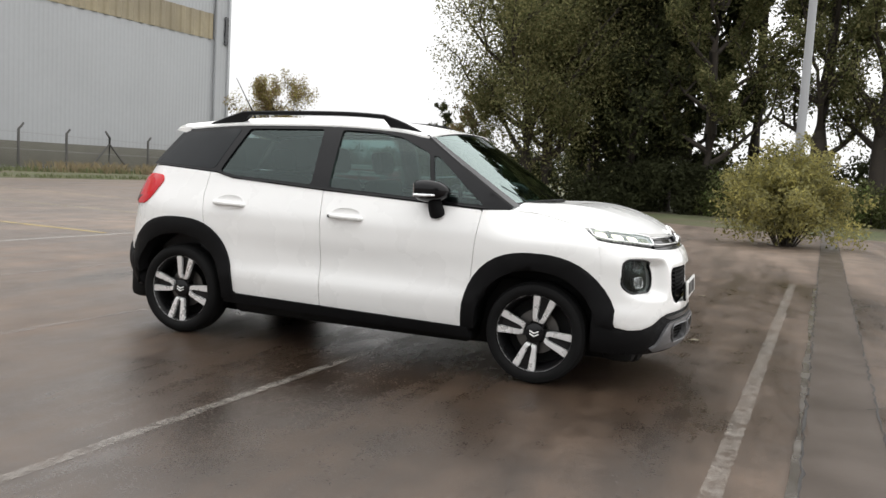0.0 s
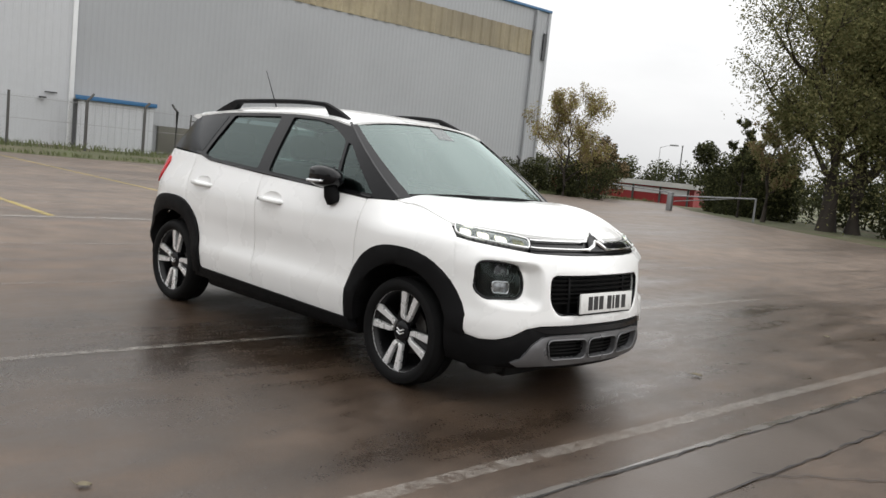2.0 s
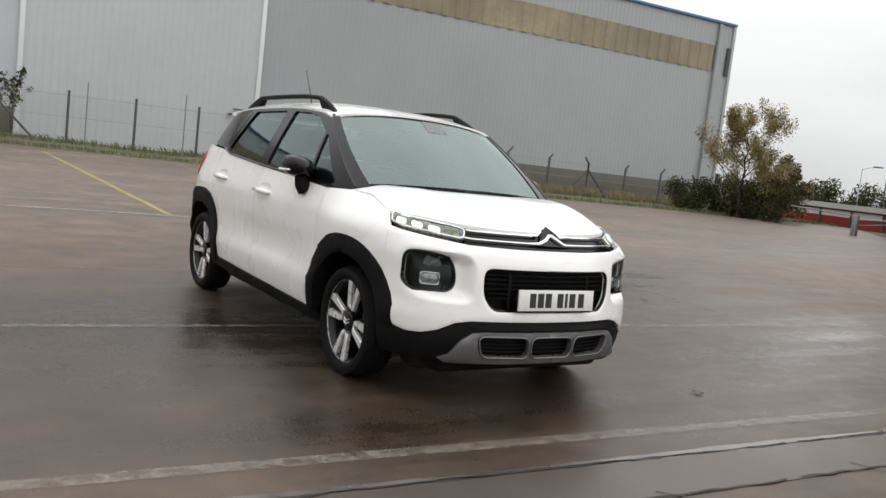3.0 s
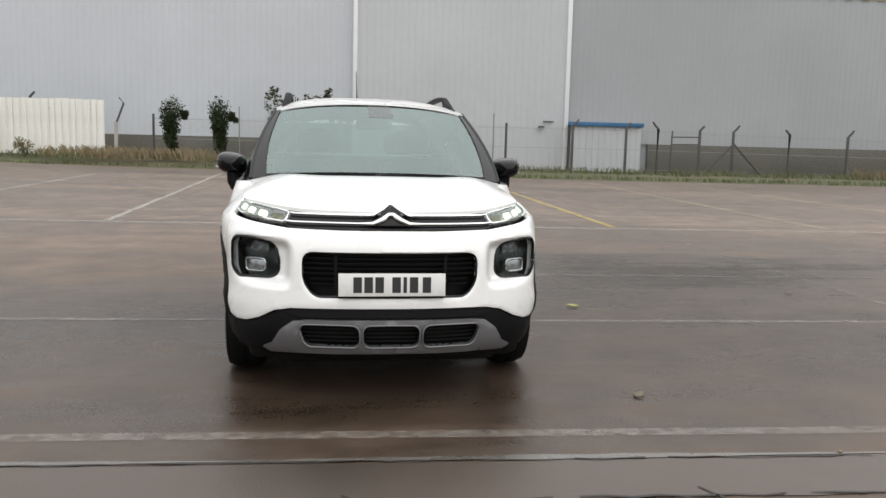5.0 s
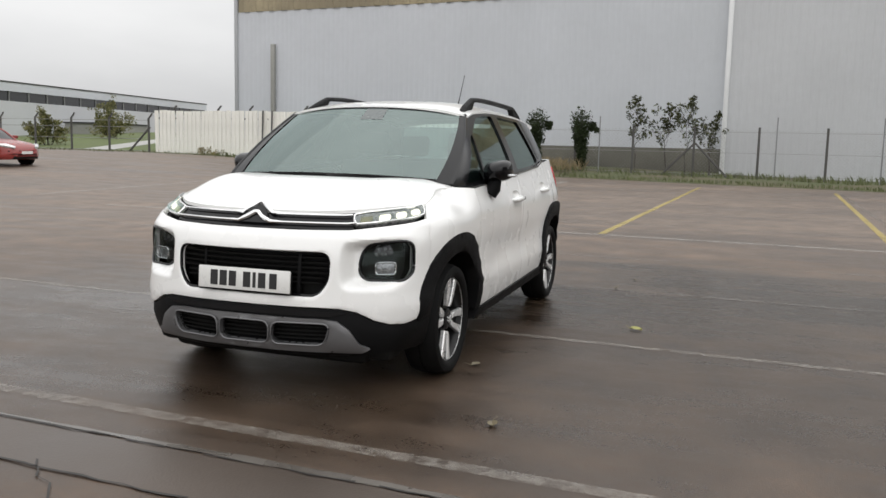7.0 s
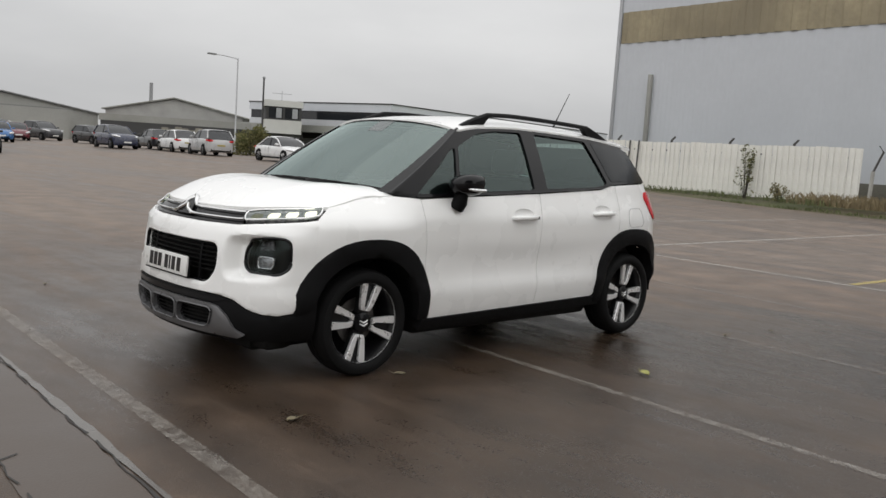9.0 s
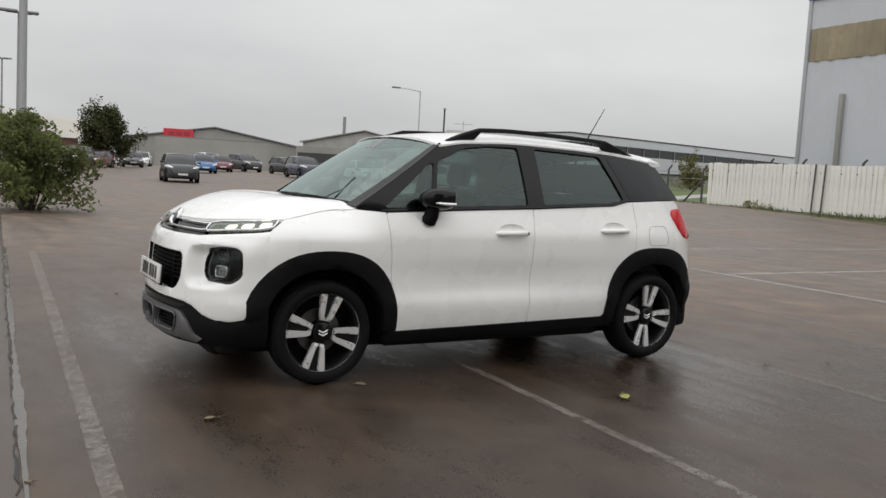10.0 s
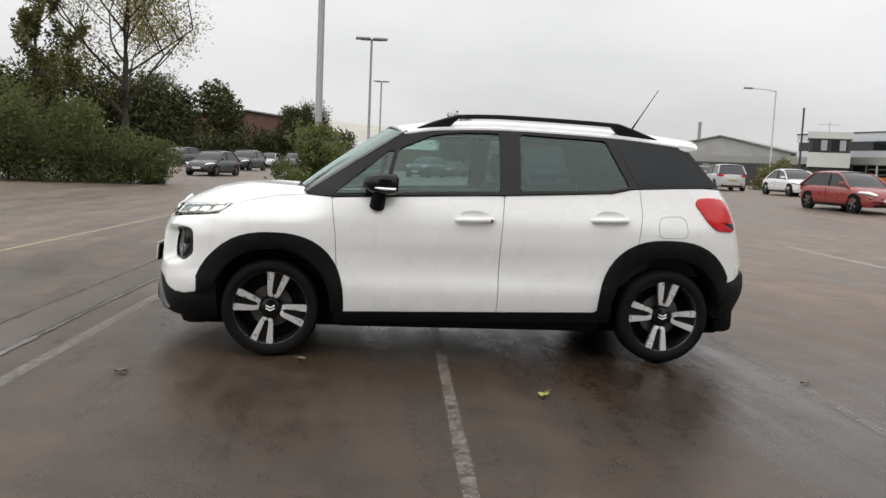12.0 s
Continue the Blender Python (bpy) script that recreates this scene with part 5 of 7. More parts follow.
fogs = both("fog_lamp", scooped, grown(FOG, 0.985), DARK, car, "square fog lamp in a glossy dark housing", lift=-0.075, thick=0.0, roll=0)
for s, lamp in zip((1, -1), fogs):
    m = (lambda a, b: scooped(a, b)) if s > 0 else (lambda a, b: scooped(-a, b))
    o = 1 if s > 0 else -1
    part("lens", panel(m, grown(FOG, 0.97), (), 0.025, -0.006, 0.012, 0.003, o), SMOKED, lamp, "smoked clear lens")
    ringp = [m(a, b) for a, b in grown(FOG, 0.985)]
    part("rim", tube([p + Vector((-0.004, -s * 0.002, 0)) for p in ringp + ringp[:1]], [0.008] * (len(ringp) + 1), 6), BLACK_GLOSS, lamp, "black gloss rim")
    sq = rounded([(sy(0.615), 0.690), (sy(0.705), 0.694), (sy(0.705), 0.632), (sy(0.618), 0.628)], 0.022, 5)
    part("bulb_glass", panel(m, sq, (), 0.02, -0.020, 0.02, 0.003, o), FACETED, lamp, "bright square fog light")
    sqp = [m(a, b) for a, b in sq]
    part("bulb_rim", tube([p + Vector((-0.014, -s * 0.004, 0)) for p in sqp + sqp[:1]], [0.0050] * (len(sqp) + 1), 6), CHROME, lamp)
    part("reflector", panel(m, rounded([(sy(0.600), 0.762), (sy(0.675), 0.775), (sy(0.690), 0.735), (sy(0.605), 0.722)], 0.022, 3), (), 0.03, -0.030, 0.014, 0.003, o), BOWL_GREY, lamp, "grey ribbed headlamp reflector")

# upper grille: dark recess, slats, side cheeks
part("grille_recess", panel(body, grown(GRILLE, 1.04), (), 0.05, -0.085, 0.0, 0), DARK, car, "dark grille recess")
gp = [body(a, b) for a, b in GRILLE]
part("grille_rim", tube([p + Vector((-0.016, 0, 0)) for p in gp + gp[:1]], [0.012] * (len(gp) + 1), 6), BLACK_GLOSS, car)
for z in (0.715, 0.690, 0.665, 0.640, 0.615, 0.590):
    w = 0.425 if z > 0.62 else 0.39
    pts = [body(sy(-w + 2 * w * k / 20), z) + Vector((-0.045, 0, 0)) for k in range(21)]
    bm = bmesh.new()
    rows = [[bm.verts.new(p + Vector(d)) for d in ((0.012, 0, 0.002), (-0.02, 0, 0.006), (-0.02, 0, -0.006), (0.010, 0, -0.006))] for p in pts]
    for a, b in zip(rows, rows[1:]):
        for k in range(4):
            bm.faces.new((a[k], a[(k + 1) % 4], b[(k + 1) % 4], b[k]))
    bmesh.ops.recalc_face_normals(bm, faces=bm.faces)
    part("grille_slat", bm, DARK, car)
for s in (1, -1):
    part("grille_divider", panel(body, [(sy(s * 0.285), 0.735), (sy(s * 0.27), 0.735), (sy(s * 0.27), 0.54), (sy(s * 0.285), 0.54)], (), 0.03, -0.03, 0.02), PLASTIC, car)

# number plate with plain bars in place of its characters
def plate_pose():
    c = body(0, 0.596)
    return Matrix.Translation((c.x + 0.018, 0, 0.596)) @ Euler((0, radians(-4), 0)).to_matrix().to_4x4()


pm = plate_pose()
plate = part("number_plate", box((-0.006, -0.26, -0.0555), (0.006, 0.26, 0.0555), 0.003, pm), PLATE, car, "white number plate with black bars")
part("plate_holder", box((-0.02, -0.262, -0.066), (-0.004, 0.262, 0.045), 0.004, pm), DARK, plate)
for k, y in enumerate((0.168, 0.105, 0.062, 0.020, -0.062, -0.115, -0.168)):
    part("bar", box((0.0058, y - 0.0125 - (0.008 if k != 2 else -0.004), -0.038), (0.0078, y + 0.0125 + (0.008 if k != 2 else -0.004), 0.038), 0.0, pm), INK, plate, "", False)

# lower bumper, skid plate and its three openings
low_top = [(sx(1.640), 0.62), (sx(1.668), 0.55), (sx(1.728), 0.393), (sx(1.785), 0.378), (sy(0.695), 0.383), (sy(0.635), 0.405), (sy(0.555), 0.448), (sy(0.475), 0.463), (sy(0.2), 0.467)]
low_bot = [(sx(1.625), 0.30), (sx(1.635), 0.235), (sx(1.75), 0.228), (sy(0.66), 0.222), (sy(0.40), 0.215)]
HOLES = [rounded([(sy(a), 0.396), (sy(b), 0.396), (sy(b - c), 0.284), (sy(a + d), 0.284)], 0.045, 6) for a, b, c, d in ((0.452, 0.156, 0.0, -0.02), (0.142, -0.142, 0.0, 0.0), (-0.156, -0.452, -0.02, 0.0))]
part("lower_bumper", panel(body, mirror(low_top)[::-1] + mirror(low_bot), HOLES, 0.035, -0.004, 0.10, 0.008), PLASTIC, car, "black plastic lower bumper")
skid = mirror([(sy(0.635), 0.268), (sy(0.59), 0.290), (sy(0.535), 0.365), (sy(0.475), 0.408), (sy(0.40), 0.417), (sy(0.1), 0.420)]) + [(-s, z) for s, z in mirror([(sy(0.60), 0.246), (sy(0.46), 0.250), (sy(0.2), 0.252)])]
part("skid_plate", panel(body, skid, HOLES, 0.028, 0.016, 0.035, 0.005), SILVER, car, "silver skid plate with three openings")
for h in HOLES:
    hp = [body(a, b) + Vector((0.018, 0, 0)) for a, b in h]
    part("opening_rim", tube(hp + hp[:1], [0.0045] * (len(hp) + 1), 6), SILVER, car)
part("lower_grille_recess", panel(body, [(sy(0.5), 0.40), (sy(-0.5), 0.40), (sy(-0.5), 0.28), (sy(0.5), 0.28)], (), 0.05, -0.06, 0, 0), DARK, car)
for z in (0.372, 0.352, 0.332, 0.312):
    pts = [body(sy(-0.45 + 0.9 * k / 16), z) + Vector((-0.022, 0, 0)) for k in range(17)]
    part("lower_grille_slat", tube(pts, [0.005] * 17, 5), DARK, car)
part("intake_slot", panel(body, mirror([(sy(0.53), 0.452), (sy(0.2), 0.458)]) + [(-s, z) for s, z in mirror([(sy(0.44), 0.428), (sy(0.2), 0.430)])], (), 0.04, 0.001, 0.0, 0.0), BLACK_GLOSS, car)

# lamp strip across the nose with its chrome lines and chevron badge
strip = mirror([(sy(0.515), 0.934), (sy(0.45), 0.931), (sy(0.1), 0.931)])[::-1] + mirror([(sy(0.515), 0.866), (sy(0.45), 0.860), (sy(0.1), 0.857)])
part("nose_strip", panel(body, strip, (), 0.03, -0.012, 0.02, 0.0), BLACK_GLOSS, car, "glossy black strip between the lamps")
for s in (1, -1):
    for z0, z1, zc in ((0.922, 0.922, 0.972), (0.884, 0.882, 0.924)):
        pts = [body(s * sy(0.52), z0 + 0.003)] + [body(s * sy(0.52 - 0.43 * k / 12), z0 + (z1 - z0) * k / 12) for k in range(1, 13)] + [body(s * sy(0.045), zc - 0.022), body(s * sy(0.012), zc), body(0, zc)]
        r = [0.005] * 11 + [0.007, 0.010, 0.012, 0.012, 0.012]
        bm = bmesh.new()
        add_tube(bm, [p + Vector((0.004 + ((0.005 if zc > 0.95 else 0.014) if i > 12 else 0), 0, 0)) for i, p in enumerate(pts)], r, 8)
        part("chrome_line", bm, CHROME, car, "chrome line rising to the chevron badge")
part("badge_backing", panel(body, [(sy(0.085), 0.872), (sy(0.03), 0.958), (sy(-0.03), 0.958), (sy(-0.085), 0.872)], (), 0.03, 0.006, 0.012), BLACK_GLOSS, car)

# headlamps
LAMP = rounded([(sx(1.622), 0.972), (sx(1.70), 0.962), (sy(0.60), 0.941), (sy(0.515), 0.926), (sy(0.515), 0.882), (sy(0.60), 0.890), (sx(1.74), 0.911), (sx(1.655), 0.928)], 0.022, 5)
lamps = both("headlamp", body, LAMP, LAMP_GREY, car, "slim lit headlamp with a chrome outline", lift=-0.014, thick=0.02, roll=0, step=0.025)
for s, lamp in zip((1, -1), lamps):
    m = (lambda a, b: body(a, b)) if s > 0 else (lambda a, b: body(-a, b))
    o = 1 if s > 0 else -1
    ringp = [m(a, b) for a, b in grown(LAMP, 0.97)]
    part("lamp_outline", tube([p + Vector((0.001, 0, 0.0)) for p in ringp + ringp[:1]], [0.0048] * (len(ringp) + 1), 6), CHROME, lamp, "bright chrome outline")
    a0, a1 = sx(1.655), sy(0.535)
    for k in range(4):
        f0, f1 = (k + 0.14) / 4, (k + 0.80) / 4
        b0, b1 = a0 + (a1 - a0) * f0, a0 + (a1 - a0) * f1
        zt = lambda f: 0.958 + (0.918 - 0.958) * f
        zb = lambda f: 0.934 + (0.894 - 0.934) * f
        q = rounded([(b0, zt(f0)), (b1, zt(f1)), (b1 + (a1 - a0) * 0.03, zb(f1)), (b0 + (a1 - a0) * 0.03, zb(f0))], 0.014, 4)
        part("lamp_cell", panel(m, q, (), 0.02, -0.008, 0.012, 0.002, o), AMBER if k == 3 else LED, lamp, "unlit amber-tinted cell" if k == 3 else "lit warm white cell")
    part("lens", panel(m, grown(LAMP, 0.96), (), 0.03, 0.001, 0.0, 0.0, o), LENS, lamp, "clear lens")

# bonnet
def bonnet(r, f):
    """r across from the middle (0) to the side edge (1), f from the scuttle (0) to the nose (1)."""
    a = abs(r)
    zr = 1.078 + 0.012 * math.exp(-((a - 0.72) / 0.2) ** 2) - 0.038 * a**6
    yr = 0.745 * a
    xr = 1.175 - 0.115 * a**2.2
    rear = Vector((xr, yr, zr))
    if a < 0.9999:
        sf = sy(0.735 * a**0.92) if a < 0.93 else sy(0.735 * 0.93**0.92) + (sx(1.60) - sy(0.735 * 0.93**0.92)) * (a - 0.93) / 0.07
    else:
        sf = sx(1.60)
    zf = 0.938 + 0.030 * a**3
    front = body(sf, zf)
    p = rear.lerp(front, f)
    g = f**1.25
    p.z += (0.080 - 0.070 * a**3) * 4 * g * (1 - g) + 0.010 * math.exp(-((a - 0.72) / 0.16) ** 2) * math.sin(math.pi * f)
    if a > 0.75:
        w = ((a - 0.75) / 0.25) ** 2
        q = body(sx(1.085 + (1.60 - 1.085) * f), 1.043 + (0.970 - 1.043) * f + 0.012 * math.sin(math.pi * f))
        p = p.lerp(q, w)
    return Vector((p.x, p.y if r >= 0 else -p.y, p.z))


bm = bmesh.new()
rows = []
for j in range(37):
    rows.append([bm.verts.new(bonnet(-1 + 2 * i / 48, j / 36)) for i in range(49)])
for a, b in zip(rows, rows[1:]):
    for k in range(48):
        bm.faces.new((a[k], a[k + 1], b[k + 1], b[k]))
bmesh.ops.recalc_face_normals(bm, faces=bm.faces)
if sum(f.normal.z for f in bm.faces) < 0:
    bmesh.ops.reverse_faces(bm, faces=bm.faces)
rim = [e for e in bm.edges if len(e.link_faces) == 1]
for e in rim:
    e.smooth = False
lip = bmesh.ops.extrude_edge_only(bm, edges=rim)
bmesh.ops.translate(bm, vec=(0, 0, -0.018), verts=[v for v in lip["geom"] if isinstance(v, bmesh.types.BMVert)])
part("bonnet", bm, WHITE, car, "white bonnet")
part("scuttle", box((0.86, -0.70, 0.98), (1.14, 0.70, 1.035), 0.02), DARK, car, "black scuttle below the windscreen")

# side window frames and glass
FRAME_TOP = spline([-1.46, -0.9, -0.2, 0.25, 0.46], [1.458, 1.503, 1.519, 1.499, 1.466])
frame_poly = [(1.095, 1.046), (0.95, 1.038), (-0.19, 1.086), (-0.90, 1.126), (-1.04, 1.159), (-1.685, 1.188), (-1.46, 1.458), (-1.2, FRAME_TOP(-1.2)), (-0.9, 1.503), (-0.5, FRAME_TOP(-0.5)), (-0.2, 1.519), (0.05, FRAME_TOP(0.05)), (0.25, 1.499), (0.46, 1.466), (0.78, 1.270)]
GLASS_A = rounded([(0.915, 1.058), (0.605, 1.072), (0.530, 1.352), (0.575, 1.340)], 0.02, 3)
GLASS_F = rounded([(0.575, 1.074), (-0.160, 1.106), (-0.165, 1.490), (0.10, 1.484), (0.28, 1.458), (0.50, 1.362)], 0.025, 4)
GLASS_R = rounded([(-0.295, 1.114), (-0.895, 1.142), (-1.035, 1.168), (-0.890, 1.472), (-0.305, 1.490)], 0.025, 4)
GLASS_Q = rounded([(-1.085, 1.180), (-1.645, 1.198), (-1.425, 1.424), (-0.955, 1.470)], 0.03, 4)
both("window_frame", green, frame_poly, BLACK_GLOSS, car, "glossy black pillars and window surround", [GLASS_A, GLASS_F, GLASS_R], step=0.04, thick=0.03, roll=0.0, out=-1)
both("window_glass", green, grown(GLASS_A, 1.02), DOOR_GLASS, car, "green-tinted quarter glass", step=0.06, lift=-0.010, thick=0, roll=0, out=-1)
both("window_glass", green, grown(GLASS_F, 1.02), DOOR_GLASS, car, "green-tinted front door glass", step=0.06, lift=-0.012, thick=0, roll=0, out=-1)
both("window_glass", green, grown(GLASS_R, 1.02), PRIVACY_GLASS, car, "dark rear door glass", step=0.06, lift=-0.012, thick=0, roll=0, out=-1)
both("quarter_glass", green, GLASS_Q, mat("dark_rear_quarter_glass", (0.014, 0.016, 0.018), 0.16, vary=0.1, spec=0.22, rough_vary=0.03), car, "dark rear quarter glass", step=0.05, lift=0.004, thick=0.006, roll=0.002, out=-1)
belt = [(0.955, 1.036), (-0.19, 1.084), (-0.90, 1.124), (-1.04, 1.157)]
for s in (1, -1):
    pts = [Vector((x, s * (left(x, z).y + 0.001), z + 0.006)) for x, z in belt]
    part("belt_trim", tube([pts[0].lerp(pts[1], k / 8) for k in range(8)] + pts[1:], [0.008] * 11, 6), BLACK_GLOSS, car)

# windscreen between the pillars, and the black band round it
def screen(r, f):
    x, z = 1.088 + (0.452 - 1.088) * f, 1.052 + (1.474 - 1.052) * f
    e = green(x, z)
    b = 1 - abs(r) ** 2.4
    return Vector((e.x + (0.096 - 0.004 * f) * b, e.y * r * 0.985, e.z + (0.022 + 0.022 * f) * b + 0.016 * math.sin(math.pi * f) * b))


def grid(fn, r0, r1, f0, f1, nr, nf, lift=0.0):
    bm = bmesh.new()
    rows = [[bm.verts.new(fn(r0 + (r1 - r0) * i / nr, f0 + (f1 - f0) * j / nf)) for i in range(nr + 1)] for j in range(nf + 1)]
    for a, b in zip(rows, rows[1:]):
        for k in range(nr):
            bm.faces.new((a[k], a[k + 1], b[k + 1], b[k]))
    bmesh.ops.recalc_face_normals(bm, faces=bm.faces)
    if sum(f.normal.z for f in bm.faces) < 0:
        bmesh.ops.reverse_faces(bm, faces=bm.faces)
    if lift:
        bm.normal_update()
        for v in bm.verts:
            v.co += v.normal * lift
    return bm


part("windscreen", grid(screen, -0.995, 0.995, 0.0, 0.995, 28, 16), SCREEN_GLASS, car, "raked windscreen reflecting grey sky")
for s in (1, -1):
    # the black pillar beside the glass widens towards its foot
    part("windscreen_pillar", grid(lambda r, f: screen(s * (1.0 - r * (0.125 - 0.070 * f)), f), 0.0, 1.0, 0.0, 1.0, 4, 14, 0.005), BLACK_GLOSS, car, "glossy black windscreen pillar")
for f0, f1 in ((0.0, 0.05), (0.972, 1.0)):
    part("windscreen_border", grid(screen, -0.905, 0.905, f0, f1, 16, 2, 0.003), DARK, car)
for s in (1, -1):
    pts = [screen(s * 1.0, k / 14) for k in range(15)]
    part("pillar_seal", tube(pts, [0.012] * 15, 6), BLACK_GLOSS, car)
# laid on the outer face; grey tuned to the housing seen through reflections
part("sensor_housing", grid(screen, -0.04, 0.19, 0.79, 0.985, 6, 4, 0.001), SENSOR, car, "grey patch on the glass in place of the housing behind it")
for y0, y1 in ((0.58, 0.02), (-0.02, -0.55)):
    pts = [screen(y0 / 0.76 + (y1 - y0) / 0.76 * k / 8, 0.022 + 0.012 * math.sin(math.pi * k / 8)) + Vector((0.005, 0, 0.006)) for k in range(9)]
    part("wiper", tube(pts, [0.005, 0.004, 0.004, 0.004, 0.004, 0.004, 0.003, 0.003, 0.003], 6), DARK, car, "black wiper blade")

# roof, spoiler and rear window
ROOF_MID = spline([-1.72, -1.46, -1.2, -0.8, -0.2, 0.22, 0.545], [1.500, 1.532, 1.558, 1.583, 1.592, 1.568, 1.520])


def roof(r, f):
    x = 0.470 + (-1.47 - 0.470) * f
    e = green(x, FRAME_TOP(x) + 0.002)
    a = abs(r)
    b = 1 - a**3.4
    xf = x + 0.080 * (1 - a**2.4) * max(0, 1 - f * 6) - 0.19 * (1 - a**3) * max(0, f * 5 - 4)
    return Vector((xf, (e.y + 0.006) * r, e.z + (ROOF_MID(xf) - e.z) * b))


bm = grid(roof, -1, 1, 0, 1, 36, 44)
rim = [e for e in bm.edges if len(e.link_faces) == 1]
for e in rim:
    e.smooth = False
lip = bmesh.ops.extrude_edge_only(bm, edges=rim)
bmesh.ops.translate(bm, vec=(0, 0, -0.022), verts=[v for v in lip["geom"] if isinstance(v, bmesh.types.BMVert)])
part("roof", bm, WHITE, car, "white roof")
bm = bmesh.new()
rows = []
for i in range(25):
    y = -0.60 + 1.2 * i / 24
    b = 1 - (abs(y) / 0.62) ** 3
    z0 = 1.456 + 0.058 * b
    rows.append([bm.verts.new(p) for p in ((-1.40 - 0.16 * b, y, z0 + 0.006), (-1.515 - 0.13 * b, y, z0 - 0.006), (-1.53 - 0.13 * b, y, z0 - 0.022), (-1.41 - 0.12 * b, y, z0 - 0.045))])
for a, b in zip(rows, rows[1:]):
    for k in range(4):
        bm.faces.new((a[k], a[(k + 1) % 4], b[(k + 1) % 4], b[k]))
bm.faces.new(rows[0])
bm.faces.new(rows[-1][::-1])
bmesh.ops.recalc_face_normals(bm, faces=bm.faces)
part("roof_spoiler", bm, WHITE, car, "white roof spoiler")


def rear_glass(r, f):
    z = 1.13 + 0.305 * f
    e = green(-1.68 + 0.225 * f, max(1.17, z))
    return Vector((e.x - 0.155 * (1 - abs(r) ** 2.6), (e.y - 0.004) * r, z))


part("rear_window", grid(rear_glass, -1, 1, 0, 1, 24, 8), PRIVACY_GLASS, car, "dark rear window")
tail = lambda s, z: body(S_END - s if s >= 0 else -(S_END + s), z)
tl = lambda y: (S_END - sr(y)) * (1 if y >= 0 else -1)
part("tailgate", panel(tail, [(tl(0.61), 1.168), (tl(-0.61), 1.168), (tl(-0.61), 0.64), (tl(0.61), 0.64)], (), 0.05, out=-1), WHITE, car)
part("rear_bumper", panel(tail, [(S_END - sx(-1.70), 0.535), (S_END - sx(-1.80), 0.552), (tl(0.63), 0.592), (tl(-0.63), 0.592), (-(S_END - sx(-1.80)), 0.552), (-(S_END - sx(-1.70)), 0.535), (-(S_END - sx(-1.68)), 0.31), (-(S_END - sx(-1.80)), 0.285), (tl(-0.5), 0.275), (tl(0.5), 0.275), (S_END - sx(-1.80), 0.285), (S_END - sx(-1.68), 0.31)], (), 0.04, 0.014, 0.09, 0.008, -1), PLASTIC, car, "black plastic rear bumper")
TAIL_LAMP = rounded([(sx(-1.500), 1.075), (sx(-1.535), 1.112), (sx(-1.66), 1.118), (sr(0.70), 1.105), (sr(0.655), 1.02), (sr(0.665), 0.905), (sx(-1.80), 0.888), (sx(-1.65), 0.900), (sx(-1.585), 0.950)], 0.045, 5)
tails = both("tail_lamp", body, TAIL_LAMP, RED_LENS, car, "red wrap-round tail lamp", lift=0.014, thick=0.03, roll=0.006, step=0.03)
for s, lamp in zip((1, -1), tails):
    m = (lambda a, b: body(a, b)) if s > 0 else (lambda a, b: body(-a, b))
    part("lamp_base", panel(m, rounded([(sx(-1.70), 0.955), (sr(0.68), 0.940), (sr(0.685), 0.902), (sx(-1.79), 0.908)], 0.012, 3), (), 0.03, 0.0165, 0.004, 0.001, 1 if s > 0 else -1), BLACK_GLOSS, lamp, "dark lower part of the lamp")

# roof rails
for s in (1, -1):
    bm = bmesh.new()
    rows = []
    for k in range(31):
        f = k / 30
        x = 0.385 + (-1.275 - 0.385) * f
        rr = 0.90
        base = roof(rr * s, (x - 0.470) / (-1.47 - 0.470))
        lift = 0.070 * min(1, math.sin(math.pi * min(1, max(0, f))) * 2.0) + 0.004
        w, h = 0.022, 0.017
        solid = f < 0.16 or f > 0.80
        z1 = base.z + lift
        z0 = base.z - 0.006 if solid else z1 - 0.030
        rows.append([bm.verts.new((x, base.y + dy, z)) for dy, z in ((-w, z0), (-w * 0.9, z1 - 0.008), (-w * 0.4, z1), (w * 0.4, z1 - 0.002), (w * 0.9, z1 - 0.012), (w, z0))])
    for a, b in zip(rows, rows[1:]):
        for k in range(6):
            bm.faces.new((a[k], a[(k + 1) % 6], b[(k + 1) % 6], b[k]))
    bm.faces.new(rows[0])
    bm.faces.new(rows[-1][::-1])
    bmesh.ops.recalc_face_normals(bm, faces=bm.faces)
    part("roof_rail", bm, PLASTIC, car, "black roof rail")
part("aerial", tube([(-1.24, 0.0, 1.53), (-1.34, 0.0, 1.69), (-1.465, 0.0, 1.89)], [0.010, 0.004, 0.0025], 6), DARK, car, "thin raked roof aerial")

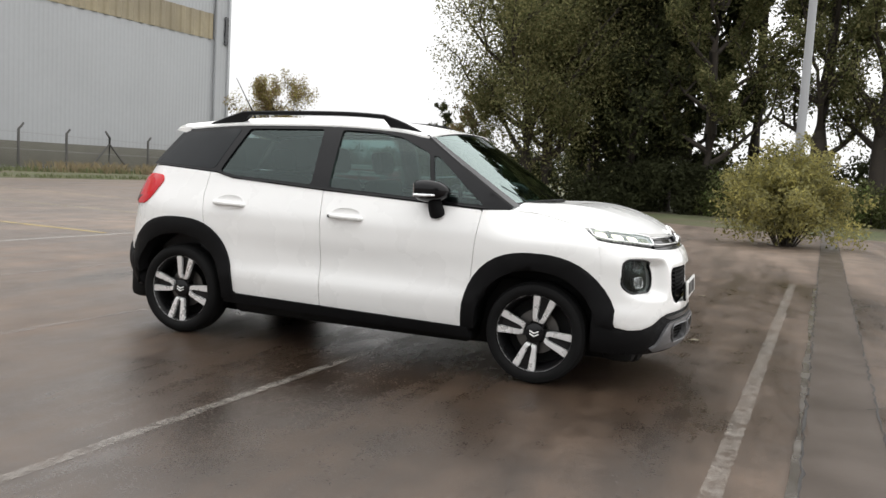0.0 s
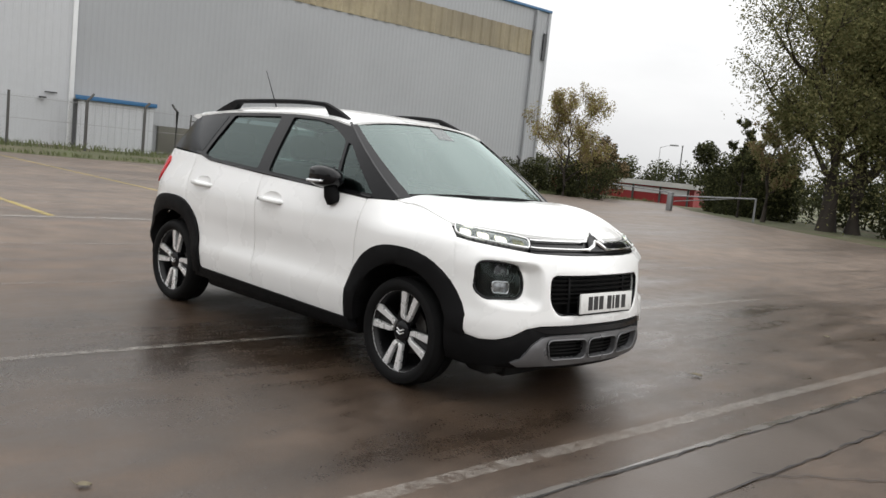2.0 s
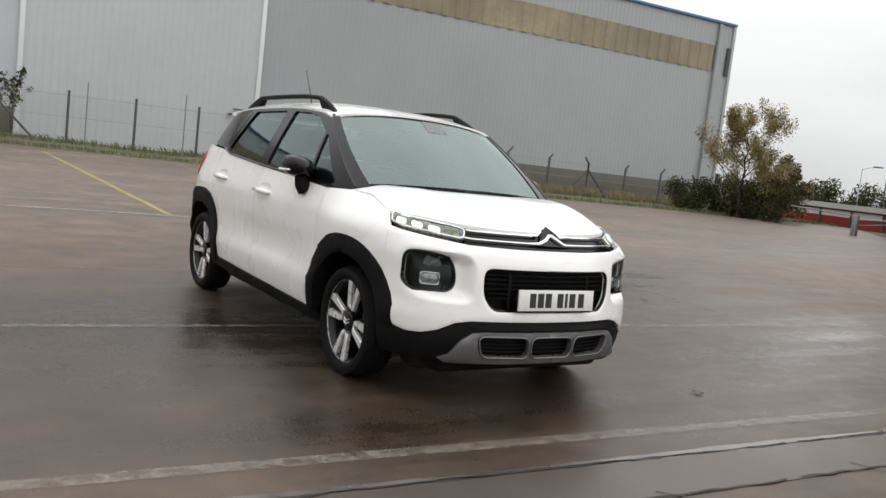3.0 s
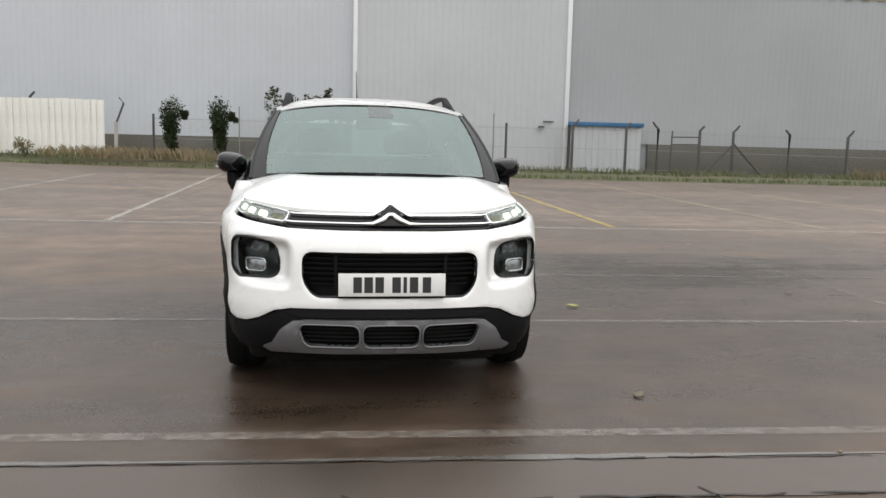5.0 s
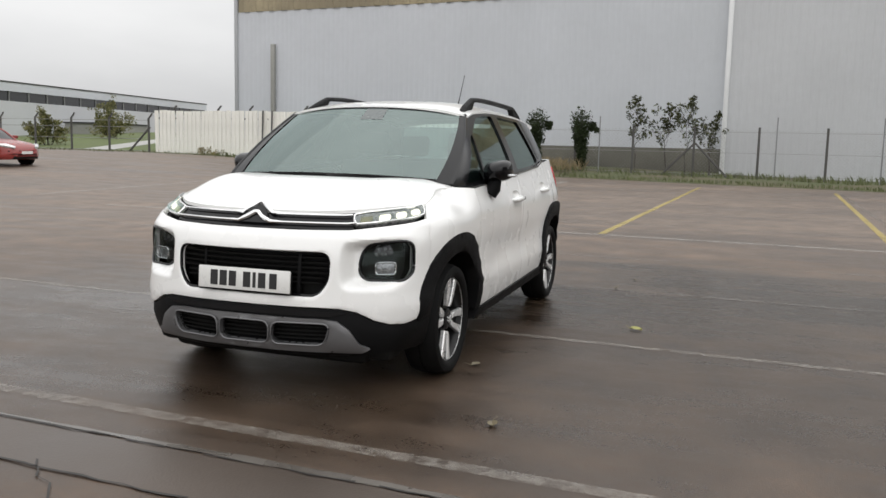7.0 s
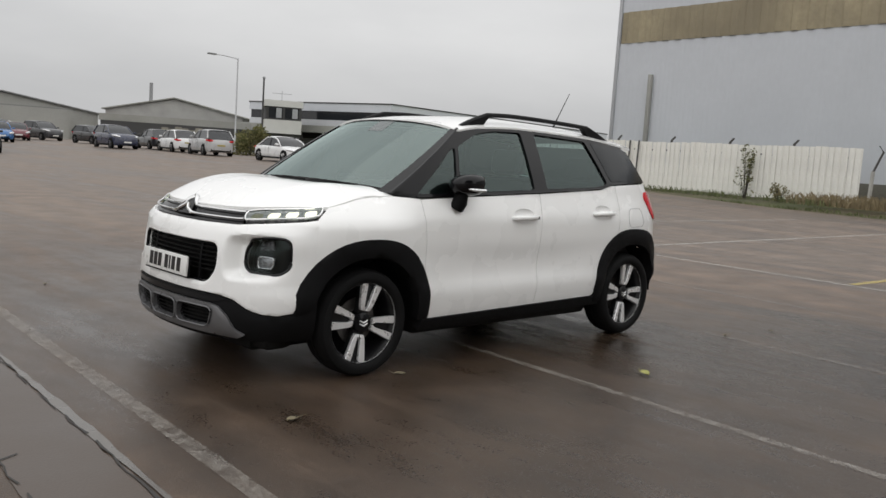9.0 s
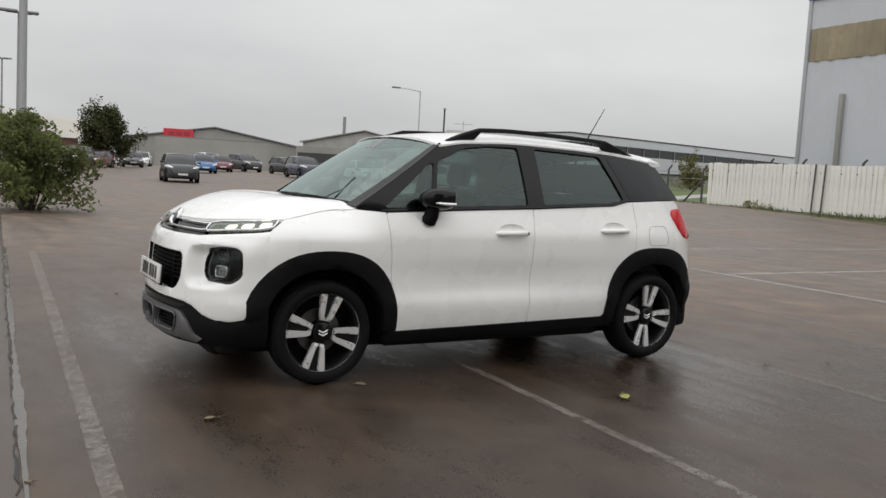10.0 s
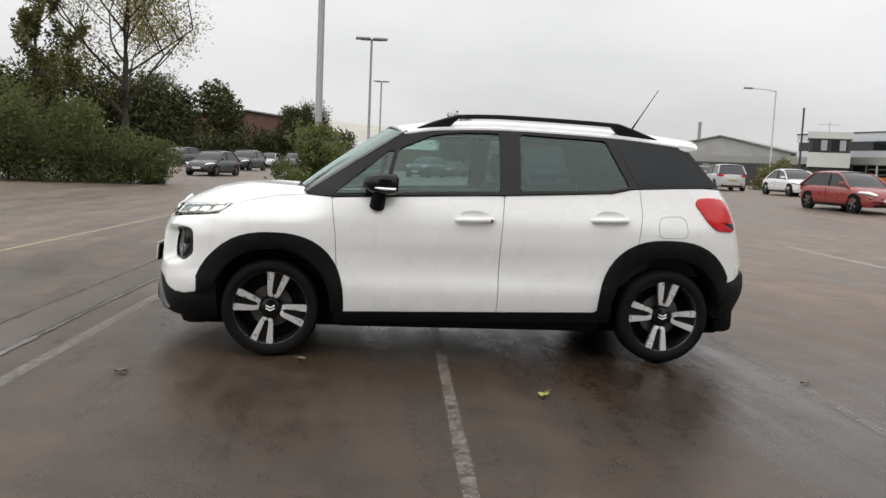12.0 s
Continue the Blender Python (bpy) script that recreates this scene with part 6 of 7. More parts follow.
# door mirrors
for s in (1, -1):
    bm = bmesh.new()
    rows = []
    n = 18
    for j, (f, k) in enumerate(((0.0, 0.72), (0.06, 0.92), (0.25, 1.0), (0.5, 0.97), (0.75, 0.82), (0.92, 0.52), (1.0, 0.20))):
        ring = []
        for i in range(n):
            a = 2 * math.pi * i / n
            c, q = math.cos(a), math.sin(a)
            m = (abs(c) ** 3 + abs(q) ** 3) ** (-1 / 3)
            yy = 0.882 + 0.094 * m * c * k + 0.012 * f
            zz = 1.126 + 0.068 * m * q * k + (0.012 * (yy - 0.885) / 0.1)
            ring.append(bm.verts.new((0.515 + 0.215 * f, s * yy, zz)))
        rows.append(ring)
    for a, b in zip(rows, rows[1:]):
        for k in range(n):
            bm.faces.new((a[k], a[(k + 1) % n], b[(k + 1) % n], b[k]))
    bm.faces.new(rows[0][::-1])
    bm.faces.new(rows[-1])
    bmesh.ops.recalc_face_normals(bm, faces=bm.faces)
    house = part("door_mirror", bm, BLACK_GLOSS, car, "glossy black door mirror")
    part("mirror_glass", box((0.511, s * 0.880 - 0.070, 1.085), (0.5145, s * 0.880 + 0.070, 1.172), 0.0), CHROME, house)
    bm = bmesh.new()
    add_tube(bm, [(0.64, s * 0.845, 0.985), (0.635, s * 0.868, 1.02), (0.625, s * 0.878, 1.085)], [0.050, 0.048, 0.040], 10)
    part("mirror_foot", bm, PLASTIC, house)
    part("indicator", tube([(0.66, s * 0.962, 1.105), (0.60, s * 0.982, 1.100), (0.53, s * 0.982, 1.100)], [0.007, 0.011, 0.010], 6), REFLECTOR, house, "clear indicator strip")

# wheels
def wheel(cx, cz, s):
    c = Vector((cx, 0, cz))
    y0 = 0.838 if cx > 0 else 0.852
    at = Matrix.Translation((cx, 0, cz))

    def place(bm):
        if s < 0:
            bmesh.ops.transform(bm, matrix=Matrix.Diagonal((1, -1, 1, 1)), verts=bm.verts)
            bmesh.ops.reverse_faces(bm, faces=bm.faces)
        bmesh.ops.transform(bm, matrix=at, verts=bm.verts)
        return bm

    R = cz
    w = part("wheel", place(lathe([(0.234, y0 - 0.020), (0.225, y0 - 0.030), (0.210, y0 - 0.07), (0.200, y0 - 0.17), (0.215, y0 - 0.19)], 48)), ALLOY_DARK, car, "dark wheel with eight bright spokes in pairs")
    part("tyre", place(lathe([(0.231, y0 - 0.022), (0.238, y0 - 0.010), (0.251, y0 - 0.001), (0.272, y0 + 0.004), (0.296, y0 - 0.004), (R - 0.012, y0 - 0.016), (R - 0.003, y0 - 0.034), (R, y0 - 0.06), (R, y0 - 0.092), (R - 0.007, y0 - 0.094), (R - 0.007, y0 - 0.102), (R, y0 - 0.104), (R, y0 - 0.15), (R - 0.01, y0 - 0.185), (0.27, y0 - 0.205), (0.222, y0 - 0.19)], 64)), RUBBER, w, "black tyre")
    part("rim_lip", place(lathe([(0.2365, y0 - 0.022), (0.235, y0 - 0.019), (0.2325, y0 - 0.019), (0.230, y0 - 0.026)], 64)), ALLOY, w)
    part("barrel", place(lathe([(0.205, y0 - 0.16), (0.10, y0 - 0.155), (0.02, y0 - 0.15)], 40)), DARK, w)
    part("brake_disc", place(lathe([(0.135, y0 - 0.112), (0.135, y0 - 0.102), (0.075, y0 - 0.102), (0.07, y0 - 0.09)], 40)), STEEL, w, "grey brake disc")
    base = radians(90 + (13 if s > 0 else -14) * (1 if cx > 0 else 0.6))
    for k in range(4):
        a0 = base + 2 * math.pi * k / 4

        def spot(rr, t, yy):
            return (rr * math.cos(a0) - t * math.sin(a0), yy, rr * math.sin(a0) + t * math.cos(a0))

        # the dark arm behind each pair
        bm = bmesh.new()
        rows = []
        for rr, hw, yy in ((0.045, 0.036, y0 - 0.056), (0.13, 0.046, y0 - 0.054), (0.226, 0.070, y0 - 0.052)):
            rows.append([bm.verts.new(spot(rr, t, yy + d)) for t, d in ((-hw, 0), (hw, 0), (hw, -0.035), (-hw, -0.035))])
        for a, b in zip(rows, rows[1:]):
            for q in range(4):
                bm.faces.new((a[q], a[(q + 1) % 4], b[(q + 1) % 4], b[q]))
        bmesh.ops.recalc_face_normals(bm, faces=bm.faces)
        part("spoke_arm", place(bm), ALLOY_DARK, w, "", False)
        for side in (-1, 1):
            bm = bmesh.new()
            rows = []
            for rr, t0, t1, yy in ((0.070, 0.002, 0.032, y0 - 0.036), (0.084, 0.004, 0.039, y0 - 0.033), (0.094, 0.013, 0.043, y0 - 0.032), (0.15, 0.020, 0.057, y0 - 0.029), (0.212, 0.027, 0.072, y0 - 0.026), (0.227, 0.029, 0.075, y0 - 0.027)):
                rows.append([bm.verts.new(spot(rr, side * t, yy + d)) for t, d in ((t0, -0.002), (t0 + 0.003, 0.003), (t1 - 0.003, 0.003), (t1, -0.002), (t1, -0.02), (t0, -0.02))])
            for a, b in zip(rows, rows[1:]):
                for q in range(6):
                    bm.faces.new((a[q], a[(q + 1) % 6], b[(q + 1) % 6], b[q]))
            bm.faces.new(rows[0])
            bm.faces.new(rows[-1])
            bmesh.ops.recalc_face_normals(bm, faces=bm.faces)
            part("spoke", place(bm), ALLOY, w, "bright machined spoke", False)
    part("hub_cap", place(lathe([(0.060, y0 - 0.055), (0.058, y0 - 0.034), (0.045, y0 - 0.028), (0.001, y0 - 0.026)], 32)), BLACK_GLOSS, w, "black hub cap with a chevron mark")
    for dz in (0.0, -0.018):
        bm = bmesh.new()
        add_tube(bm, [(-0.028, y0 - 0.024, dz + 0.014), (0, y0 - 0.024, dz), (0.028, y0 - 0.024, dz + 0.014)], [0.004, 0.005, 0.004], 6)
        part("chevron", place(bm), ALLOY, w)
    return w


for (cx, cz) in AXLES:
    for s in (1, -1):
        wheel(cx, cz, s)

# cabin
def seat(x, y, w=0.25, back=0.62, name="seat"):
    bm = bmesh.new()
    add_box(bm, (-0.24, -w, 0.0), (0.28, w, 0.14), 0.04)
    st = part(name, bm, SEAT, car, "dark cloth seat")
    st.location = (x, y, 0.55)
    bm = bmesh.new()
    add_box(bm, (-0.07, -w, 0.06), (0.07, w, back), 0.05, Euler((0, radians(-14), 0)).to_matrix().to_4x4())
    b = part("seat_back", bm, SEAT, st)
    b.location = (-0.22, 0, 0)
    bm = bmesh.new()
    add_box(bm, (-0.05, -0.13, back + 0.04), (0.05, 0.13, back + 0.22), 0.045, Euler((0, radians(-12), 0)).to_matrix().to_4x4())
    h = part("headrest", bm, SEAT, st)
    h.location = (-0.22, 0, 0)
    return st


seat(0.05, 0.37)
seat(0.05, -0.37)
seat(-0.85, 0.36, 0.33, 0.60, "rear_seat")
seat(-0.85, -0.36, 0.33, 0.60, "rear_seat")
part("dashboard", box((0.62, -0.70, 0.70), (1.06, 0.70, 1.02), 0.06), DASH, car, "dark dashboard")
part("cabin_floor", box((-1.5, -0.74, 0.50), (0.9, 0.74, 0.56)), DASH, car)
part("boot_wall", box((-1.70, -0.66, 0.56), (-1.20, 0.66, 1.15), 0.03), DASH, car)
both("door_lining", lambda x, z: green(x, 1.04) + Vector((0, -0.07, z - 1.04)), [(0.92, 1.03), (-1.2, 1.08), (-1.2, 0.56), (0.92, 0.56)], DASH, car, step=0.2, thick=0.02, roll=0, out=-1)
part("headlining", grid(lambda r, f: roof(r * 0.992, 0.005 + 0.99 * f) + Vector((0, 0, -0.008)), -1, 1, 0, 1, 16, 16), TRIM_GREY, car)
bm = bmesh.new()
ring = [Vector((0.52 + 0.06 * math.sin(a), -0.37 + 0.185 * math.cos(a), 0.98 + 0.175 * math.sin(a))) for a in (2 * math.pi * k / 24 for k in range(25))]
add_tube(bm, ring, [0.015] * 25, 8)
add_tube(bm, [ring[0], (0.56, -0.37, 0.97), ring[12]], [0.014, 0.03, 0.014], 6)
part("steering_wheel", bm, DASH, car, "dark steering wheel")
part("rear_view_mirror", box((0.50, -0.10, 1.36), (0.53, 0.12, 1.42), 0.012), DASH, car)


# ---- parked cars ----
def car_paint(name, color):
    return mat(name, color, 0.3, vary=0.04, scale=3, coat=0.5, rough_vary=0.05)


def loft(rows, close=True):
    """Skins a row of equal point rings."""
    bm = bmesh.new()
    vs = [[bm.verts.new(p) for p in r] for r in rows]
    n = len(vs[0])
    for a, b in zip(vs, vs[1:]):
        for k in range(n if close else n - 1):
            bm.faces.new((a[k], a[(k + 1) % n], b[(k + 1) % n], b[k]))
    if close:
        bm.faces.new(vs[0])
        bm.faces.new(vs[-1])
    bmesh.ops.recalc_face_normals(bm, faces=bm.faces)
    return bm


def flip_side(bm, s):
    if s < 0:
        bmesh.ops.transform(bm, matrix=Matrix.Diagonal((1, -1, 1, 1)), verts=bm.verts)
        bmesh.ops.reverse_faces(bm, faces=bm.faces)
    return bm


def parked_car(label, at, turn, paint, length=4.2, width=1.78, height=1.48, kind="hatch", group="cars parked across the car park"):
    """Nose towards +x: body shell, cabin glass, roof, pillars, wheels and lamps."""
    c = thing("parked_car", label, "car", (at[0], at[1], rise(*at)), turn, group)
    L, W, H = length / 2, width / 2, height
    tall = kind == "suv"
    belt = H * (0.66 if tall else 0.64)
    nose_z = H * (0.56 if tall else 0.50)
    tail_z = belt - (0.02 if kind == "saloon" else 0.0)
    top = spline([-L, -L * 0.93, -L * 0.55, 0, L * 0.46, L * 0.80, L * 0.95, L], [tail_z - 0.22, tail_z - 0.03, belt + 0.01, belt, belt - 0.04, nose_z + 0.06, nose_z - 0.06, nose_z - 0.24])
    low = spline([-L, -L * 0.9, 0, L * 0.9, L], [0.36, 0.22, 0.19, 0.20, 0.32])
    wide = spline([-L, -L * 0.95, -L * 0.80, -L * 0.4, L * 0.5, L * 0.82, L * 0.95, L], [0.60, 0.82, 0.955, 1.0, 1.0, 0.93, 0.78, 0.52])
    rows = []
    for i in range(29):
        x = -L + 2 * L * i / 28
        w, z1, z0 = W * wide(x), top(x), low(x)
        half = [(0.0, z1 + 0.02), (0.5, z1 + 0.015), (0.82, z1 - 0.015), (0.93, z1 - 0.07), (0.985, z1 - 0.17), (0.97, z0 + (z1 - z0) * 0.55), (1.0, z0 + (z1 - z0) * 0.36), (0.98, z0 + 0.10), (0.90, z0), (0.4, z0)]
        rows.append([(x, w * f, z) for f, z in half] + [(x, -w * f, z) for f, z in half[:0:-1]])
    part("body", loft(rows), paint, c)
    for s in (1, -1):
        part("sill", box((-L * 0.45, s * W * 0.985 - 0.03, 0.18), (L * 0.45, s * W * 0.985 + 0.012, 0.27), 0.01), PLASTIC, c)
    # cabin: windscreen foot and head, tail head and foot
    wf, wh = L * 0.46, L * 0.02
    th, tf = {"suv": (-L * 0.72, -L * 0.95), "hatch": (-L * 0.58, -L * 0.93), "saloon": (-L * 0.32, -L * 0.72)}[kind]
    line = spline([tf, tf * 0.3 + th * 0.7, th, (th + wh) / 2, wh, wh * 0.55 + wf * 0.45, wf], [belt - 0.04, H * 0.86, H - 0.05, H - 0.02, H - 0.055, H * 0.87, belt - 0.05])
    rows = []
    for i in range(23):
        x = tf + (wf - tf) * i / 22
        z = line(x)
        u = (z - belt) / (H - belt)
        half = [(0.0, z), (0.5, z - 0.004), (0.85, z - 0.02), (1.0, z - 0.05)]
        wt = W * (0.90 - 0.17 * max(0, u))
        ring = [(x, wt * f, zz) for f, zz in half] + [(x, W * 0.90, belt - 0.06)]
        rows.append(ring + [(p[0], -p[1], p[2]) for p in ring[:0:-1]])
    part("cabin_glass", loft(rows), WINDOW_DARK, c, "dark reflecting windows")
    rows = []
    for i in range(13):
        x = th - 0.03 + (wh - th + 0.05) * i / 12
        z = line(x) + 0.012
        e = 1 - 0.05 * abs(i / 6 - 1) ** 4
        half = [(0.0, z + 0.008), (0.5, z + 0.005), (0.86, z - 0.012), (1.02, z - 0.05), (1.04, z - 0.085)]
        rows.append([(x, W * 0.735 * f * e, zz) for f, zz in half[::-1]] + [(x, -W * 0.735 * f * e, zz) for f, zz in half[1:]])
    bm = loft(rows, False)
    if sum(f.normal.z for f in bm.faces) < 0:
        bmesh.ops.reverse_faces(bm, faces=bm.faces)
    part("roof", bm, paint, c)
    for s in (1, -1):
        def edge(x, lift=0.0):
            z = line(x)
            return (x, s * (W * (0.90 - 0.17 * max(0, (z - belt) / (H - belt))) + 0.004), z - 0.035 + lift)

        part("pillar", tube([edge(wf + (wh - wf) * (k / 5)) for k in range(6)], [0.034] * 6, 6), paint, c)
        part("pillar", tube([edge(tf + 0.05 + (th - tf) * (k / 4)) for k in range(5)], [0.045, 0.042, 0.04, 0.038, 0.036], 6), paint, c)
        part("pillar", tube([(-L * 0.10, s * W * 0.905, belt - 0.03), (-L * 0.12, s * W * 0.74, H - 0.07)], [0.025, 0.022], 6), BLACK_GLOSS, c)
        q = [(L * 0.74, W * 0.955, nose_z - 0.02), (L * 0.90, W * 0.80, nose_z - 0.045), (L * 0.975, W * 0.56, nose_z - 0.11)]
        part("headlamp", flip_side(tube(q, [0.04, 0.075, 0.05], 8), s), REFLECTOR, c, "clear headlamp")
        q = [(-L * 0.83, W * 0.94, belt - 0.13), (-L * 0.945, W * 0.80, belt - 0.16), (-L * 0.975, W * 0.55, belt - 0.17)]
        part("tail_lamp", flip_side(tube(q, [0.04, 0.07, 0.045], 8), s), RED_LENS, c, "red tail lamp")
        part("door_mirror", box((L * 0.34, s * (W + 0.07) - 0.10, belt - 0.01), (L * 0.40, s * (W + 0.07) + 0.09, belt + 0.11), 0.03), paint, c)
        part("door_seam", tube([(-L * 0.11, s * W * 0.985, belt - 0.10), (-L * 0.11, s * W * 1.0, 0.34)], [0.006, 0.006], 4), DARK, c)
    part("grille", box((L * 0.95, -W * 0.42, 0.34), (L * 0.998, W * 0.42, nose_z - 0.20), 0.03), DARK, c)
    part("lower_intake", box((L * 0.90, -W * 0.62, 0.235), (L * 0.985, W * 0.62, 0.32), 0.02), DARK, c)
    part("number_plate", box((L * 0.99, -0.26, 0.40), (L * 1.004, 0.26, 0.50)), PLATE, c)
    part("number_plate", box((-L * 1.004, -0.26, 0.60), (-L * 0.985, 0.26, 0.70)), REAR_PLATE, c, "yellow rear plate")
    part("rear_bumper", box((-L * 0.985, -W * 0.68, 0.27), (-L * 0.90, W * 0.68, 0.42), 0.03), PLASTIC, c)
    R0 = 0.33 if tall else 0.31
    for x in (L * 0.63, -L * 0.62):
        for s in (1, -1):
            at_wheel = Matrix.Translation((x, s * W * 0.985, R0))
            # dark ring on the solid flank stands in for the shaded arch gap
            arch = flip_side(lathe([(R0 + 0.055, -0.10), (R0 + 0.055, 0.006), (R0 + 0.02, 0.010), (R0 - 0.05, -0.02)], 24), s)
            bmesh.ops.transform(arch, matrix=at_wheel, verts=arch.verts)
            part("wheel_arch", arch, DARK, c)
            bm = flip_side(lathe([(0.20, 0.0), (R0 - 0.015, 0.018), (R0, -0.02), (R0, -0.18), (0.2, -0.2)], 24), s)
            bmesh.ops.transform(bm, matrix=at_wheel, verts=bm.verts)
            t = part("wheel", bm, RUBBER, c, "black tyre")
            bm = flip_side(lathe([(0.215, 0.006), (0.20, 0.012), (0.19, -0.02), (0.06, -0.008), (0.001, 0.0)], 20), s)
            bmesh.ops.transform(bm, matrix=at_wheel, verts=bm.verts)
            part("rim", bm, ALLOY_DARK, t)
            bm = bmesh.new()
            hub = [bm.verts.new((0.055 * math.cos(a), 0.014, 0.055 * math.sin(a))) for a in (2 * math.pi * j / 15 for j in range(15))]
            bm.faces.new(hub)
            for j in range(5):
                a = 2 * math.pi * (j + 0.5) / 5
                bm.faces.new([bm.verts.new((r * math.cos(a) - q * math.sin(a), 0.013, r * math.sin(a) + q * math.cos(a))) for r, q in ((0.04, -0.022), (0.04, 0.022), (0.213, 0.036), (0.213, -0.036))])
            flip_side(bm, s)
            bmesh.ops.transform(bm, matrix=at_wheel, verts=bm.verts)
            part("spoke_star", bm, SILVER, t, "silver five-spoke star")
    return c


REAR_PLATE = mat("rear_plate", (0.34, 0.28, 0.08), 0.4)
P_BLACK, P_GREY, P_SILVER = car_paint("black_paint", (0.02, 0.021, 0.024)), car_paint("dark_grey_paint", (0.016, 0.0165, 0.018)), car_paint("silver_paint", (0.42, 0.42, 0.42))
P_WHITE, P_RED, P_BLUE = car_paint("plain_white_paint", (0.72, 0.72, 0.72)), car_paint("red_paint", (0.30, 0.03, 0.025)), car_paint("blue_paint", (0.02, 0.11, 0.30))
P_MAROON, P_NAVY, P_BRICK = car_paint("maroon_paint", (0.12, 0.015, 0.025)), car_paint("navy_paint", (0.025, 0.03, 0.06)), car_paint("brick_red_paint", (0.25, 0.030, 0.026))
for label, at, turn, paint, size in [
    ("brick-red hatchback standing on wet asphalt", (-17.65, -23.3), 94, P_BRICK, (4.3, 1.82, 1.46, "hatch")),
    ("white saloon parked by the yard fence", (-22.8, -36.9), 86, P_WHITE, (4.6, 1.82, 1.43, "saloon")),
    ("silver estate-type car seen from its tail", (-22.9, -45.7), -101, P_SILVER, (4.5, 1.86, 1.64, "suv")),
    ("pale hatchback parked in the row of cars", (-23.4, -51.2), -98, P_WHITE, (4.3, 1.8, 1.52, "hatch")),
    ("black car parked in the row of cars", (-24.2, -56.4), -98, P_BLACK, (4.3, 1.8, 1.5, "hatch")),
    ("navy family car parked at an angle", (-20.4, -54.5), 88, P_NAVY, (4.4, 1.84, 1.62, "suv")),
    ("black pick-up type car far across the asphalt", (-22.7, -76.0), 100, P_BLACK, (4.6, 1.85, 1.7, "suv")),
    ("dark grey car behind the navy car", (-24.1, -68.0), 98, P_GREY, (4.3, 1.8, 1.55, "suv")),
    ("white van-like car at the far row", (-21.0, -82.0), 100, P_WHITE, (4.6, 1.85, 1.7, "suv")),
    ("dark grey hatchback facing the open asphalt", (9.0, -46.0), 72, P_GREY, (4.2, 1.8, 1.5, "hatch")),
    ("grey hatchback parked beside a dark one", (8.5, -57.8), 74, P_GREY, (4.2, 1.8, 1.5, "hatch")),
    ("silver small car parked far back", (8.45, -75.5), 82, P_SILVER, (4.0, 1.7, 1.45, "hatch")),
    ("black estate car half hidden by the thicket", (14.6, -64.5), 70, P_BLACK, (4.5, 1.82, 1.58, "suv")),
    ("black hatchback facing the open asphalt", (5.75, -72.0), 84, P_BLACK, (4.2, 1.8, 1.55, "suv")),
    ("red small car behind a silver one", (4.4, -81.0), 84, P_RED, (4.0, 1.72, 1.45, "hatch")),
    ("black family car beside the wild shrub", (-5.0, -59.0), 62, P_BLACK, (4.4, 1.82, 1.6, "suv")),
    ("maroon car in the far row", (-7.9, -68.0), 62, P_MAROON, (4.2, 1.76, 1.45, "hatch")),
    ("white hatchback in the far row", (-11.3, -84.0), 62, P_WHITE, (4.0, 1.76, 1.45, "hatch")),
    ("black saloon in the far row", (-12.6, -78.0), 82, P_BLACK, (4.4, 1.8, 1.46, "saloon")),
    ("dark family hatchback facing the open asphalt", (-8.5, -43.2), 82, P_BLACK, (4.3, 1.84, 1.58, "suv")),
    ("blue hatchback beside a dark car", (-14.6, -61.0), 82, P_BLUE, (4.1, 1.76, 1.45, "hatch")),
    ("maroon hatchback at the end of the row", (-18.6, -70.0), 80, P_MAROON, (4.2, 1.78, 1.46, "hatch")),
    ("white car far back in the row", (-15.5, -88.0), 74, P_WHITE, (4.2, 1.76, 1.5, "hatch")),
]:
    parked_car(label, at, turn, paint, *size)


# ---- lamp posts and masts ----
def lamp_post(label, at, height, radius, head):
    p = thing("lamp_post", label, "lamp post", (at[0], at[1], rise(*at)), 0, "lamp posts")
    part("pole", tube([(0, 0, -0.1), (0, 0, 1.2), (0, 0, 1.25), (0, 0, height)], [radius * 1.35, radius * 1.35, radius, radius * 0.7], 12), POLE_PALE if head == "arm" else POLE, p)
    if head == "twin":
        part("bracket", box((-0.55, -0.05, height - 0.02), (0.55, 0.05, height + 0.06), 0.01), POLE, p)
        for s in (1, -1):
            part("lamp_head", box((s * 0.45 - 0.40, -0.22, height + 0.02), (s * 0.45 + 0.40, 0.22, height + 0.14), 0.04), POLE, p, "flat floodlight head")
    if head == "arm":
        part("arm", tube([(0, 0, height - 0.05), (0.9, -0.45, height + 0.12), (1.8, -0.9, height + 0.2)], [radius * 0.6, radius * 0.5, radius * 0.45], 8), POLE_PALE, p)
        part("lamp_head", box((1.7, -1.2, height + 0.14), (2.5, -0.8, height + 0.28), 0.04), POLE, p, "street lamp head")
    return p


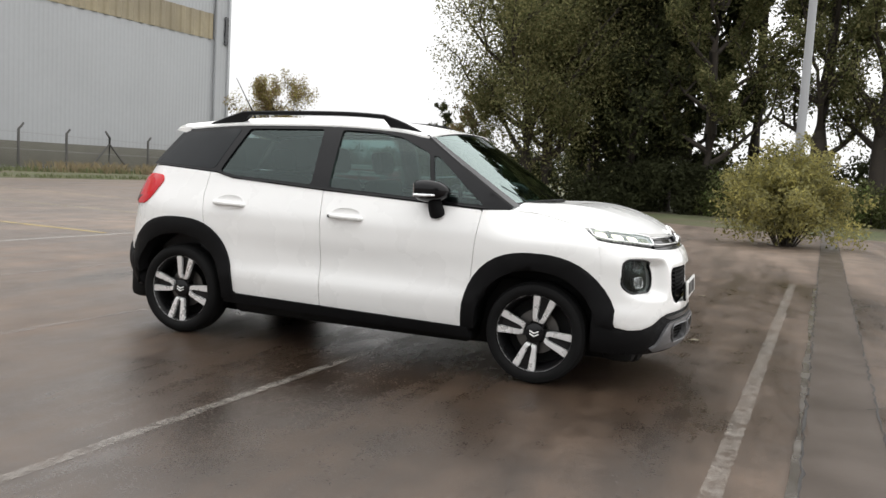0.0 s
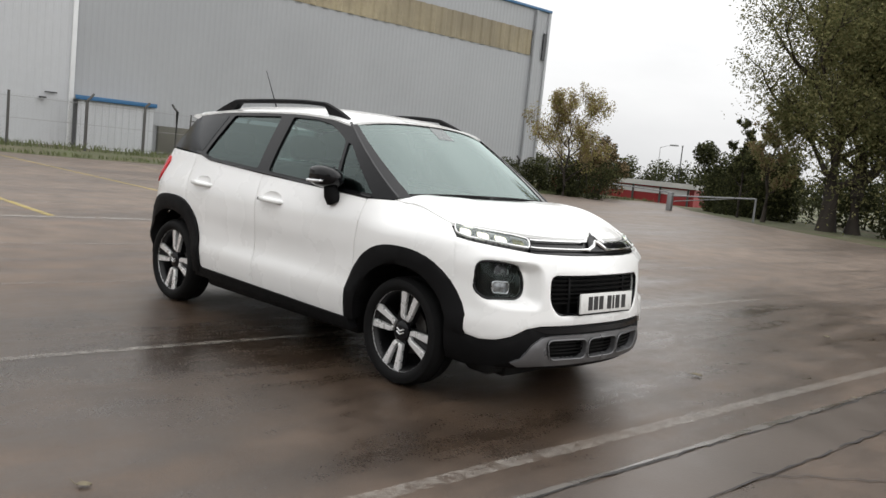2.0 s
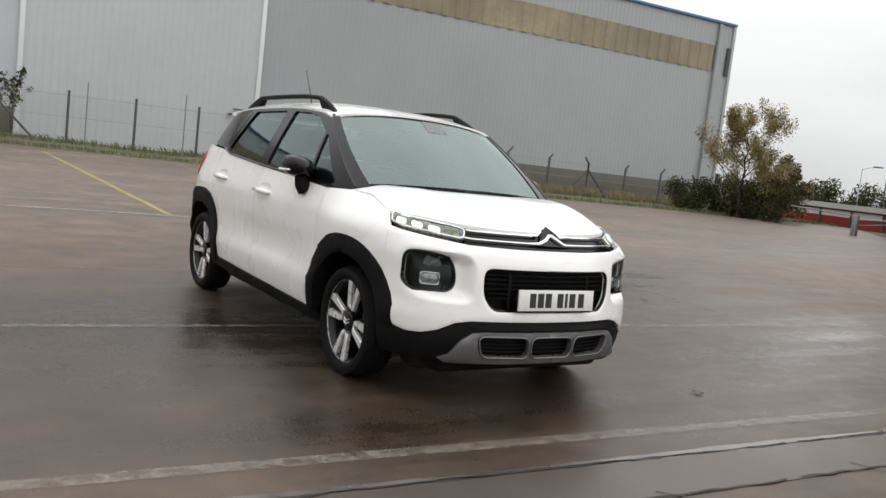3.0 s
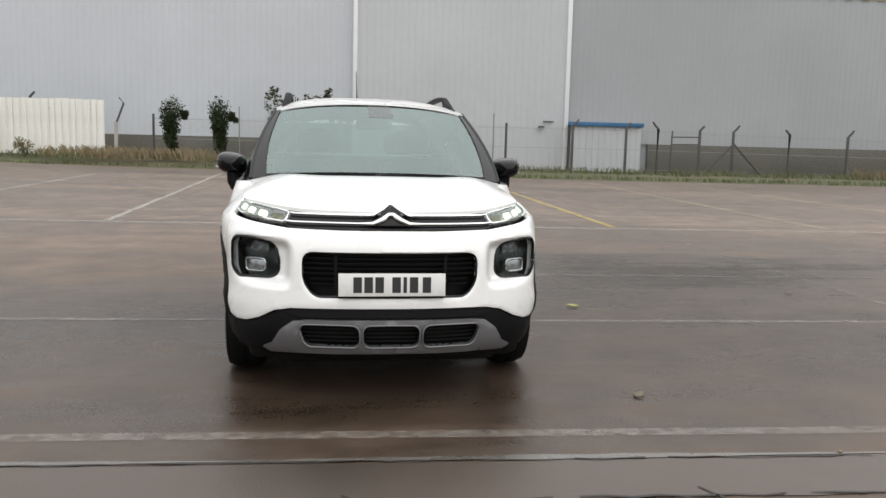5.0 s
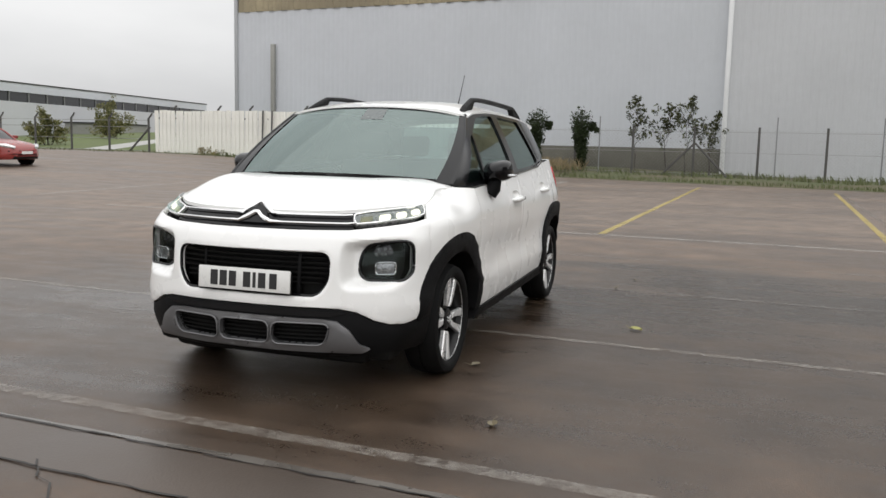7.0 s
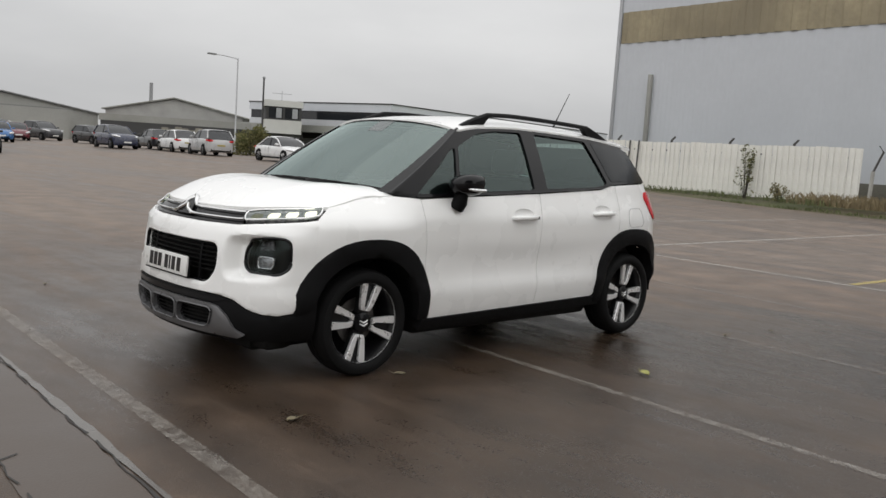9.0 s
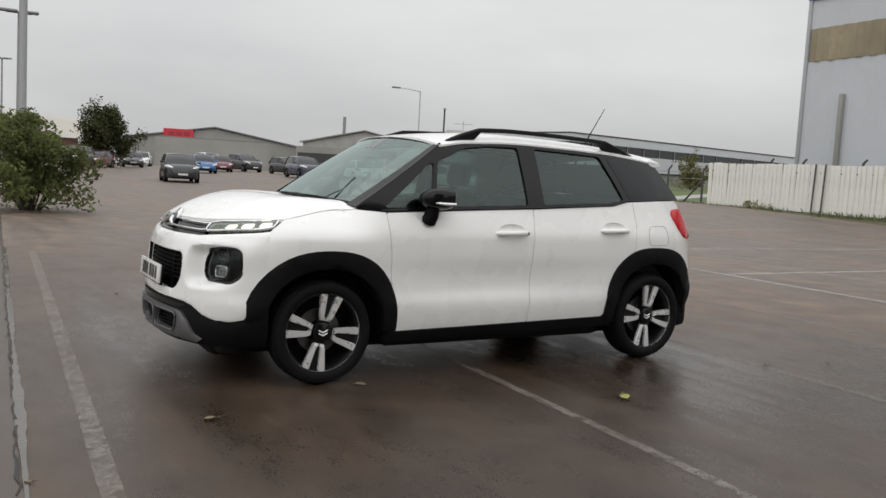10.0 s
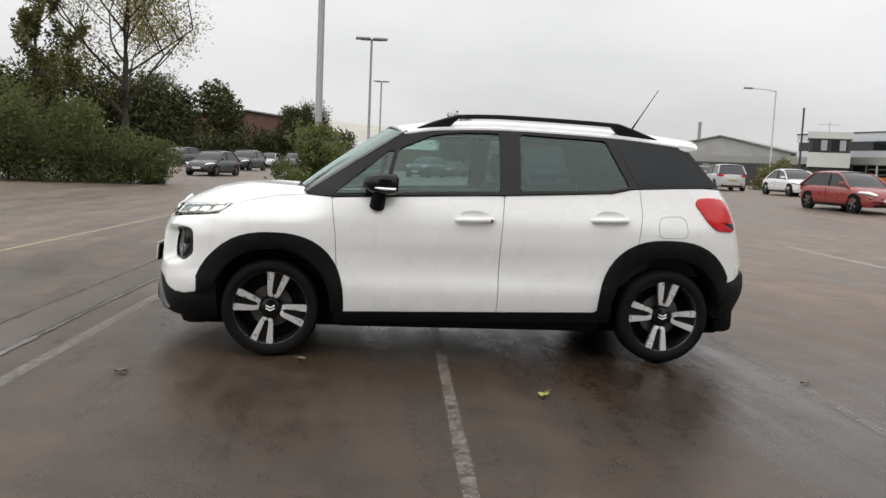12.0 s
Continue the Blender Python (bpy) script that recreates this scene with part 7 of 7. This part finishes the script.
lamp_post("tall galvanised lighting column behind the yellow shrub", (3.07, 15.15), 12.5, 0.10, "")
lamp_post("tall galvanised lighting column behind the green shrub", (1.65, -15.35), 12.5, 0.09, "twin")
lamp_post("lighting column with twin flat heads", (-0.1, -40.0), 7.7, 0.08, "twin")
lamp_post("farther lighting column with twin flat heads", (-2.3, -88.8), 9.8, 0.11, "twin")
lamp_post("street lamp on a bent arm beyond the yard", (-36.5, -66.2), 8.6, 0.075, "arm")
lamp_post("distant street lamp beyond the trees", (-40.4, 74.1), 4.8, 0.045, "arm")
for at, h, r, label in (((-38.6, -65.0), 7.0, 0.10, "dark steel mast beside the white block"), ((-45.0, -102.5), 7.9, 0.28, "slim grey chimney behind the gabled hall"), ((-38.4, 75.0), 5.0, 0.07, "thin dark mast in the distance")):
    p = thing("mast", label, "mast", (*at, rise(*at)))
    part("pole", tube([(0, 0, -0.1), (0, 0, h)], [r, r * 0.8], 8), WALL_DARK if r < 0.2 else POLE, p)
    if r < 0.2:
        part("cap", tube([(0, 0, h), (0, 0, h + 0.15)], [r * 1.6, r * 1.2], 8), POLE, p)


# ---- buildings to the south ----
def along(a, b):
    """A frame with x running from a to b and y to its left."""
    d = Vector((b[0] - a[0], b[1] - a[1], 0))
    return Matrix.Translation((a[0], a[1], 0)) @ Matrix.Rotation(math.atan2(d.y, d.x), 4, "Z"), d.length


def slab_building(name, label, a, b, deep, bands, roof_label="flat grey roof"):
    """Horizontal bands of wall, each (z0, z1, material, set-back, part name)."""
    m, n = along(a, b)
    t = thing(name, label, "building")
    for z0, z1, material, inset, pn in bands:
        part(pn, box((0 + inset, inset, z0), (n - inset, deep - inset, z1), 0.0, m), material, t)
    return t, m, n


t, m, n = slab_building("long_factory", "long low grey factory with a dark window band", (-53.0, -63.5), (-103.0, -72.0), 22, [
    (-0.2, 4.5, CLAD_PALE, 0.0, "wall"), (4.5, 5.45, WINDOW_DARK, 0.12, "window_band"), (5.45, 6.3, CLAD_SOUTH, -0.05, "upper_fascia"), (6.3, 6.42, WALL_DARK, -0.12, "roof_edge")])
for k in range(17):
    part("window_post", box((0.6 + 3.0 * k, 0.02, 4.5), (0.72 + 3.0 * k, 0.16, 5.45), 0, m), ROOF_GREY, t)
part("downpipe", box((0.9, -0.15, 0.0), (1.05, -0.02, 5.4), 0, m), WALL_DARK, t)
# dark panel takes the place of the shaded recess under the canopy
part("ground_floor", box((-0.12, 0.6, -0.2), (-0.02, 21.4, 3.0), 0, m), WALL_DARK, t, "dark panel for the shade in the open bays")
part("canopy_fascia", box((-2.6, 0.4, 3.0), (-0.02, 21.6, 3.75), 0, m), HALL_GREY, t, "grey canopy fascia")
for k in range(7):
    part("canopy_post", box((-2.5, 0.6 + 3.3 * k, -0.2), (-2.35, 0.75 + 3.3 * k, 3.0), 0, m), WALL_PALE if k < 3 else POST, t)
for k in range(3):
    part("bay_door", box((-0.2, 5.0 + 5.5 * k, 0.0), (-0.13, 7.6 + 5.5 * k, 2.4), 0, m), CURTAIN if k % 2 else BRICK, t)
part("low_shed", box((14.0, -5.0, -0.2), (24.0, -1.0, 2.6), 0, m), HALL_GREY, t)
part("low_shed_roof", box((13.8, -5.2, 2.6), (24.2, -0.9, 2.75), 0, m), WALL_DARK, t)


def white_block():
    m, n = along((-46.6, -70.3), (-43.3, -72.15))
    t = thing("office_block", "small two-storey white block with a dark window strip", "building")
    part("wall", box((0, -6, 2.6), (n, 0, 4.0), 0.0, m), WALL_PALE, t, "white lower panel")
    part("wall", box((0.05, -6, 4.0), (n - 0.05, -0.06, 5.35), 0, m), WALL_DARK, t)
    part("parapet", box((-0.1, -6, 5.35), (n + 0.1, 0.05, 6.0), 0, m), WALL_PALE, t, "white parapet")
    part("ground_floor", box((0.1, -6, -0.2), (n - 0.1, -0.3, 2.6), 0, m), WALL_DARK, t)
    for k in range(2):
        part("window", box((0.35 + 1.65 * k, -0.08, 4.15), (1.75 + 1.65 * k, 0.0, 5.25), 0, m), WINDOW_DARK, t)
        part("blind", box((0.45 + 1.65 * k, 0.0, 4.2), (1.0 + 1.65 * k, 0.03, 5.2), 0, m), CURTAIN, t)
    part("roof_aerial", tube([m @ Vector((2, -2, 6.0)), m @ Vector((2, -2, 7.1))], [0.03, 0.03], 5), POLE, t)
    part("roof_aerial", tube([m @ Vector((1.0, -2, 6.8)), m @ Vector((3.0, -2, 6.8))], [0.025, 0.025], 5), POLE, t)


white_block()


def gabled(label, a, b, deep, eave, ridge, wall, roof_mat, name="hall", cut=0.0):
    m, n = along(a, b)
    t = thing(name, label, "building")
    bm = bmesh.new()
    p = [(0, 0, -0.2), (n, 0, -0.2), (n, 0, eave), (n * 0.5, 0, ridge), (0, 0, eave)]
    f = [bm.verts.new(m @ Vector(q)) for q in p]
    k = [bm.verts.new(m @ Vector((x, deep, z))) for x, _, z in p]
    bm.faces.new(f)
    bm.faces.new(k[::-1])
    for i in (0, 1, 4):
        j = (i + 1) % 5
        bm.faces.new((f[i], f[j], k[j], k[i]))
    bmesh.ops.recalc_face_normals(bm, faces=bm.faces)
    part("wall", bm, wall, t, "", False)
    for x0, z0, x1, z1 in ((-0.4, eave - 0.1, n / 2, ridge + 0.08), (n / 2, ridge + 0.08, n + 0.4, eave - 0.1)):
        bm = bmesh.new()
        q = [bm.verts.new(m @ Vector(v)) for v in ((x0, 0.4 * (1 if deep < 0 else -1), z0), (x1, 0.4 * (1 if deep < 0 else -1), z1), (x1, deep, z1), (x0, deep, z0))]
        q2 = [bm.verts.new(v.co + Vector((0, 0, 0.15))) for v in q]
        bm.faces.new(q)
        bm.faces.new(q2)
        for i in range(4):
            bm.faces.new((q[i], q[(i + 1) % 4], q2[(i + 1) % 4], q2[i]))
        bmesh.ops.recalc_face_normals(bm, faces=bm.faces)
        part("roof", bm, roof_mat, t, "", False)
    return t, m, n


gabled("grey gabled hall behind the yard", (-51.5, -90.5), (-38.5, -101.0), -26, 4.5, 6.2, CONCRETE, HALL_GREY)
t, m, n = slab_building("low_shed_row", "low dark shed row with a pale roof edge", (-48.8, -80.2), (-33.5, -90.0), -7, [(-0.2, 2.9, WALL_DARK, 0.0, "wall"), (2.9, 3.65, HALL_GREY, -0.25, "fascia")])
gabled("large grey shed with a red sign", (-40.0, -107.0), (-18.6, -113.2), -22, 3.9, 5.7, HALL_GREY, ROOF_GREY, "shed")
slab_building("pale_shed", "pale sheet-metal shed in front of a larger one", (-33.5, -99.2), (-20.0, -103.0), -5, [(-0.2, 3.9, HALL_GREY, 0.0, "wall"), (3.9, 4.05, ROOF_GREY, -0.12, "roof_edge")])
sm, sn = along((-26.6, -110.6), (-22.9, -111.7))
sg = thing("red_sign", "red sign board with plain pale bars on a shed", "sign")
part("board", box((0, 0.0, 4.0), (sn, 0.25, 5.3), 0, sm), SIGN_RED, sg)
part("post", box((0.3, -0.2, -0.1), (0.5, 0.0, 4.2), 0, sm), POLE, sg)
part("post", box((sn - 0.5, -0.2, -0.1), (sn - 0.3, 0.0, 4.2), 0, sm), POLE, sg)
for k in range(3):
    part("bar", box((0.5 + 1.0 * k, 0.25, 4.4), (1.2 + 1.0 * k, 0.27, 4.9), 0, sm), RED_PANEL, sg)
gabled("brown brick building behind the hedge", (4.7, -93.3), (20.7, -90.0), -11, 5.5, 6.2, BRICK, ROOF_GREY, "brick_building")
t, m, n = slab_building("pale_hall", "low hall with a pale curved-edge roof", (-11.0, -101.5), (5.1, -100.5), -14, [(-0.2, 3.0, BRICK, 0.0, "wall")])
bm = bmesh.new()
rows = []
for k in range(7):
    a = k / 6
    rows.append([bm.verts.new(m @ Vector((x, 0.5 - a * 6, 3.0 + 2.5 * math.sin(a * math.pi / 2) + (1.0 * x / n)))) for x in (-1.0, n + 0.6)])
for a, b in zip(rows, rows[1:]):
    bm.faces.new((a[0], a[1], b[1], b[0]))
bmesh.ops.recalc_face_normals(bm, faces=bm.faces)
if sum(f.normal.z for f in bm.faces) < 0:
    bmesh.ops.reverse_faces(bm, faces=bm.faces)
part("roof", bm, ROOF_BEIGE, t, "pale beige sheet roof")
y0 = thing("yard_hoarding", "orange hoarding and grey timber boards round a yard", "hoarding")
m, n = along((-46.6, -56.2), (-41.6, -59.4))
part("board", box((0, 0, -0.1), (n, 0.08, 1.75), 0, m), ORANGE, y0, "orange board")
m, n = along((-30.0, -58.0), (-27.0, -61.5))
for k in range(8):
    part("plank", box((0.57 * k, 0, -0.1), (0.54 + 0.57 * k, 0.05, 2.1 + 0.1 * (k % 3)), 0, m), WOOD, y0)
gate2 = thing("yard_gate", "row of white pipes standing against the yard entrance", "gate")
for k in range(5):
    part("pipe", tube([(-47.0 - 0.42 * k, -55.9 + 0.28 * k, -0.1), (-47.0 - 0.42 * k, -55.9 + 0.28 * k, 2.7 + 0.1 * (k % 2))], [0.09, 0.09], 8), WALL_PALE, gate2)


# ---- lawn fence beyond the white sheets ----
fence2 = thing("lawn_fence", "dark cranked fence posts with wire along the lawn", "fence")
us = [-30.4 - 3.1 * k for k in range(9)]
for k, u in enumerate(us):
    cranked_post(fence2, u, 4.0, 0.3, 2.1, 1, POST, 0.45)
for z in (0.5, 1.2, 1.9, 2.3):
    part("line_wire", tube([site(u, 4.0, z) for u in us], [0.012] * 9, 4), WIRE, fence2)
part("brace", tube([site(-30.3, 4.0, 1.9), site(-32.0, 4.1, 0.3)], [0.06, 0.06], 6), POST, fence2)
lawn = [site(-27, 3.6, 0.34), site(-75, 3.0, 0.34), site(-75, -34, 1.9), site(-27, -34, 1.9)]
bm = bmesh.new()
bm.faces.new([bm.verts.new(p) for p in lawn])
bm.normal_update()
for f in bm.faces:
    if f.normal.z < 0:
        f.normal_flip()
tagged(part("lawn", bm, mat("mown_lawn", (0.090, 0.115, 0.036), 0.9, vary=0.25, scale=0.6, fine=15, bump=0.4), None, "", False), "mown green lawn behind the fence", "lawn", "", "structure")
path = [site(-35, 3.5, 0.35), site(-37.5, 3.5, 0.35), site(-50, -20, 1.33), site(-47.5, -20, 1.33)]
bm = bmesh.new()
bm.faces.new([bm.verts.new(p) for p in path])
bm.normal_update()
for f in bm.faces:
    if f.normal.z < 0:
        f.normal_flip()
tagged(part("path", bm, CONCRETE, None, "", False), "pale concrete path across the lawn", "path", "", "structure")


# ---- north edge: red shed, barrier, far trees ----
m, n = along((-20.0, 43.4), (-29.4, 41.6))
shed = thing("red_shed", "long low red shed with a white roof edge", "shed")
part("wall", box((0, -3, -0.1), (n, 0, 1.00), 0, m), RED_PANEL, shed, "red painted wall")
part("window_band", box((0.3, 0.0, 0.56), (n - 0.3, 0.03, 0.90), 0, m), CLAD_TRIM, shed, "pale band")
part("roof_edge", box((-0.2, -3.2, 1.00), (n + 0.2, 0.25, 1.30), 0, m), WALL_PALE, shed, "white roof edge")
for k in range(6):
    part("post", box((0.3 + 1.75 * k, 0.05, -0.1), (0.40 + 1.75 * k, 0.15, 1.18), 0, m), POST, shed)
gate = thing("barrier_gate", "galvanised tubular barrier across a track", "gate")
part("post", tube([(-11.0, 31.7, -0.05), (-11.0, 31.7, 1.0)], [0.05, 0.05], 8), POLE, gate)
part("box_post", box((-15.32, 31.8, -0.05), (-15.08, 32.0, 0.86), 0.02), POLE, gate, "grey steel housing at the hinge")
part("bar", tube([(-11.0, 31.7, 0.97), (-15.2, 31.9, 0.70)], [0.035, 0.035], 8), POLE, gate)
part("bar", tube([(-11.9, 31.75, 0.90), (-15.0, 31.9, 0.46)], [0.02, 0.02], 8), POLE, gate, "thin stay below the bar")
part("bar", tube([(-15.4, 31.9, 0.85), (-18.6, 32.2, 0.95)], [0.03, 0.03], 8), POLE, gate)
hedge("distant dark tree line on the horizon", [(-95, 118, 0), (-74, 124, 0), (-45, 135, 0), (-20, 120, 0)], 3.0, 4.3, 30000, 0.26, LEAF_DEEP_SHADED, LEAF_DARK, 120, "tree_line")
hedge("dark bushes beyond the red shed", [(-34, 56, 0), (-26, 60, 0), (-18, 58, 0)], 1.2, 1.7, 9000, 0.12, LEAF_DEEP_SHADED, LEAF_DEEP_SHADED, 121, "bushes")


# ---- fallen leaves and litter on the asphalt ----
def fallen_leaf(at, size, turn, material, label):
    size *= 0.85
    bm = bmesh.new()
    rows = []
    for k in range(7):
        f = k / 6
        w = size * 0.34 * math.sin(math.pi * min(1, f * 0.92 + 0.06)) ** 0.8
        x = size * (f - 0.5)
        z = 0.006 + 0.05 * size * math.cos(math.pi * (f - 0.3)) ** 2
        rows.append([bm.verts.new((x, -w, z + 0.10 * size)), bm.verts.new((x, 0, z)), bm.verts.new((x, w, z + 0.16 * size))])
    for a, b in zip(rows, rows[1:]):
        for k in range(2):
            bm.faces.new((a[k], a[k + 1], b[k + 1], b[k]))
    leaf = part("fallen_leaf", bm, material, None)
    leaf.matrix_basis = pose(at[0], at[1], 0, 0, 0, turn)
    tagged(leaf, label, "leaf", "fallen leaves")
    bm = bmesh.new()
    k = 1.0 if size > 0.1 else 0.25
    add_tube(bm, [(-size * 0.45, 0, 0.008), (-size * 0.75, 0.01, 0.008 + 0.022 * k), (-size * 1.05, 0.03, 0.008 + 0.057 * k)], [0.0022, 0.0018, 0.0012], 5)
    part("stalk", bm, material, leaf)


for at, size, turn, y in [((-0.30, 1.71), 0.105, 70, 1), ((1.09, 0.93), 0.075, 150, 0), ((2.10, 1.31), 0.085, 20, 0), ((-2.06, 1.34), 0.075, 10, 0), ((-2.66, 1.45), 0.06, 200, 0), ((2.96, 1.88), 0.04, 0, 0), ((-0.84, 3.92), 0.07, 40, 0), ((1.95, 4.2), 0.08, 0, 0), ((1.82, -2.83), 0.06, 60, 0)]:
    fallen_leaf(at, size, turn, LEAF_FALLEN if y else LEAF_FALLEN_BROWN, "yellow-green fallen leaf curled on wet asphalt" if y else "small brown fallen leaf on wet asphalt")
